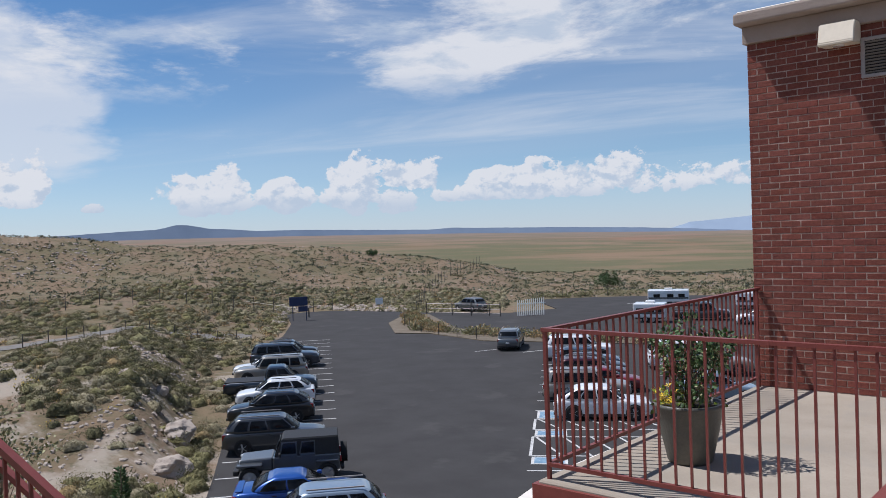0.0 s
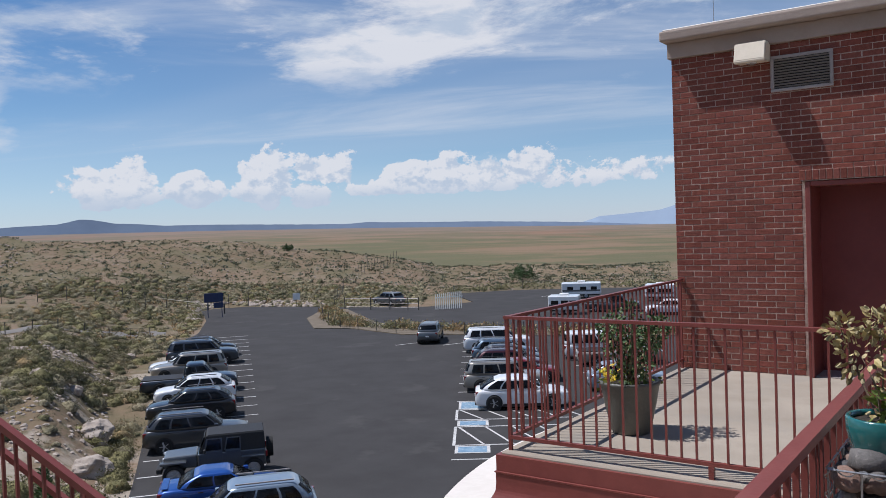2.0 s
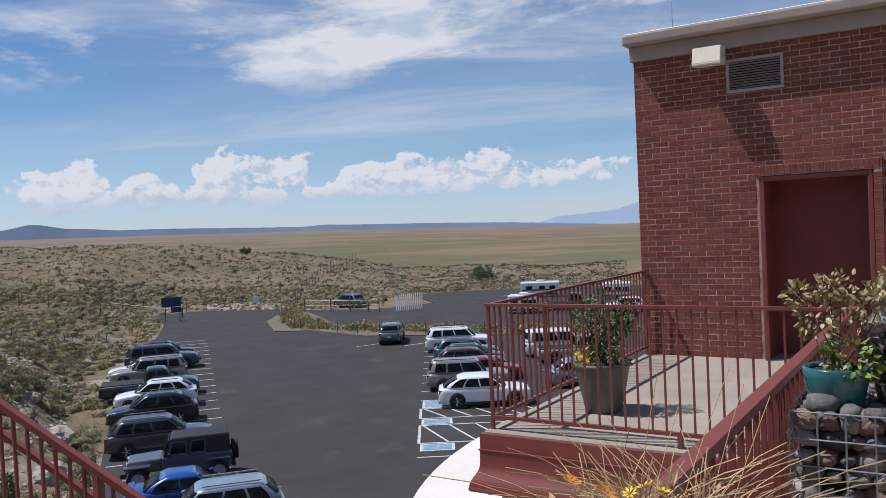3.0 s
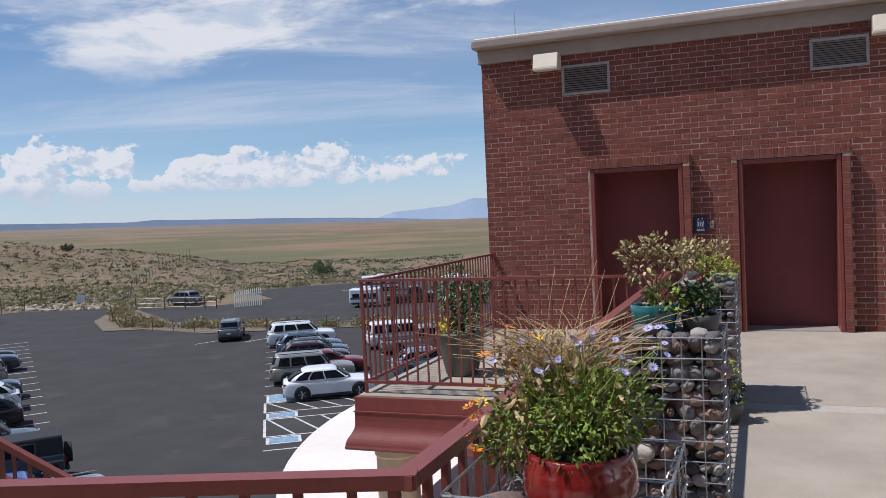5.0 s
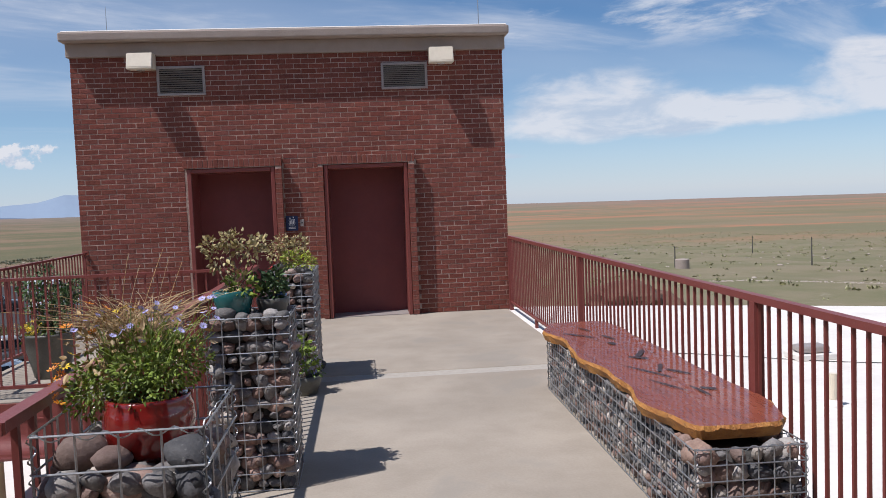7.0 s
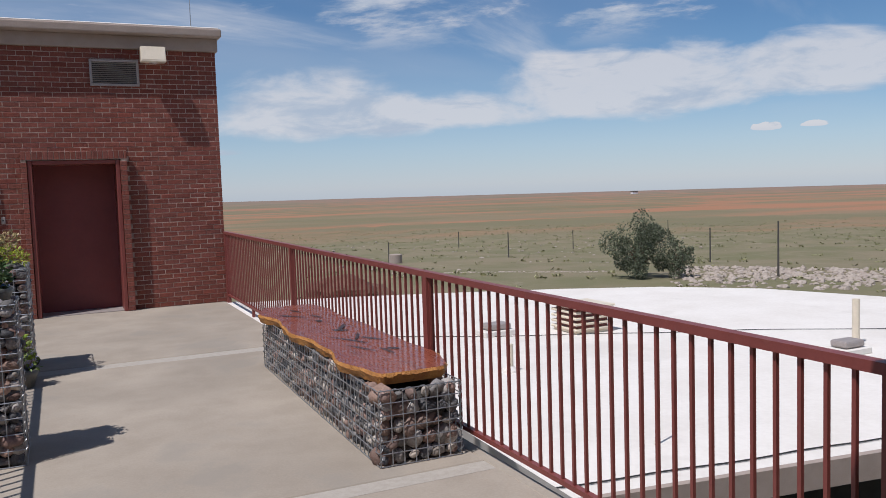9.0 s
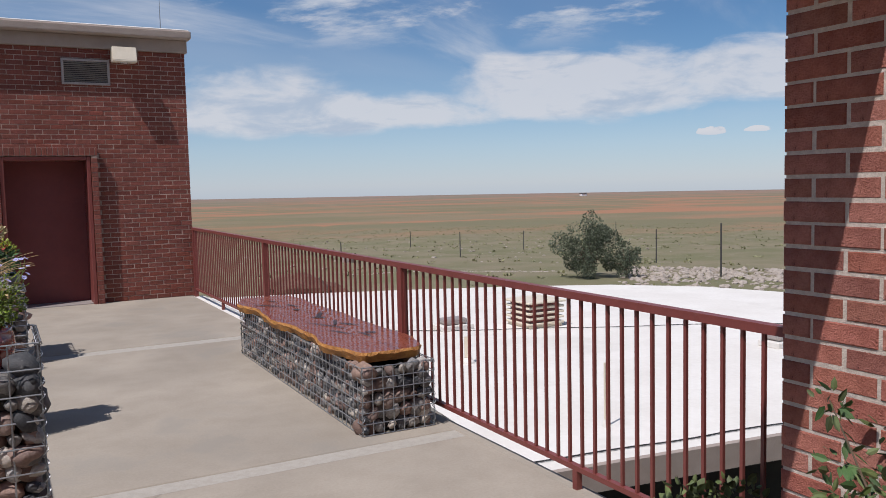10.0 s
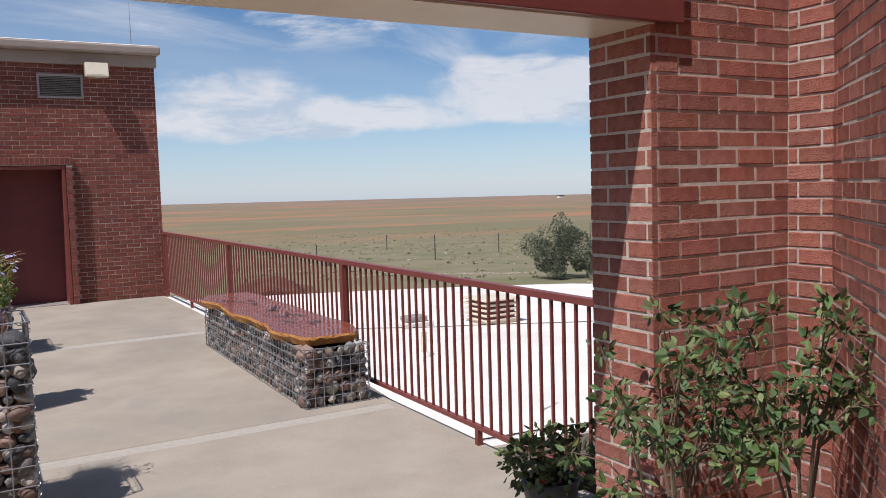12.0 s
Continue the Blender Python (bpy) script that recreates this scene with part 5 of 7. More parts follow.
        strand(bm, [p + d * ln * k / 8 + Vector((0.10, 0.15, -0.05)) * (k / 8) ** 2 * ln * 0.6 for k in range(9)], 0.0010, 0.0007, 3)
        part("seed_stalk", bm, L_DRY, t, "long thin dry seed stalk")


red_pot_plant()


def small_pot(name, at, r, h, material, label, lobes, leaf_mat, n, size, seed, extra=None, narrow=0.38):
    t = thing(name, at, label, "plant", "pots on the gabions")
    pot(t, [(r * 0.72, 0), (r * 0.78, 0.004), (r * 0.98, h * 0.7), (r, h * 0.97), (r * 0.97, h), (r * 0.87, h), (r * 0.86, h * 0.9)], material, soil=(r * 0.86, h * 0.88))
    rnd = random.Random(seed)
    stems(t, "stem", (0, 0, h * 0.85), [c for c, k in lobes], 0.004, M_TWIG, seed, 0.04, 4)
    leaves("foliage", t, leaf_mat, n, lambda i: ball(rnd, *lobes[i % len(lobes)]), size, seed + 1, narrow=narrow, up=0.6)
    if extra:
        extra(t, rnd)
    return t


small_pot("potted_succulent", (3.02, -6.70, 0.975), 0.115, 0.16, M_POT_TEAL, "pale yellowish leafy plant in a teal glazed pot",
          [((0.03, 0.0, 0.20), 0.09), ((-0.07, 0.03, 0.34), 0.08), ((0.02, 0.05, 0.43), 0.08), ((0.10, 0.05, 0.38), 0.08), ((-0.13, 0.05, 0.42), 0.05), ((-0.02, 0.02, 0.45), 0.05), ((0.15, 0.08, 0.42), 0.05)], L_PALE, 520, 0.027, 31,
          lambda t, rnd: leaves("foliage", t, L_GREEN, 130, lambda i: ball(rnd, (0.05, -0.02, 0.18), 0.09), 0.036, 33))
small_pot("potted_flowers", (3.235, -6.63, 0.975), 0.095, 0.10, M_POT_GREY, "small red-flowered plant in a dull metal bowl",
          [((0.0, 0.0, 0.16), 0.08), ((0.03, -0.02, 0.22), 0.07), ((-0.05, 0.0, 0.20), 0.06)], L_DARK, 260, 0.034, 41,
          lambda t, rnd: flowers(t, "flower", F_RED, [ball(rnd, (0, 0, 0.24), 0.09)[0] for _ in range(11)], 0.018, 43, 7))
small_pot("potted_herb", (3.25, -6.49, 0.975), 0.06, 0.11, M_POT_BLUE, "small herb in a blue glazed pot", [((0, 0, 0.15), 0.05)], L_GREEN, 60, 0.03, 47)
small_pot("potted_shrub", (3.05, -4.05, 0.985), 0.09, 0.10, M_POT_GREY, "pale dry-leaved shrub in a small pot",
          [((-0.05, 0.0, 0.20), 0.10), ((0.10, 0.0, 0.22), 0.10), ((0.0, 0.05, 0.27), 0.09), ((0.16, 0.02, 0.27), 0.08)], L_PALE, 520, 0.026, 51,
          lambda t, rnd: leaves("foliage", t, L_DRY, 160, lambda i: ball(rnd, (0.05, 0, 0.22), 0.14), 0.024, 53))
small_pot("potted_grass", (3.2, -4.18, 0.985), 0.08, 0.07, M_POT_GREY, "bright lime-green low plant in a small pot", [((0.02, 0, 0.12), 0.10), ((-0.06, 0, 0.13), 0.08), ((0.08, 0, 0.11), 0.07)], L_LIME, 420, 0.036, 57, narrow=0.16)


def floor_plant(at, seed, label, h, lobes, leaf_mat, n, size, extra=None):
    t = thing("potted_shrub", at, label, "plant")
    pot(t, [(0.09, 0), (0.10, 0.005), (0.135, h * 0.7), (0.145, h), (0.125, h), (0.12, h * 0.9)], M_POT_GREY, soil=(0.12, h * 0.9))
    rnd = random.Random(seed)
    stems(t, "stem", (0, 0, h * 0.85), [c for c, k in lobes], 0.006, M_TWIG, seed, 0.06)
    leaves("foliage", t, leaf_mat, n, lambda i: ball(rnd, *lobes[i % len(lobes)]), size, seed + 1, up=0.7)
    if extra:
        extra(t, rnd)
    return t


floor_plant((3.24, -4.52, 0), 61, "small green and purple plant in a pot between the gabions", 0.16, [((0, 0, 0.3), 0.12), ((0.05, 0, 0.2), 0.1), ((-0.02, -0.03, 0.42), 0.08)], L_GREEN, 240, 0.04,
            lambda t, rnd: leaves("foliage", t, F_PURPLE, 40, lambda i: ball(rnd, (0.06, 0, 0.25), 0.1), 0.02, 63))
floor_plant((5.50, -10.62, 0), 71, "low dark-leaved bush with red flowers in a pot by the railing", 0.2, [((-0.12, 0, 0.28), 0.13), ((0.1, 0, 0.28), 0.15), ((0, 0.05, 0.33), 0.12), ((-0.16, 0.03, 0.33), 0.09), ((0.2, 0.0, 0.34), 0.11), ((0.0, -0.1, 0.25), 0.14)], L_OLIVE, 620, 0.040,
            lambda t, rnd: flowers(t, "flower", F_RED, [(-0.14, -0.12, 0.24), (0.0, -0.18, 0.3)], 0.025, 73, 8))


def leafy_shrub(at, seed, spread, n):
    """A tall open shrub with broad pointed leaves, each of them a piece of its own."""
    t = thing("potted_shrub", at, "tall open shrub with broad green leaves before the brick", "plant", "shrubs by the pier")
    rnd = random.Random(seed)
    pot(t, [(0.12, 0), (0.13, 0.01), (0.17, 0.25), (0.18, 0.32), (0.16, 0.32), (0.155, 0.29)], M_POT_GREY, soil=(0.155, 0.29))
    # a few woody stems that fork into flat sprays of leaves
    tips, sprays = [], []
    for k in range(7):
        a, r = 2 * math.pi * k / 7 + rnd.uniform(-0.3, 0.3), spread * rnd.uniform(0.35, 0.8)
        fork = Vector((r * 0.5 * math.cos(a), r * 0.4 * math.sin(a), rnd.uniform(0.50, 0.78)))
        part("stem", strand(bmesh.new(), [(0.02 * math.cos(a), 0.02 * math.sin(a), 0.28), fork * 0.45 + Vector((0, 0, 0.16)), fork], 0.009, 0.006, 6), M_TWIG, t)
        for _ in range(4):
            b = a + rnd.uniform(-0.9, 0.9)
            q = spread * rnd.uniform(0.4, 1.3)
            tip = Vector((q * math.cos(b), 0.75 * q * math.sin(b), rnd.uniform(0.80, 1.16) + 0.34 * (1 - q / spread) + rnd.uniform(-0.25, 0.05)))
            mid = fork.lerp(tip, 0.5) + Vector((0, 0, 0.05))
            part("twig", strand(bmesh.new(), [fork, mid, tip], 0.0045, 0.002, 5), M_TWIG, t)
            tips.append(tip)
            sprays.append((fork, mid, tip))
    meshes = []
    for k in range(3):
        me = bpy.data.meshes.new("leaf")
        w, c = (0.21, 0.24, 0.18)[k], (0.20, 0.32, 0.42)[k]
        rows = [(0.0, 0.02), (0.2, 0.7), (0.45, 1.0), (0.75, 0.6), (1.0, 0.0)]
        v, f = [], []
        for u, q in rows:
            z = -c * u * u
            v += [(u, w * q, z + 0.10 * q * w), (u, 0, z - 0.02), (u, -w * q, z + 0.10 * q * w)]
        for i in range(4):
            for j in (0, 1):
                f.append((3 * i + j, 3 * i + j + 1, 3 * i + j + 4, 3 * i + j + 3))
        me.from_pydata(v, [], f)
        me.polygons.foreach_set("use_smooth", [True] * len(me.polygons))
        me.materials.append((L_OLIVE, L_DARK, L_OLIVE)[k])
        meshes.append(me)
    for i in range(n):
        fork, mid, tip = sprays[i % len(sprays)]
        u = rnd.uniform(0.15, 1.06)
        base = (fork.lerp(mid, u * 2) if u < 0.5 else mid.lerp(tip, u * 2 - 1)) + Vector((rnd.uniform(-1, 1), rnd.uniform(-1, 1), rnd.uniform(-0.6, 0.6))) * 0.022
        m = Matrix.Translation(base) @ Euler((rnd.uniform(-0.5, 0.5), rnd.uniform(0.0, 0.75), rnd.uniform(0, 6.28))).to_matrix().to_4x4() @ Matrix.Scale(rnd.uniform(0.036, 0.066), 4)
        share("leaf", meshes[i % 5 % 3 if i % 5 < 3 else 1], t, m)
    tuft = [(tip + Vector((0, 0, -0.01)), rnd.uniform(0.045, 0.085)) for tip in tips]
    tagged(leaves("small_leaves", t, L_DARK, 260, lambda i: ball(rnd, *tuft[i % len(tuft)], 0.6), 0.046, seed + 5, up=0.7, narrow=0.26), kind="stuff")
    tagged(leaves("small_leaves", t, L_OLIVE, 300, lambda i: ball(rnd, *tuft[(i * 3) % len(tuft)], 0.6), 0.042, seed + 3, up=0.7, narrow=0.26), kind="stuff")


leafy_shrub((5.24, -11.72, 0), 81, 0.36, 230)
leafy_shrub((5.56, -11.98, 0), 91, 0.34, 230)


# ---- the elevator sign ----
def elevator_sign():
    s = thing("wall_sign", (2.735, 0, 1.24), "small blue elevator sign with white symbols on the brick", "sign")
    part("plate", boxbm(0, 0.165, -0.016, -0.001, 0, 0.205, bevel=0.004), M_SIGNBLUE, s)
    def up(x, flip):
        bm = bmesh.new()
        z0, z1 = (0.168, 0.192) if not flip else (0.192, 0.168)
        bm.faces.new([bm.verts.new(p) for p in ((x - 0.011, -0.0175, z0), (x + 0.011, -0.0175, z0), (x, -0.0175, z1))])
        part("arrow", bm, M_WHITE, s)
    up(0.06, False)
    up(0.105, True)
    for a in ((0.042, 0.123, 0.075, 0.080), (0.042, 0.123, 0.150, 0.155), (0.042, 0.047, 0.080, 0.150), (0.118, 0.123, 0.080, 0.150)):
        part("symbol", boxbm(a[0], a[1], -0.0185, -0.0165, a[2], a[3]), M_WHITE, s)
    for x in (0.060, 0.082, 0.104):
        part("symbol", boxbm(x - 0.007, x + 0.007, -0.0185, -0.0165, 0.088, 0.142), M_WHITE, s)
    for z in (0.045, 0.028):
        part("symbol", boxbm(0.035, 0.13, -0.0185, -0.0165, z, z + 0.009), M_WHITE, s)
    b = thing("call_button", (2.93, 0, 1.30), "small grey call button plate on the brick", "button")
    part("plate", boxbm(0, 0.05, -0.014, -0.001, 0, 0.09, bevel=0.003), M_GREYMETAL, b)
    part("button", tube(bmesh.new(), (0.025, -0.022, 0.045), (0.025, -0.013, 0.045), 0.010, seg=12), M_DARK, b)


elevator_sign()


# ---- things on the white roof ----
def roof_vent(at):
    t = thing("roof_vent", at, "square louvred tan vent on the white roof", "vent")
    for i in range(4):
        part("louvre", boxbm(-0.42, 0.42, -0.42, 0.42, 0.06 + 0.105 * i, 0.105 + 0.105 * i, bevel=0.012), M_CREAM, t)
        part("gap", boxbm(-0.34, 0.34, -0.34, 0.34, 0.105 + 0.105 * i, 0.165 + 0.105 * i), M_RED, t)
    part("base", boxbm(-0.38, 0.38, -0.38, 0.38, 0, 0.06), M_CREAM, t)
    part("cap", boxbm(-0.45, 0.45, -0.45, 0.45, 0.48, 0.52, bevel=0.012), M_CREAM, t)


roof_vent((12.45, 0.45, -1.2))


def roof_hatch(at, w, label):
    t = thing("roof_hatch", at, label, "roof fixture")
    part("base", boxbm(-w, w, -w * 0.7, w * 0.7, 0, 0.10, bevel=0.01), M_ROOF, t)
    part("cap", boxbm(-w * 0.7, w * 0.7, -w * 0.5, w * 0.5, 0.11, 0.22, bevel=0.03, seg=2), M_GREYMETAL, t)


roof_hatch((10.9, 1.0, -1.2), 0.34, "low grey capped fixture on the white roof")
roof_hatch((14.6, -3.6, -1.2), 0.30, "low pale hatch on the white roof")


def roof_pipe(at, h, r, label):
    t = thing("roof_pipe", at, label, "pipe")
    part("pipe", tube(bmesh.new(), (0, 0, 0), (0, 0, h), r, seg=14), M_CREAM, t)
    part("flashing", lathe(bmesh.new(), [(r * 2.4, 0), (r * 2.2, 0.03), (r * 1.1, 0.09)], 16), M_ROOF, t)


roof_pipe((15.3, -3.2, -1.2), 0.75, 0.06, "white vent pipe standing on the roof")
roof_pipe((9.6, -1.8, -1.2), 0.42, 0.05, "pale vent pipe standing on the roof")
roof_pipe((9.2, -5.6, -1.2), 0.75, 0.012, "thin rod standing on the roof")
t = thing("roof_cable", (6.2, 3.4, -1.195), "thin dark cable lying across the white roof", "cable")
run = [(i * 0.33, -i * 0.185 + 0.25 * noise.noise(Vector((i * 0.17, 2, 0))), 0.012) for i in range(41)]
part("cable", strand(bmesh.new(), run, 0.007, 0.007, 5), M_BLACKPL, t)
t = thing("roof_cable", (6.2, -5.95, -1.195), "thin dark cable along the white roof's edge", "cable")
run = [(i * 0.4, -i * 0.055 + 0.12 * noise.noise(Vector((i * 0.3, 5, 0))), 0.012) for i in range(33)]
part("cable", strand(bmesh.new(), run, 0.009, 0.009, 5), M_BLACKPL, t)


# ---- vehicles ----
PAINTS = {k: paint(k + "_car_paint", c, m) for k, c, m in (
    ("white", (0.80, 0.81, 0.82), 0.0), ("silver", (0.36, 0.40, 0.45), 0.5), ("black", (0.012, 0.013, 0.016), 0.2), ("navy", (0.018, 0.030, 0.050), 0.3), ("slate", (0.035, 0.045, 0.060), 0.3),
    ("charcoal", (0.055, 0.058, 0.064), 0.4), ("grey", (0.12, 0.13, 0.14), 0.5), ("blue", (0.012, 0.075, 0.32), 0.3), ("tan", (0.34, 0.31, 0.27), 0.4), ("maroon", (0.055, 0.010, 0.014), 0.3),
    ("red", (0.22, 0.015, 0.02), 0.2), ("steel", (0.10, 0.15, 0.21), 0.4), ("pale_blue", (0.25, 0.32, 0.40), 0.3))}


def loft(bm, sections, close=True):
    rings = [[bm.verts.new(p) for p in s] for s in sections]
    for a, b in zip(rings, rings[1:]):
        for i in range(len(a)):
            j = (i + 1) % len(a)
            bm.faces.new((a[i], a[j], b[j], b[i]))
    if close:
        bm.faces.new(rings[0][::-1])
        bm.faces.new(rings[-1])
    bmesh.ops.recalc_face_normals(bm, faces=bm.faces)
    return bm


CAR_KINDS = {
    # length, width, height, belt height, hood height, [windscreen foot, roof front, roof rear, rear foot] as shares from nose to tail, wheel radius
    "suv": (4.70, 1.86, 1.70, 1.08, 1.02, (0.25, 0.40, 0.86, 0.975), 0.36),
    "crossover": (4.60, 1.86, 1.64, 1.05, 0.98, (0.24, 0.42, 0.80, 0.965), 0.35),
    "big_suv": (5.25, 2.02, 1.90, 1.20, 1.15, (0.25, 0.37, 0.92, 0.985), 0.40),
    "old_suv": (5.00, 1.95, 1.82, 1.08, 1.06, (0.28, 0.38, 0.93, 0.985), 0.38),
    "coupe_suv": (4.98, 1.99, 1.70, 1.08, 1.02, (0.26, 0.43, 0.76, 0.955), 0.39),
    "sedan": (4.60, 1.80, 1.45, 0.96, 0.88, (0.27, 0.45, 0.70, 0.86), 0.33),
    "pickup": (5.80, 2.00, 1.88, 1.12, 1.10, (0.24, 0.34, 0.53, 0.56), 0.40),
    "van": (5.10, 1.95, 1.98, 1.10, 1.00, (0.16, 0.33, 0.96, 0.99), 0.35),
}
wheel_data = {}


def wheel(parent, x, y, r, side):
    key = round(r, 2)
    if key not in wheel_data:
        bm = bmesh.new()
        prof = [(r * 0.66, -0.10), (r * 0.94, -0.11), (r, -0.08), (r, 0.08), (r * 0.94, 0.11), (r * 0.66, 0.10)]
        loft(bm, [[(p * math.cos(a), q, p * math.sin(a)) for p, q in prof] for a in np.linspace(0, 2 * math.pi, 25)], close=False)
        bmesh.ops.remove_doubles(bm, verts=bm.verts, dist=0.0005)
        rim = bmesh.new()
        tube(rim, (0, 0.0, 0), (0, 0.040, 0), r * 0.66, r * 0.58, 24)
        for k in range(5):
            a = 2 * math.pi * k / 5
            bar(rim, (0, 0.085, 0), (r * 0.60 * math.cos(a), 0.08, r * 0.60 * math.sin(a)), 0.075, 0.02)
        me = []
        for n, b, m in (("tyre", bm, M_TYRE), ("rim", rim, M_RIM)):
            d = bpy.data.meshes.new(n)
            b.to_mesh(d)
            b.free()
            d.materials.append(m)
            me.append(d)
        wheel_data[key] = me
    w = new("wheel", None)
    w.parent = parent
    w.matrix_basis = pose(x, y, r, 0, 0, 0 if side > 0 else 180)
    for n, d in zip(("tyre", "rim"), wheel_data[key]):
        share(n, d, w, Matrix.Identity(4))


def car(kind, color, at, heading, label, rails=True, z=LOT_Z + 0.002):
    """A parked car; heading: the way the nose points, degrees from +x. Its parts lie with the nose along +x."""
    L, W, H, belt, hood, marks, wr = CAR_KINDS[kind]
    L, W, H, belt, hood, wr = L * 1.05, W * 1.03, H * 1.04, belt * 1.04, hood * 1.04, wr * 1.04
    name = "pickup_truck" if kind == "pickup" else "van" if kind == "van" else "car"
    c = thing(name, (at[0], at[1], z), label, "pickup" if kind == "pickup" else "car", "parked cars", rz=heading)
    P = PAINTS[color]
    hw, nose = W / 2, L / 2
    X = lambda s: nose - s * L
    xf, xr0, xr1, xb = (X(s) for s in marks)
    ground = 0.22 if kind in ("sedan", "coupe_suv", "crossover") else 0.28

    def sec(x, top, w, low=ground):
        half = [(0.86, low), (0.955, low + 0.05), (0.985, low + 0.16), (1.0, low + (top - low) * 0.52), (0.992, top - 0.20), (0.975, top - 0.11), (0.945, top - 0.055), (0.89, top - 0.018), (0.70, top + 0.006), (0.38, top + 0.022)]
        return [(x, -w * k, z) for k, z in half] + [(x, 0, top + 0.028)] + [(x, w * k, z) for k, z in half[::-1]]

    tail_top = belt + 0.02 if kind != "pickup" else 1.06
    stations = [(nose, hood - 0.36, hw * 0.66, ground + 0.16), (nose - 0.04, hood - 0.24, hw * 0.76, ground + 0.08), (nose - 0.12, hood - 0.16, hw * 0.86, ground + 0.03), (nose - 0.25, hood - 0.105, hw * 0.94, ground), (nose - 0.55, hood - 0.045, hw * 0.99, ground), (nose - 0.8, hood - 0.02, hw, ground),
                (xf + 0.05, hood + 0.01, hw, ground), (xf - 0.15, belt, hw, ground), ((xf + xb) / 2, belt + 0.005, hw, ground), (max(xb, -nose + 0.45), tail_top, hw, ground),
                (-nose + 0.30, tail_top - 0.01, hw * 0.985, ground), (-nose + 0.06, tail_top - 0.08, hw * 0.94, ground + 0.08), (-nose, tail_top - 0.22, hw * 0.88, ground + 0.14)]
    part("body", loft(bmesh.new(), [sec(x, t, w, lo) for x, t, w, lo in stations]), P, c, smooth=True)
    # cabin: a rounded body from the belt to the crown of the roof
    wb, wt = hw * 0.965, hw * (0.79 if kind not in ("van", "old_suv") else 0.85)
    z0 = belt - 0.05

    def side_point(u, v, s):
        """A point on the cabin's side: u from front to rear, v from belt to roof."""
        x = (xf * (1 - u) + xb * u) * (1 - v) + (xr0 * (1 - u) + xr1 * u) * v
        return Vector((x, s * (wb * (1 - v) + wt * v + 0.03 * math.sin(math.pi * v)), z0 + (H - z0) * v))

    def shell(a, v, out=0.0):
        """A point of the cabin at the angle a round it (0: ahead) and at v, up to 1 on the sides and to 2 at the roof's middle."""
        w = min(v, 1.0)
        k = max(v - 1.0, 0.0)                                  # how far in over the roof
        e = w ** 1.35
        x0, x1 = xf + (xr0 - xf) * (0.35 * w + 0.65 * e), xb + (xr1 - xb) * (0.2 * w + 0.8 * w * w)
        b = wb * (1 - w) + wt * w + 0.035 * math.sin(math.pi * w)
        z = z0 + (H - 0.075 - z0) * w + 0.075 * math.sin(min(k * 2.2, 1.0) * math.pi / 2)
        n = 0.30
        c, q = math.cos(a), math.sin(a)
        px, py = math.copysign(abs(c) ** n, c), math.copysign(abs(q) ** n, q)
        f = 1 - k if k > 0.3 else 1 - 0.55 * k * k / 0.3 - 0.45 * k
        p = Vector(((x0 + x1) / 2 + (x0 - x1) / 2 * px * f, b * py * f, z))
        if out:
            p += Vector((px * out * abs(px) ** 6, py * out * abs(py) ** 6, out * 0.4))
        return p

    round_ = [2 * math.pi * (i + 0.5) / 56 for i in range(56)]
    part("cabin", loft(bmesh.new(), [[shell(a, v) for a in round_] for v in (0, 0.25, 0.5, 0.75, 0.9, 1.0, 1.05, 1.12, 1.22, 1.4, 1.7, 1.97)]), P, c, smooth=True)

    def glass(name, a0, a1, v0, v1, slant=0.0):
        """A curved pane between two angles and two levels."""
        bm = bmesh.new()
        na, nv = 9, 5
        g = [[bm.verts.new(shell(a0 + (a1 - a0) * i / na + slant * j / nv * (1 - i / na), v0 + (v1 - v0) * j / nv, 0.014)) for i in range(na + 1)] for j in range(nv + 1)]
        for j in range(nv):
            for i in range(na):
                bm.faces.new((g[j][i], g[j][i + 1], g[j + 1][i + 1], g[j + 1][i]))
        bmesh.ops.solidify(bm, geom=bm.faces[:], thickness=0.006)
        bmesh.ops.recalc_face_normals(bm, faces=bm.faces)
        part(name, bm, M_GLASS, c, smooth=True)

    def at_share(u):
        """The angle at which the side stands at a share u of the cabin's length from its front."""
        p = 1 - 2 * u
        return math.acos(math.copysign(abs(p) ** (1 / 0.30), p))

    cuts = {"pickup": ((0.09, 0.50), (0.53, 0.93)), "sedan": ((0.10, 0.49), (0.52, 0.88))}.get(kind, ((0.075, 0.39), (0.415, 0.66), (0.69, 0.885)))
    for s in (-1, 1):
        for u0, u1 in cuts:
            glass("side_window", s * at_share(u0), s * at_share(u1), 0.17, 0.87)
    glass("windscreen", -at_share(0.045), at_share(0.045), 0.10, 0.93)
    low = 0.36 if kind in ("suv", "big_suv", "old_suv", "van", "crossover") else 0.14
    glass("rear_window", math.pi - at_share(0.04), math.pi + at_share(0.04), low, 0.90)
    fx, rx = nose - 0.18 * L - 0.02, -nose + 0.20 * L
    for x in (fx, rx):
        for s in (-1, 1):
            wheel(c, x, s * (hw - 0.065), wr, s)
            part("wheel_arch", tube(bmesh.new(), (x, s * (hw - 0.24), wr + 0.02), (x, s * (hw + 0.004), wr + 0.02), wr * 1.14, seg=22), M_BLACKPL, c)
    for s in (-1, 1):
        part("headlight", boxbm(nose - 0.26, nose - 0.06, s * hw * 0.66 - 0.16, s * hw * 0.66 + 0.16, hood - 0.30, hood - 0.17, bevel=0.03, seg=2), M_LAMP, c)
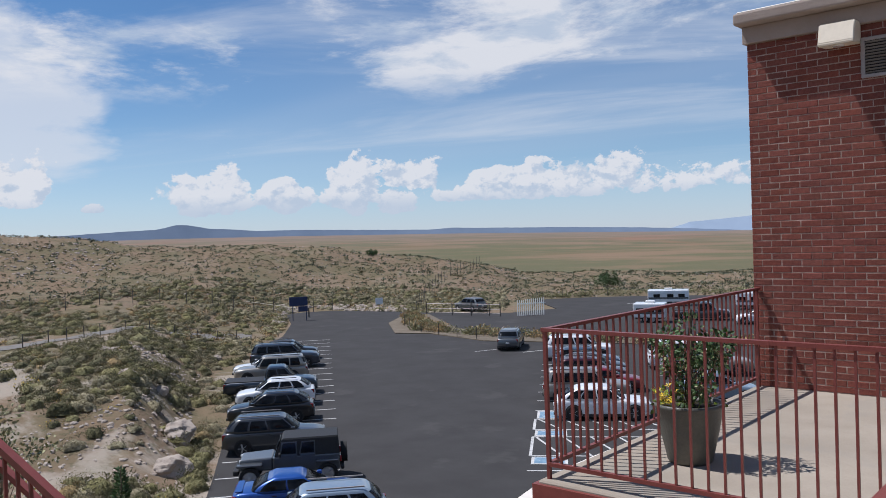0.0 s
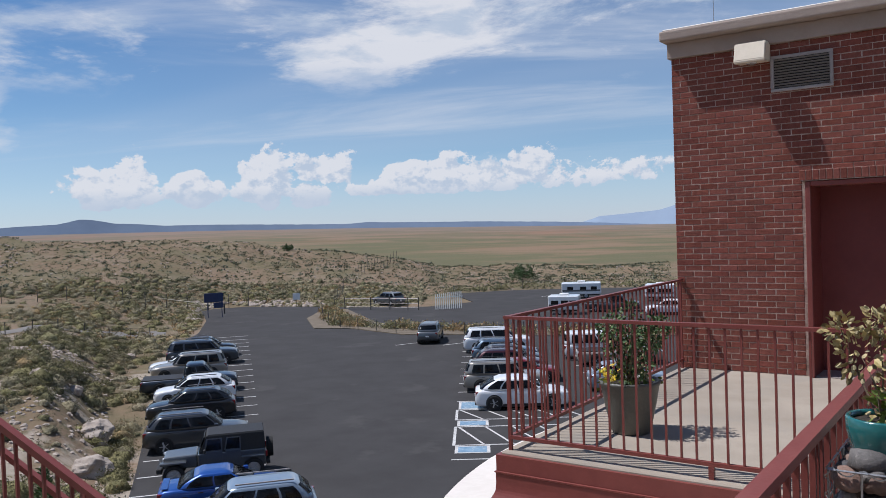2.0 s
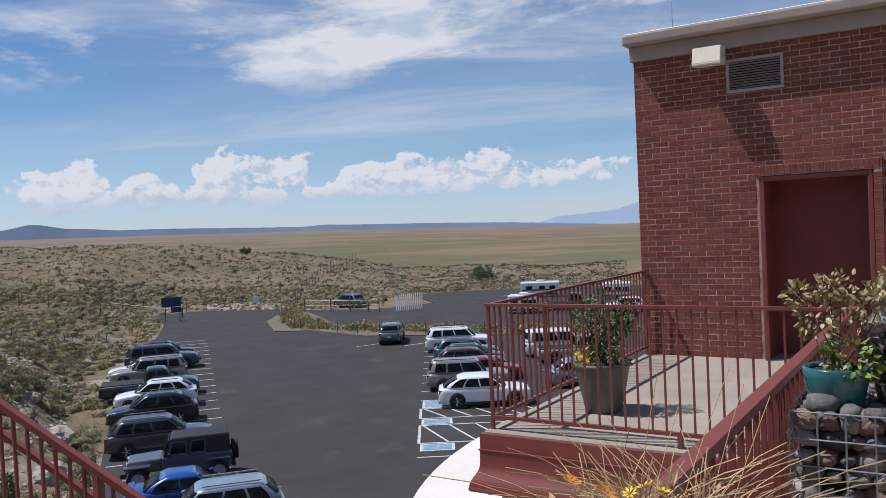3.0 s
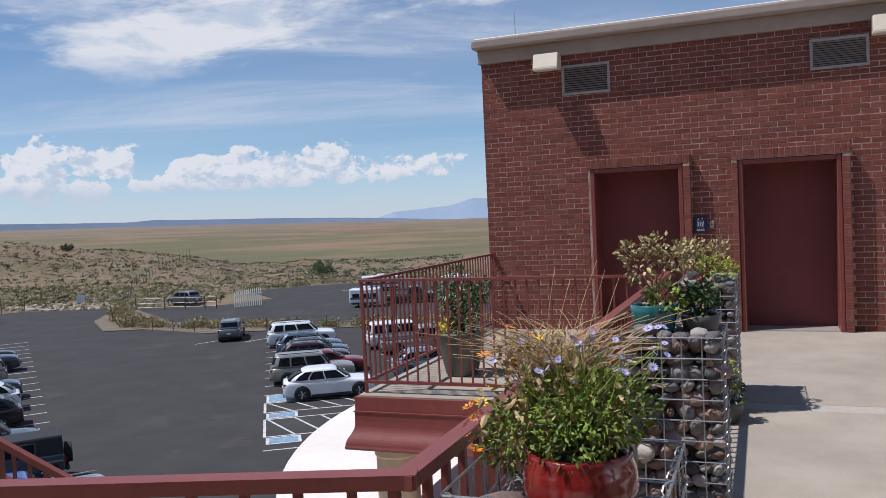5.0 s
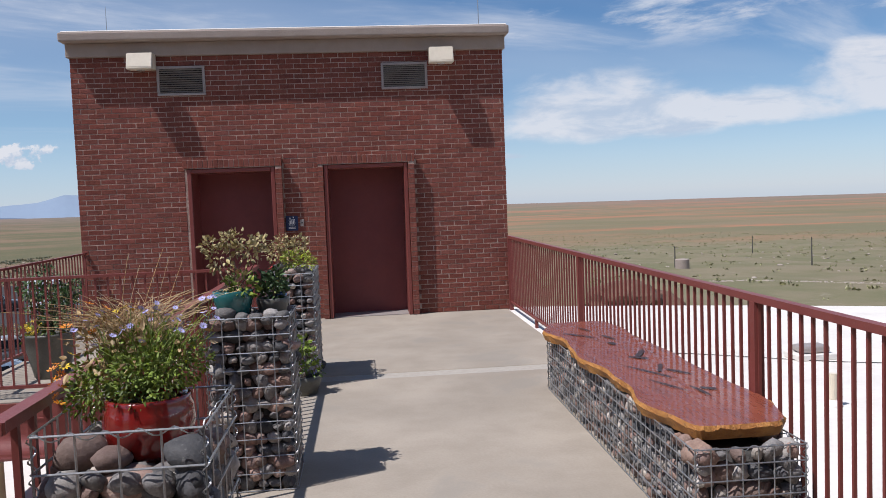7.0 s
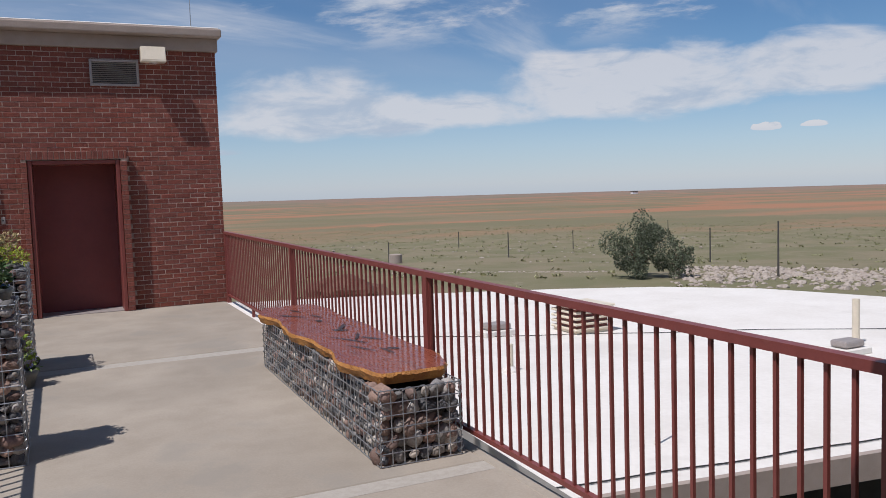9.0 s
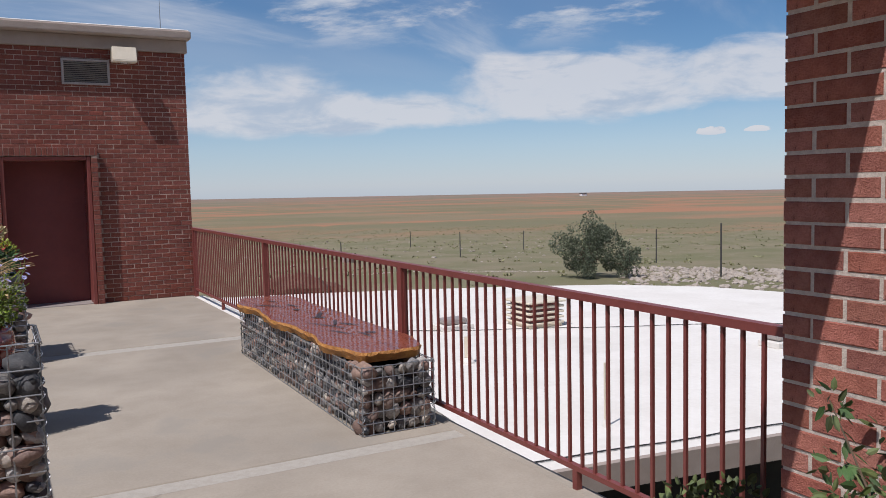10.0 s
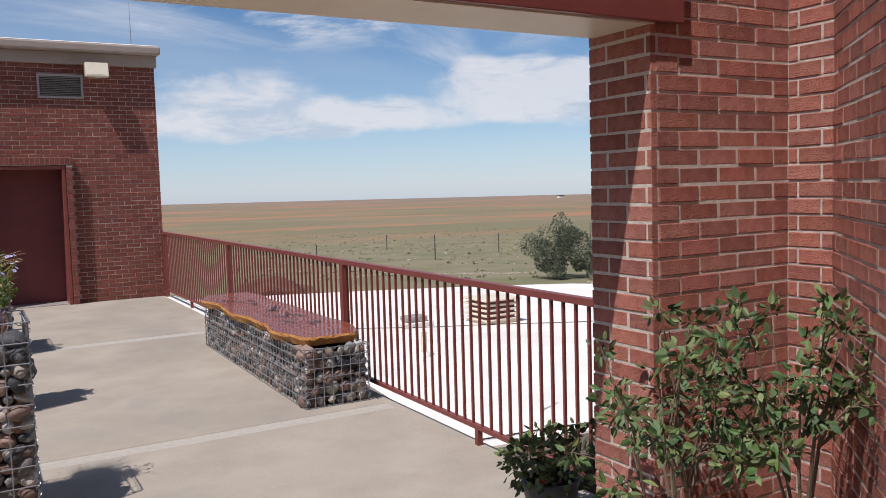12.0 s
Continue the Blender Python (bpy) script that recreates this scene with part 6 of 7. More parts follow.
        part("taillight", boxbm(-nose + 0.015, -nose + 0.20, s * hw * 0.83 - 0.10, s * hw * 0.83 + 0.10, tail_top - 0.34, tail_top - 0.10, bevel=0.02, seg=2), M_TAIL, c)
        part("mirror", boxbm(xf - 0.42, xf - 0.22, s * (hw + 0.10) - 0.09, s * (hw + 0.10) + 0.09, belt + 0.02, belt + 0.17, bevel=0.04, seg=2), P, c)
        part("sill", boxbm(rx + wr * 1.2, fx - wr * 1.2, s * (hw - 0.01) - 0.03, s * (hw - 0.01) + 0.03, ground - 0.02, ground + 0.14, bevel=0.01), M_BLACKPL, c)
        for k in (0.42, 0.69):
            if kind != "pickup" or k < 0.5:
                q = side_point(k, 0.0, s)
                part("door_handle", boxbm(q.x - 0.09, q.x + 0.09, s * hw - 0.016, s * hw + 0.016, belt - 0.16, belt - 0.125, bevel=0.005), M_BLACKPL if color != "white" else P, c)
        if rails and kind not in ("sedan", "pickup", "van"):
            part("roof_rail", bar(bmesh.new(), (xr0 - 0.20, s * (wt - 0.10), H + 0.045), (xr1 + 0.12, s * (wt - 0.10), H + 0.045), 0.045, 0.04), M_BLACKPL if color in ("white", "tan", "silver") else M_GREYMETAL, c)
    part("grille", boxbm(nose - 0.08, nose + 0.012, -hw * 0.45, hw * 0.45, hood - 0.42, hood - 0.20, bevel=0.02), M_BLACKPL, c)
    part("front_bumper", boxbm(nose - 0.12, nose + 0.03, -hw * 0.80, hw * 0.80, ground + 0.06, ground + 0.22, bevel=0.03), M_BLACKPL, c)
    part("rear_bumper", boxbm(-nose - 0.03, -nose + 0.12, -hw * 0.86, hw * 0.86, ground + 0.08, ground + 0.26, bevel=0.03), M_BLACKPL, c)
    part("number_plate", boxbm(-nose - 0.036, -nose - 0.005, -0.16, 0.16, tail_top - 0.48, tail_top - 0.36), M_WHITE, c)
    if kind == "pickup":
        part("bed_cover", boxbm(-nose + 0.10, xb - 0.06, -hw * 0.88, hw * 0.88, tail_top - 0.02, tail_top + 0.035, bevel=0.01), M_BLACKPL, c, "black bed cover")
    return c


LH, LB = math.degrees(math.atan2(0.7613, 0.6484)), math.degrees(math.atan2(-0.7613, -0.6484))      # nose into the lot, nose to the bank
RN = math.degrees(math.atan2(RV.y, RV.x))

car("crossover", "black", lrow(3.70, 3.55), LH, "black crossover parked beside the scrub bank")
car("big_suv", "slate", lrow(5.25, 3.75), LH, "large dark slate SUV parked beside the scrub bank")
car("sedan", "white", lrow(6.70, 5.05), LB, "white sedan parked nose to the bank")
car("old_suv", "tan", lrow(7.65, 4.45), LB, "pale beige older SUV parked nose to the bank")
car("pickup", "navy", lrow(9.70, 4.15), LH, "dark blue pickup truck with a covered bed")
car("crossover", "white", lrow(11.10, 3.65), LB, "white crossover parked nose to the bank")
car("crossover", "black", lrow(12.80, 3.65), LB, "black crossover with a sloping rear window")
car("suv", "charcoal", lrow(15.30, 3.05), LH, "dark grey SUV parked nose to the lot")
sed = car("sedan", "blue", lrow(18.85, 1.65), LH, "bright blue sedan with a rear spoiler")
part("spoiler", boxbm(-2.28, -2.02, -0.72, 0.72, 1.03, 1.065, bevel=0.012), PAINTS["blue"], sed)
for s in (-0.6, 0.6):
    part("spoiler_post", boxbm(-2.2, -2.1, s - 0.03, s + 0.03, 0.86, 1.028), PAINTS["blue"], sed)
car("suv", "pale_blue", lrow(20.00, 0.95), LB, "pale silver-blue SUV with black roof rails")

car("big_suv", "white", rrow(-6.95, 2.9), RN, "large white SUV parked at the row's end")
car("suv", "steel", rrow(-5.0, 3.3), RN, "steel-blue SUV parked in the row")
car("crossover", "charcoal", rrow(-4.0, 3.6), RN, "dark grey crossover parked in the row")
car("suv", "maroon", rrow(-3.1, 3.4), RN, "dark maroon SUV parked in the row")
car("sedan", "red", rrow(-2.2, 4.2), RN, "dark red sedan half hidden in the row")
car("old_suv", "tan", rrow(-1.2, 3.0), RN, "tan older SUV with dark side windows")
car("coupe_suv", "white", rrow(0.58, 3.7), RN, "white coupe-like SUV beside the blue stall markings", rails=False)
car("van", "white", rrow(-5.2, 10.4), RN, "white van parked in the second row")
car("pickup", "tan", rrow(-4.15, 11.4), RN, "pale tan pickup truck parked in the second row")
car("crossover", "pale_blue", rrow(-0.9, 10.4), RN, "pale blue crossover parked below the deck")
car("suv", "grey", (-40.7, 50.1), 120, "silver-grey SUV parked alone by the planted strip")
car("pickup", "charcoal", (-35.0, 77.5), 20, "dark pickup truck hitched to a small trailer")
car("crossover", "white", (-28.0, 76.0), 200, "white car in the upper lot")
car("suv", "grey", (-67.0, 76.5), 170, "grey SUV parked behind the gate")


def offroader():
    """A boxy off-road car with a hard top, flared fenders and a spare wheel at the back."""
    x, y = lrow(17.35, 2.1)
    c = thing("offroad_car", (x, y, LOT_Z + 0.002), "grey boxy off-road car with black hard top and spare wheel", "car", "parked cars", rz=LB)
    c.scale = (1.10, 1.06, 1.06)
    P = PAINTS["grey"]
    part("body", boxbm(-1.90, 0.62, -0.80, 0.80, 0.52, 1.16, bevel=0.05, seg=2), P, c)
    bm = boxbm(0.62, 1.86, -0.70, 0.70, 0.62, 1.14, bevel=0.07, seg=2)
    for v in bm.verts:
        if v.co.x > 1.2:
            v.co.y *= 0.88
            v.co.z -= 0.05 * (v.co.z > 1.0)
    part("hood", bm, P, c)
    bm = bmesh.new()
    loft(bm, [[(x, -w, z), (x2, -w, z), (x2, w, z), (x, w, z)] for x, x2, w, z in ((0.55, -1.90, 0.77, 1.162), (0.28, -1.86, 0.72, 1.80), (0.20, -1.84, 0.69, 1.86))])
    part("hard_top", bm, M_BLACKPL, c, "matt black hard top")
    for s in (-1, 1):
        for a, b in ((0.34, -0.30), (-0.40, -0.98)):
            part("door_panel", boxbm(b, a, s * 0.785 - 0.02, s * 0.785 + 0.02, 0.60, 1.22, bevel=0.02), P, c)
            bm = bmesh.new()
            pts = [(b, s * 0.775, 1.22), (a + 0.04, s * 0.775, 1.22), (a - 0.06, s * 0.745, 1.72), (b, s * 0.745, 1.72)]
            fr = [(p[0], p[1] + s * 0.012, p[2]) for p in pts]
            loft(bm, [pts, fr])
            part("window_frame", bm, P, c)
            mid = Vector((sum(p[0] for p in pts) / 4, 0, 1.47))
            bm = bmesh.new()
            inner = [(mid.x + (p[0] - mid.x) * 0.82, p[1] + s * 0.016, mid.z + (p[2] - mid.z) * 0.82) for p in pts]
            loft(bm, [inner, [(p[0], p[1] + s * 0.006, p[2]) for p in inner]])
            part("side_window", bm, M_GLASS, c)
        part("fender", boxbm(1.02, 1.98, s * 0.82 - 0.15, s * 0.82 + 0.15, 0.86, 0.96, bevel=0.03), P, c)
        part("fender", boxbm(-1.86, -0.98, s * 0.84 - 0.10, s * 0.84 + 0.10, 0.86, 0.96, bevel=0.03), P, c)
        part("headlight", tube(bmesh.new(), (1.82, s * 0.45, 0.96), (1.89, s * 0.45, 0.96), 0.10, seg=16), M_LAMP, c)
        part("taillight", boxbm(-1.96, -1.89, s * 0.74 - 0.06, s * 0.74 + 0.06, 0.82, 1.06, bevel=0.01), M_TAIL, c)
        part("mirror", boxbm(0.30, 0.40, s * 0.96 - 0.10, s * 0.96 + 0.10, 1.20, 1.36, bevel=0.03), M_BLACKPL, c)
        for x0 in (1.50, -1.42):
            wheel(c, x0, s * 0.80, 0.41, s)
    part("windscreen", loft(bmesh.new(), [[(0.60, -0.68, 1.20), (0.60, 0.68, 1.20), (0.35, 0.64, 1.76), (0.35, -0.64, 1.76)], [(0.612, -0.68, 1.205), (0.612, 0.68, 1.205), (0.362, 0.64, 1.765), (0.362, -0.64, 1.765)]]), M_GLASS, c)
    part("front_bumper", boxbm(1.90, 2.12, -0.78, 0.78, 0.52, 0.72, bevel=0.03), M_BLACKPL, c)
    part("rear_bumper", boxbm(-2.06, -1.91, -0.76, 0.76, 0.50, 0.66, bevel=0.03), M_BLACKPL, c)
    part("spare_wheel", tube(bmesh.new(), (-2.20, 0.0, 1.02), (-1.95, 0.0, 1.02), 0.40, seg=26), M_TYRE, c, "black spare wheel on the tailgate")


offroader()


def camper(at, rz, L, H, label, name="camper"):
    c = thing(name, (at[0], at[1], LOT_Z + 0.002), label, "camper", rz=rz)
    part("body", boxbm(-L / 2, L / 2, -1.2, 1.2, 0.55, H, bevel=0.12, seg=3), PAINTS["white"], c)
    for k in (-0.28, 0.05, 0.32):
        for s in (-1, 1):
            part("window", boxbm(k * L - 0.4, k * L + 0.4, s * 1.205 - 0.012, s * 1.205 + 0.012, H * 0.56, H * 0.76, bevel=0.01), M_GLASS, c)
    part("stripe", boxbm(-L / 2 + 0.1, L / 2 - 0.1, -1.213, -1.198, 0.95, 1.18), PAINTS["grey"], c)
    part("end_window", boxbm(-L / 2 - 0.012, -L / 2 + 0.01, -0.7, 0.7, H * 0.55, H * 0.75), M_GLASS, c)
    part("roof_unit", boxbm(-0.5, 0.5, -0.35, 0.35, H - 0.01, H + 0.22, bevel=0.05, seg=2), M_WHITE, c)
    part("underframe", boxbm(-L / 2 + 0.2, L / 2 - 0.2, -0.9, 0.9, 0.36, 0.56), M_BLACKPL, c)
    for x in (-0.12 * L, 0.12 * L):
        for s in (-1, 1):
            wheel(c, x, s * 1.05, 0.36, s)
    return c


camper((-45.7, 91.6), 25, 5.2, 2.1, "white camper parked in the upper lot")
camper((-39.0, 73.4), 20, 3.4, 2.1, "small white box trailer with a glazed end", "box_trailer")
camper((-34.2, 90.4), 15, 3.6, 2.1, "short white camper with grey stripe in the upper lot")
camper((-22.5, 84.0), 15, 4.2, 2.7, "white cargo trailer in the upper lot", "box_trailer")


# ---- fences, gate and signs ----
def fence(name, pts, h, label, post_r=0.035, wires=3, every=3.0, mesh=False, zf=None):
    """Posts along pts with level wires; zf gives the ground's height."""
    zf = zf or ground_at
    o = Vector((pts[0][0], pts[0][1], zf(*pts[0])))
    f = thing(name, o, label, "fence")
    tops = []
    for a, b in zip(pts, pts[1:]):
        a, b = Vector(a), Vector(b)
        n = max(1, round((b - a).length / every))
        for i in range(n + (b == Vector(pts[-1]))):
            p = a.lerp(b, i / n)
            tops.append(Vector((p.x, p.y, zf(p.x, p.y))) - o)
    for t in tops:
        part("post", tube(bmesh.new(), t - Vector((0, 0, 0.3)), t + Vector((0, 0, h)), post_r, seg=6), M_POST, f)
    for k in range(wires):
        zz = Vector((0, 0, h * (0.97 - 0.9 * k / max(wires, 2))))
        w = 0.012 if not mesh else 0.008
        bm = strand(bmesh.new(), [t + zz for t in tops], w, w, 4)
        part("wire", bm, M_POST, f)
    return f


def polar(a, r):
    return CX - r * math.sin(radians(a)), CY + r * math.cos(radians(a))


fence("trail_fence", [polar(a, float(np.interp(a, TRAIL_A, TRAIL_R)) - 2.6) for a in (78, 74, 70, 67, 64, 61, 58, 55.5)], 1.05, "low dark post and cable fence along the path", 0.04, 1, 2.6)
fence("hill_fence", [polar(a, 112 if a > 58 else 112 + (58 - a) * 0.8) for a in (80, 74, 68, 62, 57, 53, 49)], 2.1, "tall wire fence with dark steel posts across the hillside", 0.045, 6, 3.4, True)
fence("slope_fence", [polar(43.2, 112), polar(42.5, 128), polar(41, 146), polar(39.6, 160), polar(38.7, 171)], 2.2, "tall wire fence climbing the hill", 0.03, 5, 2.6, True)
fence("strip_fence", [(-70.5, 67.2), (-62, 58.5), (-55.8, 54.6), (-47.0, 53.0), (-40, 54.6), (-32, 57.5), (-24, 60.5)], 1.25, "dark wire fence on the planted strip", 0.035, 5, 2.8, True, zf=lambda x, y: LOT_Z)
fence("lot_fence", [polar(35.3, 108), polar(34.6, 126), polar(30, 131), polar(24, 133), polar(18, 134)], 1.5, "wire fence along the far edge of the upper lot", 0.035, 5, 3.5, True)


def pipe_gate():
    g = thing("gate", (-68.9, 69.8, LOT_Z), "grey metal pipe gate with diagonal braces closing the side road", "gate")
    d = Vector((10.5, 2.0, 0))
    ax = d.normalized()
    for k in (0.0, 0.36, 0.62, 0.86, 1.0):
        part("post", tube(bmesh.new(), d * k, d * k + Vector((0, 0, 1.65)), 0.06, seg=8), M_POST, g)
    for z in (0.35, 0.85, 1.45):
        part("rail", tube(bmesh.new(), Vector((0, 0, z)), d + Vector((0, 0, z)), 0.035, seg=6), M_GREYMETAL, g)
    for a, b in ((0.36, 0.62), (0.62, 0.86)):
        part("brace", tube(bmesh.new(), d * a + Vector((0, 0, 0.35)), d * b + Vector((0, 0, 1.45)), 0.03, seg=6), M_POST, g)
        part("brace", tube(bmesh.new(), d * b + Vector((0, 0, 0.35)), d * a + Vector((0, 0, 1.45)), 0.03, seg=6), M_POST, g)
    w = thing("fence_panel", (-56.6, 73.0, LOT_Z), "white picket fence panel by the gate", "fence")
    for i in range(14):
        p = Vector((0.16 * i, 0.20 * i, 0))
        part("picket", boxbm(p.x - 0.05, p.x + 0.05, p.y - 0.02, p.y + 0.02, 0, 1.9 + 0.02 * i), M_WHITE, w)
    part("rail", bar(bmesh.new(), (0, 0.03, 1.5), (2.2, 2.8, 1.5), 0.04, 0.08), M_WHITE, w)


pipe_gate()


def road_sign():
    x, y = -79.6, 57.4
    s = thing("road_sign", (x, y, max(LOT_Z, ground_at(x, y)) - 0.05), "dark blue two-panel road sign on two posts", "sign", rz=51)
    for a in (-0.75, 0.95):
        part("post", tube(bmesh.new(), (a, 0.06, 0), (a, 0.06, 3.0), 0.05, seg=8), M_SIGNBLUE, s)
    part("panel", boxbm(-1.15, 1.15, -0.03, 0.01, 1.95, 3.1, bevel=0.02), M_SIGNBLUE, s)
    part("panel", boxbm(-0.05, 1.15, -0.03, 0.01, 1.2, 1.9, bevel=0.02), M_SIGNBLUE, s)
    n = thing("notice_board", (-78.5, 70.6, LOT_Z), "small white notice board by the gate", "sign", rz=48)
    part("post", tube(bmesh.new(), (0, 0.04, 0), (0, 0.04, 1.9), 0.04, seg=8), M_POST, n)
    part("panel", boxbm(-0.5, 0.5, -0.02, 0.02, 1.0, 1.9, bevel=0.01), M_WHITE, n)
    b = thing("barrier_arm", (-82.0, 61.0, LOT_Z - 0.2), "raised pale barrier arm beside the road sign", "barrier", rz=0)
    part("arm", tube(bmesh.new(), (0, 0, 1.2), (-7.0, -5.2, 2.6), 0.05, 0.03, seg=6), M_CREAM, b)
    part("post", tube(bmesh.new(), (0, 0, 0), (0, 0, 1.5), 0.09, seg=8), M_POST, b)


road_sign()
tank = thing("water_tank", (*polar(-22.9, 74), ground_at(*polar(-22.9, 74))), "small pale tan round tank out on the plain", "tank")
part("shell", lathe(bmesh.new(), [(0.62, -0.3), (0.62, 0.78), (0.60, 0.82), (0.3, 0.86), (0.001, 0.87)], 24), M_CORNICE, tank)
for a, r, h in ((-22.4, 75, 1.9), (-31, 80, 2.6), (-45.2, 70, 2.9), (-50.3, 52, 3.4), (-39.5, 150, 3.6), (-41.5, 130, 3.2), (-27, 120, 2.5), (-35.2, 110, 2.6)):
    x, y = polar(a, r)
    p = thing("utility_post", (x, y, ground_at(x, y)), "thin dark post standing on the plain", "post", "posts on the plain")
    part("post", tube(bmesh.new(), (0, 0, -0.3), (0, 0, h), 0.07, 0.05, seg=7), M_POST, p)
x, y = polar(-38.3, 2600)
far = thing("farm_building", (x, y, ground_at(x, y)), "tiny pale farm building far out on the plain", "building")
part("wall", boxbm(-9, 9, -6, 6, -3, 7), M_WHITE, far)
part("roof", boxbm(-10, 10, -7, 7, 7, 9), M_POST, far)


# ---- plants of the land ----
def mound_shape():
    bm = bmesh.new()
    bmesh.ops.create_icosphere(bm, subdivisions=2, radius=1.0)
    bmesh.ops.delete(bm, geom=[v for v in bm.verts if v.co.z < -0.25], context="VERTS")
    bm.verts.index_update()
    out = np.array([v.co for v in bm.verts]), np.array([[v.index for v in f.verts] for f in bm.faces])
    bm.free()
    return out


MOUND = mound_shape()


def clump_mesh(name, spots, material, blades, size, label, seed, upright=0.5, category="shrub", thin=0.42, core=0.0):
    """Many low shrubs as one body of small leaves. spots: (x, y, z, radius, height)."""
    r = np.random.default_rng(seed)
    n = len(spots)
    s = np.array(spots)
    c = np.repeat(s, blades, axis=0)
    m = len(c)
    # leaves lie in the outer shell of a lumpy, leaning mound
    a, zz = r.uniform(0, 2 * np.pi, m), r.uniform(0, 1, m) ** 0.8
    seed_ = np.repeat(r.uniform(0, 6.28, (n, 3)), blades, axis=0)
    lump = 1 + 0.20 * np.sin(3 * a + seed_[:, 0]) + 0.16 * np.sin(5 * a + 4 * zz + seed_[:, 1]) + 0.12 * np.sin(9 * zz + 2 * a + seed_[:, 2])
    rad = lump * r.uniform(0.35, 1.0, m) ** 0.4
    k = np.sqrt(np.clip(1 - zz * zz, 0, 1)) * rad
    pos = np.stack([c[:, 0] + np.cos(a) * k * c[:, 3], c[:, 1] + np.sin(a) * k * c[:, 3], c[:, 2] + zz * rad * c[:, 4]], 1)
    d = np.stack([np.cos(a) * (1 - upright), np.sin(a) * (1 - upright), np.full(m, upright)], 1) + r.normal(0, 0.45, (m, 3))
    d /= np.linalg.norm(d, axis=1, keepdims=True)
    e = np.cross(d, r.normal(0, 1, (m, 3)))
    e /= np.linalg.norm(e, axis=1, keepdims=True)
    ln = (size * c[:, 3] * r.uniform(0.6, 1.4, m))[:, None]
    w = ln * thin
    v = np.stack([pos - d * ln * 0.3, pos + e * w + d * ln * 0.2, pos + d * ln, pos - e * w + d * ln * 0.2], 1).reshape(-1, 3)
    me = bpy.data.meshes.new(name)
    quads = np.arange(4 * m)
    starts = np.arange(m) * 4
    smooth = np.zeros(m, bool)
    if core:
        # a lumpy mound of its own under each bush's leaves
        dome, tri = MOUND
        nd = len(dome)
        s3 = r.uniform(0, 6.28, (n, 1, 3))
        ang = np.arctan2(dome[:, 1], dome[:, 0])[None, :]
        hi = dome[None, :, 2]
        f = core * (1 + 0.20 * np.sin(3 * ang + s3[:, :, 0]) + 0.15 * np.sin(5 * ang + 6 * hi + s3[:, :, 1]) + 0.12 * np.sin(9 * hi + 2 * ang + s3[:, :, 2]) + r.normal(0, 0.05, (n, nd)))
        cv = np.stack([s[:, None, 0] + dome[None, :, 0] * f * s[:, None, 3], s[:, None, 1] + dome[None, :, 1] * f * s[:, None, 3], s[:, None, 2] + (hi * f) * s[:, None, 4]], 2).reshape(-1, 3)
        ct = (tri[None] + (np.arange(n) * nd)[:, None, None] + 4 * m).reshape(-1)
        v = np.concatenate([v, cv])
        starts = np.concatenate([starts, 4 * m + np.arange(len(ct) // 3) * 3])
        quads = np.concatenate([quads, ct])
        smooth = np.concatenate([smooth, np.ones(len(ct) // 3, bool)])
    me.vertices.add(len(v))
    me.vertices.foreach_set("co", v.ravel())
    me.loops.add(len(quads))
    me.loops.foreach_set("vertex_index", quads)
    me.polygons.add(len(starts))
    me.polygons.foreach_set("loop_start", starts)
    me.polygons.foreach_set("use_smooth", smooth)
    me.update(calc_edges=True)
    me.materials.append(material)
    return tagged(new(name, me), label, category, kind="stuff")


def scatter(n, a0, a1, r0, r1, size, seed, keep=lambda a, r, q: True, tall=0.75):
    q = random.Random(seed)
    out = []
    tries = 0
    while len(out) < n and tries < n * 30:
        tries += 1
        a = q.uniform(a0, a1)
        r = math.sqrt(q.uniform(r0 * r0, r1 * r1))
        if not keep(a, r, q):
            continue
        x, y = polar(a, r)
        k = size * q.uniform(0.5, 1.35)
        out.append((x, y, land(a, r) - 0.04, k, k * tall * q.uniform(0.7, 1.3)))
    return out


def in_lot(x, y, grow=0.5):
    """Whether a place lies on the asphalt or right at its edge."""
    inside, n = False, len(LOT_PTS)
    for i in range(n):
        (x0, y0), (x1, y1) = LOT_PTS[i], LOT_PTS[(i + 1) % n]
        if (y0 > y) != (y1 > y) and x < (x1 - x0) * (y - y0) / (y1 - y0) + x0:
            inside = not inside
        dx, dy = x1 - x0, y1 - y0
        t = min(max(((x - x0) * dx + (y - y0) * dy) / (dx * dx + dy * dy), 0), 1)
        if math.hypot(x - x0 - t * dx, y - y0 - t * dy) < grow:
            return True
    return inside


def verge(a, r, q):
    return not in_lot(*polar(a, r), 0.7)


def on_bank(a, r, q):
    if in_lot(*polar(a, r), 0.55):
        return False
    trail = float(np.interp(a, TRAIL_A, TRAIL_R))
    if -6.5 < r - trail < 3.0:
        return False
    x, y = polar(a, r)
    bare = noise.noise(Vector((x * 0.11, y * 0.11, 4.0)))
    return bare < 0.06 or q.random() < 0.16


clump_mesh("sagebrush", scatter(680, 50, 88, 24, 125, 0.66, 1, on_bank) + scatter(200, 56, 66, 27, 85, 0.62, 11, on_bank), L_SAGE, 300, 0.085, "grey-green sagebrush covering the bank", 1, 0.62, thin=0.30, core=0.66)
clump_mesh("green_scrub", scatter(430, 50, 88, 24, 125, 0.76, 2, on_bank) + scatter(150, 56, 66, 27, 85, 0.72, 12, on_bank), L_SCRUBMOUND, 300, 0.085, "green desert scrub covering the bank", 2, 0.6, thin=0.30, core=0.66)
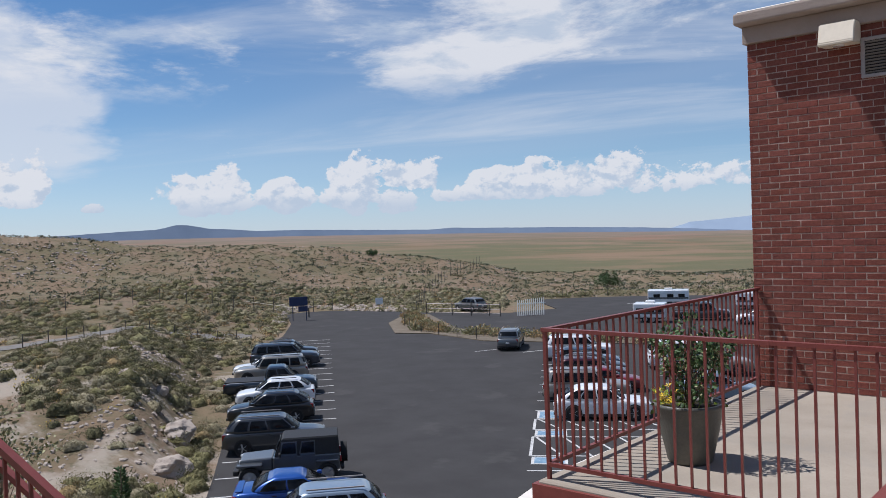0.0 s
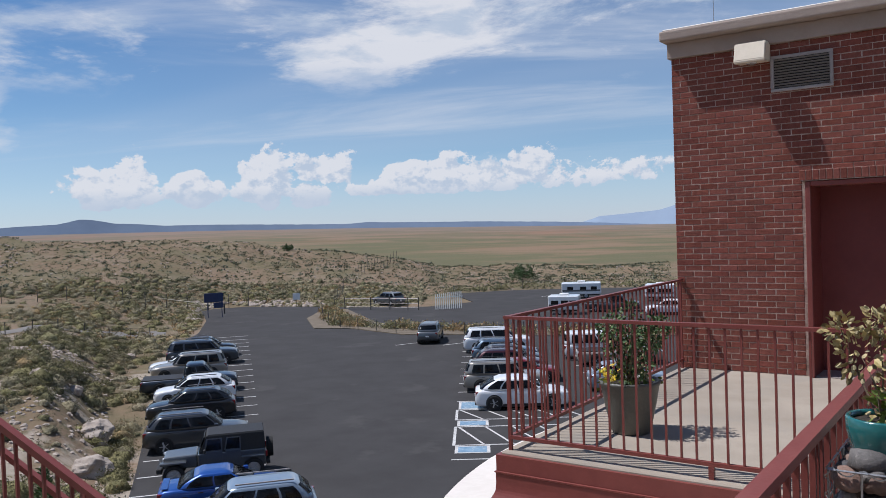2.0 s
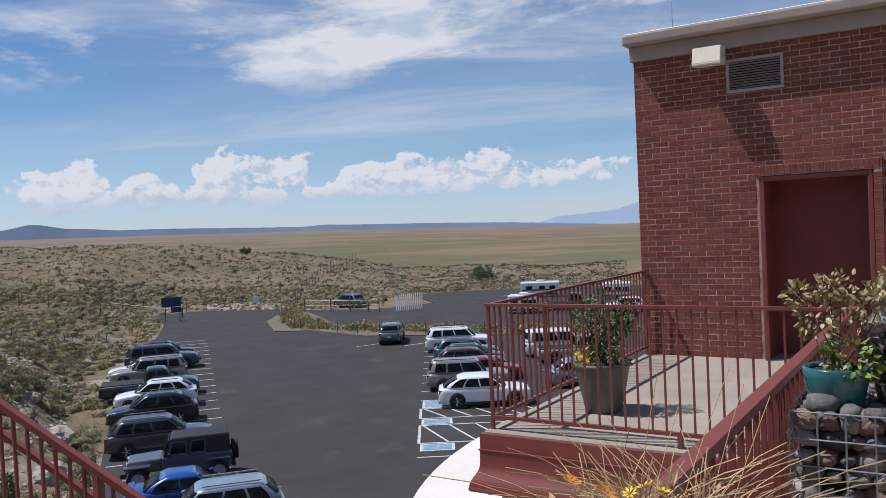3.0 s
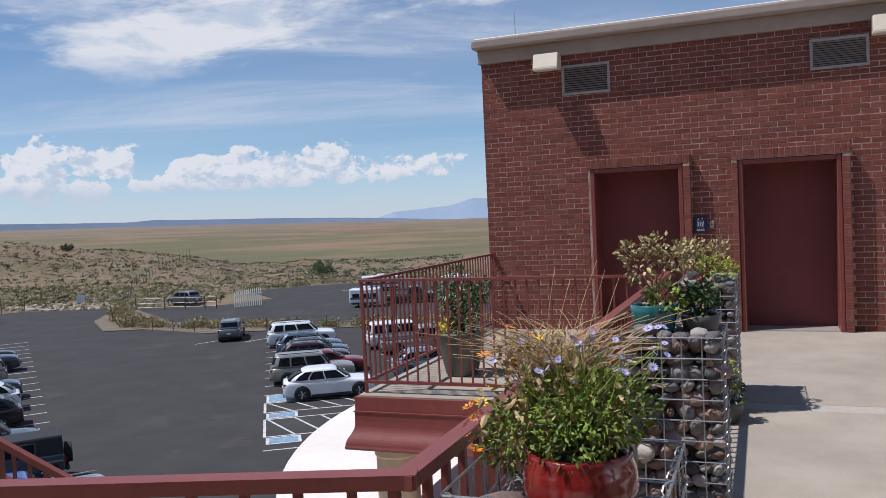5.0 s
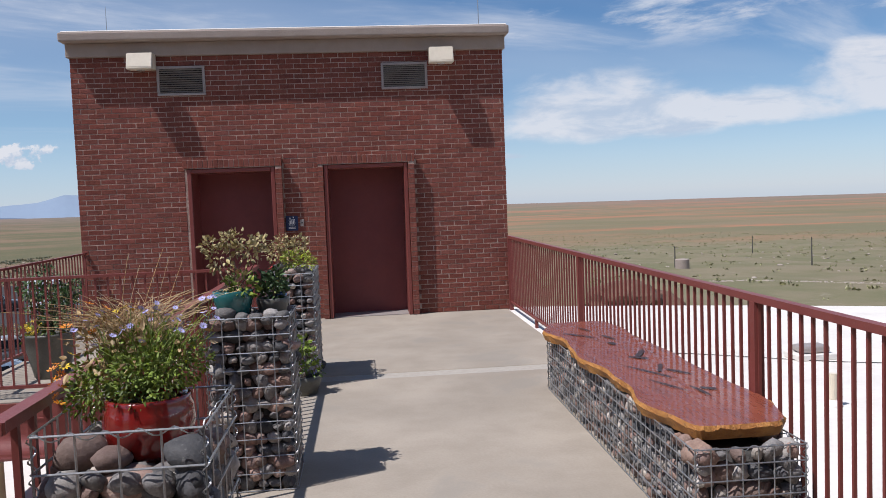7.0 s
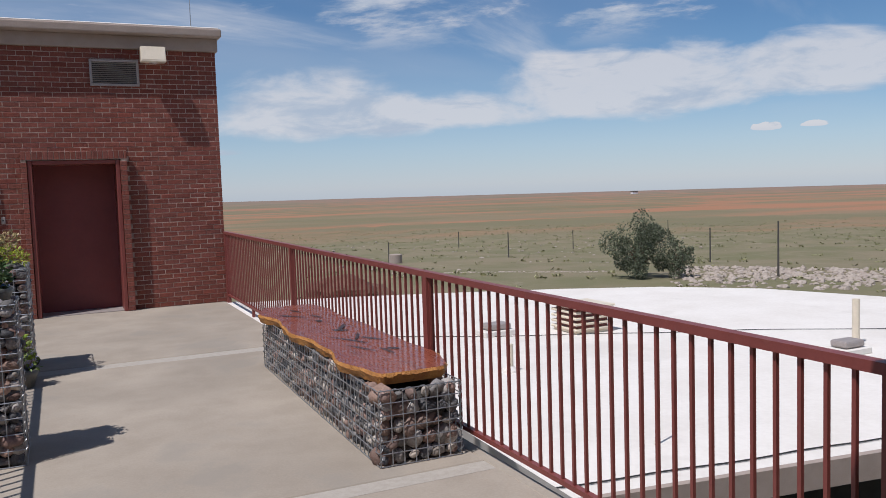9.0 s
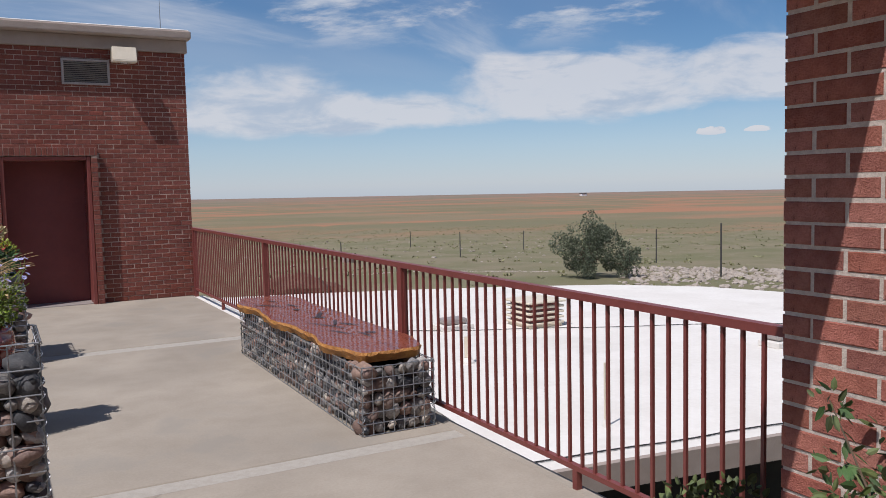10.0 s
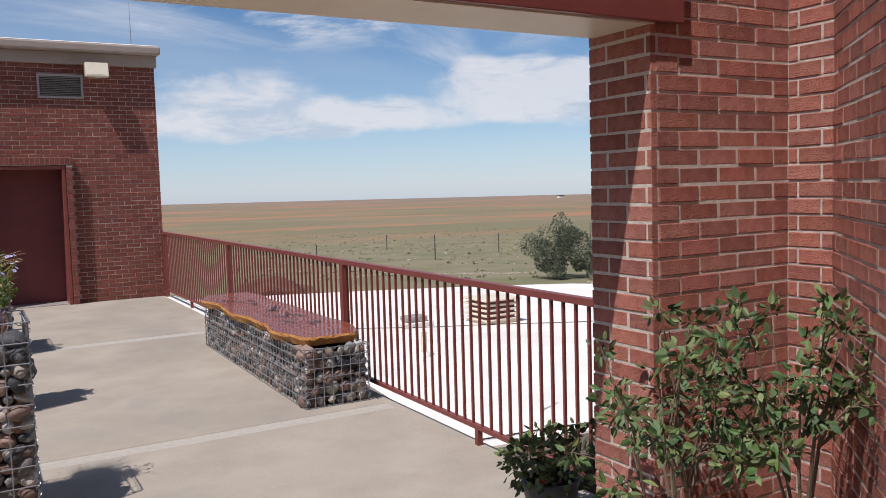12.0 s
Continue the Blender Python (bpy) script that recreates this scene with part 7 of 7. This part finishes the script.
clump_mesh("dark_scrub", scatter(330, 50, 88, 24, 125, 0.68, 8, on_bank) + scatter(90, 56, 66, 27, 85, 0.6, 13, on_bank), L_DARKSCRUB, 300, 0.085, "dark olive rounded scrub on the bank", 8, 0.6, thin=0.30, core=0.66)
clump_mesh("straw_brush", scatter(170, 50, 88, 24, 125, 0.6, 10, on_bank, 0.9), L_DRYBRUSH, 240, 0.09, "dry straw-coloured rounded brush on the bank", 10, 0.7, thin=0.2, core=0.6)
clump_mesh("dry_grass", scatter(900, 50, 88, 24, 125, 0.30, 3, on_bank, 1.0), L_DRY, 40, 0.26, "dry straw-coloured grass tufts on the bank", 3, 0.85, "grass", thin=0.12)
clump_mesh("yellow_brush", scatter(34, 57, 80, 26, 90, 0.6, 4, on_bank), F_YELLOW, 40, 0.10, "yellow flowering brush on the bank", 4)
clump_mesh("verge_scrub", scatter(420, 40, 62, 78, 134, 0.62, 14, verge), L_SAGE, 90, 0.13, "grey-green scrub on the flat below the hill", 14, core=0.7)
clump_mesh("verge_scrub", scatter(260, 40, 62, 78, 134, 0.70, 15, verge), L_SCRUBMOUND, 90, 0.13, "green scrub on the flat below the hill", 15, core=0.7)
clump_mesh("dry_grass", scatter(420, 40, 62, 78, 134, 0.4, 16, verge, 0.9), L_DRY, 30, 0.3, "dry grass tufts on the flat below the hill", 16, 0.8, "grass")
clump_mesh("verge_scrub", scatter(750, 37, 57, 109, 137, 0.52, 17, verge), L_SAGE, 50, 0.14, "grey-green scrub at the foot of the hill", 17, core=0.75)
clump_mesh("verge_scrub", scatter(420, 37, 57, 109, 137, 0.56, 18, verge), L_DARKSCRUB, 50, 0.14, "green scrub at the foot of the hill", 18, core=0.75)
hill = lambda a, r, q: (r > 116 if a > 47.5 else r > 122) and (a > 20) and verge(a, r, q)
clump_mesh("hill_scrub", scatter(7500, 18, 80, 112, 215, 0.30, 5, hill, 0.8), L_DARKSCRUB, 12, 0.45, "small dark scrub dotted over the hillside", 5)
clump_mesh("hill_scrub", scatter(5200, 18, 80, 112, 215, 0.38, 6, hill, 0.8), L_TREE, 12, 0.5, "small dark green scrub dotted over the hillside", 6)
clump_mesh("plain_scrub", scatter(4200, -62, 12, 40, 330, 0.32, 7, tall=0.5), L_SCRUB, 10, 0.5, "small scrub dotted over the plain", 7)

strip = []
q = random.Random(9)
for a, b, n in (((-70.0, 67.0), (-57, 55.4), 90), ((-63.5, 60.5), (-56, 56.8), 60), ((-56, 55.4), (-37, 55.9), 90), ((-36, 56.2), (-20, 61.5), 60)):
    for i in range(n):
        t = q.random()
        strip.append((a[0] + (b[0] - a[0]) * t + q.uniform(-0.6, 0.9), a[1] + (b[1] - a[1]) * t + q.uniform(0, 1.6), LOT_Z - 0.02, q.uniform(0.5, 0.95), q.uniform(0.5, 0.9)))
clump_mesh("strip_shrubs", strip[::2], L_SCRUB, 120, 0.17, "rounded green shrubs along the planted strip", 21)
clump_mesh("strip_shrubs", strip[1::2], L_DRY, 110, 0.18, "rounded dry tan shrubs along the planted strip", 22, 0.6)
edge = []
for i in range(60):
    t = i / 59
    a = 35.2 - 17 * t
    x, y = polar(a + q.uniform(-0.2, 0.2), 127 + 6 * min(t * 3, 1) + q.uniform(-1, 2))
    edge.append((x, y, LOT_Z - 0.05, q.uniform(0.5, 1.1), q.uniform(0.5, 1.1)))
clump_mesh("lot_shrubs", edge, L_SCRUB, 70, 0.2, "dark green shrubs along the lot's far edge", 23)
pts = [(-66, 59.9), (-58.0, 52.9), (-54.3, 54.4), (-45.5, 52.4), (-36, 55.6), (-19, 61.5), (-19.5, 64), (-37, 58.8), (-46, 56.5), (-55, 59.5), (-68.5, 69.8), (-70.9, 67.5)]
ob = part("planted_strip", extrude_poly(pts, LOT_Z - 0.2, LOT_Z + 0.08), M_STRIP)
tagged(ob, "dusty planted strip between the two lots", "ground", kind="structure")


def rock_stuff(name, spots, label, seed):
    """Broken stones lying about, as one body."""
    q = random.Random(seed)
    verts, faces = [], []
    bm = bmesh.new()
    bmesh.ops.create_icosphere(bm, subdivisions=1, radius=1)
    bv = [v.co.copy() for v in bm.verts]
    bf = [[v.index for v in f.verts] for f in bm.faces]
    bm.free()
    for x, y, z, k, h in spots:
        b = len(verts)
        e = Euler((q.uniform(0, 6), q.uniform(0, 6), q.uniform(0, 6))).to_matrix()
        sx, sy, sz = k * q.uniform(0.7, 1.3), k * q.uniform(0.6, 1.1), k * q.uniform(0.4, 0.8)
        for v in bv:
            p = e @ v
            f = q.uniform(0.75, 1.15)
            verts.append((x + p.x * sx * f, y + p.y * sy * f, z + p.z * sz * f + 0.2 * k))
        faces += [[b + i for i in fc] for fc in bf]
    ob = raw(name, verts, faces, M_ROCK)
    tagged(ob, label, "rocks", kind="stuff")


bare = lambda a, r, q: a > float(np.interp(r, (20, 40, 55, 75), (61, 58.6, 58.6, 57))) and noise.noise(Vector((polar(a, r)[0] * 0.11, polar(a, r)[1] * 0.11, 4.0))) > 0.0
rock_stuff("bank_stones", scatter(1500, 57.5, 82, 26, 66, 0.15, 31, bare), "pale broken stones on the eroded bank", 31)
rock_stuff("hill_stones", scatter(1100, 20, 80, 120, 180, 0.22, 32, hill), "pale stones strewn over the hillside", 32)
rock_stuff("hill_stones", scatter(500, 63, 80, 145, 176, 0.32, 35, hill), "pale rubble on the hilltop", 35)
rock_stuff("rubble_bank", scatter(620, -58, -43.5, 46, 62, 0.24, 33), "heap of pale broken rock beyond the roof", 33)
rock_stuff("verge_rubble", scatter(420, 44, 53, 104, 122, 0.42, 36, verge), "pale rubble at the foot of the hill", 36)
rock_stuff("plain_stones", scatter(260, -46, -10, 60, 190, 0.2, 34), "pale stones strewn over the plain", 34)


rock_stuff("stone_line", scatter(330, -39, -23, 56.5, 57.5, 0.10, 37), "line of pale stones along a track on the plain", 37)


def boulder(at, k, seed, label, material=None, name="boulder"):
    bm = bmesh.new()
    bmesh.ops.create_icosphere(bm, subdivisions=4, radius=1)
    for v in bm.verts:
        f = 1 + 0.45 * noise.noise(v.co * 0.9 + Vector((seed, 0, 0))) + 0.18 * noise.noise(v.co * 2.6 + Vector((0, seed, 0))) + 0.06 * noise.noise(v.co * 7)
        v.co = Vector((v.co.x * f * 1.2, v.co.y * f, v.co.z * f * 0.72))
    me = bpy.data.meshes.new("boulder")
    bm.to_mesh(me)
    bm.free()
    me.materials.append(material or M_ROCK)
    ob = new(name, me)
    ob.matrix_basis = Matrix.Translation((at[0], at[1], ground_at(*at) + 0.25 * k)) @ Matrix.Scale(k, 4)
    tagged(ob, label, name.replace("_", " "), "boulders" if name == "boulder" else "")


boulder(polar(59.6, 44), 0.85, 2.0, "large pale broken boulder on the bank")
boulder(polar(59.9, 38.5), 0.75, 5.0, "pale boulder half buried in the scrub")
boulder(polar(60.4, 52), 0.45, 8.0, "pale rock outcrop on the bank")
boulder(polar(62.5, 50), 0.5, 11.0, "small pale rock on the bank")
boulder(polar(56.9, 75), 0.45, 14.0, "white rock beside the parking row")

boulder((17.0, 27.5), 1.75, 21.0, "low brown earth mound beyond the white roof", M_MOUND, "earth_mound")
q = random.Random(61)
clump_mesh("mound_scrub", [(17.0 + q.gauss(0, 1.2), 27.3 + q.gauss(0, 0.6), ground_at(17.0, 27.5) + q.uniform(0.2, 1.0), q.uniform(0.3, 0.5), q.uniform(0.3, 0.5)) for _ in range(16)], L_TREE, 90, 0.2, "dark scrub growing on the earth mound", 62)


def tree(at, h, spread, seed, label, leaf_mat, n, size, trunk=0.16, low=0.30):
    t = thing("tree", (at[0], at[1], ground_at(*at)), label, "tree")
    q = random.Random(seed)
    tips = []
    for _ in range(26):
        a, r = q.uniform(0, 6.28), math.sqrt(q.random()) * spread
        tips.append(Vector((r * math.cos(a), r * math.sin(a), h * q.uniform(low, 0.97) * (1 - 0.30 * (r / spread) ** 2))))
    bm = bmesh.new()
    tube(bm, (0, 0, -0.3), (0.05, 0, h * 0.25), trunk, trunk * 0.75, 9)
    part("trunk", bm, M_TWIG, t)
    for tip in tips:
        bm = bmesh.new()
        mid = Vector((tip.x * 0.35, tip.y * 0.35, h * 0.2 + tip.z * 0.4))
        tube(bm, (0.03, 0, h * 0.18), mid, trunk * 0.4, trunk * 0.22, 5, caps=False)
        tube(bm, mid, tip, trunk * 0.22, trunk * 0.06, 5, caps=False)
        part("branch", bm, M_TWIG, t)
    rad = [spread * q.uniform(0.16, 0.34) for _ in tips]
    leaves("crown", t, leaf_mat, n, lambda i: ball(q, tips[i % 26], rad[i % 26], 1.25), size, seed, up=0.8)


tree(polar(-41.1, 51), 4.1, 2.2, 41, "grey-green bushy tree beyond the white roof", L_TREE, 15000, 0.105, low=0.14)
tree(polar(-43.9, 50), 2.5, 1.0, 42, "smaller grey-green tree beside the larger one", L_TREE, 3000, 0.10, 0.09, low=0.14)
tree(polar(69.9, 33), 5.2, 1.7, 43, "leafy tree with bare lower branches on the bank", L_SCRUB, 1800, 0.14, 0.055)


def juniper(at, h, seed):
    t = thing("juniper", (at[0], at[1], ground_at(*at)), "young dark green conical juniper on the bank", "tree", "young junipers")
    q = random.Random(seed)
    part("trunk", tube(bmesh.new(), (0, 0, -0.2), (0, 0, h), 0.05, 0.01, 7), M_TWIG, t)

    def spot(i):
        z = h * q.uniform(0.08, 1.0)
        a, r = q.uniform(0, 6.28), (1.02 - z / h) * h * 0.17 * math.sqrt(q.random()) + 0.03
        return Vector((r * math.cos(a), r * math.sin(a), z)), Vector((math.cos(a), math.sin(a), 0.7))

    leaves("foliage", t, L_DARK, 900, spot, 0.16, seed, narrow=0.22)


juniper(polar(62.9, 27.0), 4.0, 51)
juniper(polar(64.6, 26.0), 1.3, 52)
juniper(polar(61.3, 26.5), 1.2, 53)
tree(polar(30.0, 150), 2.4, 2.0, 44, "lone dark round juniper on the far flat", L_DARK, 2200, 0.2, 0.1)
tree(polar(46.2, 170), 1.2, 1.1, 45, "lone dark shrub on the hill's crest", L_DARK, 1100, 0.18, 0.06)
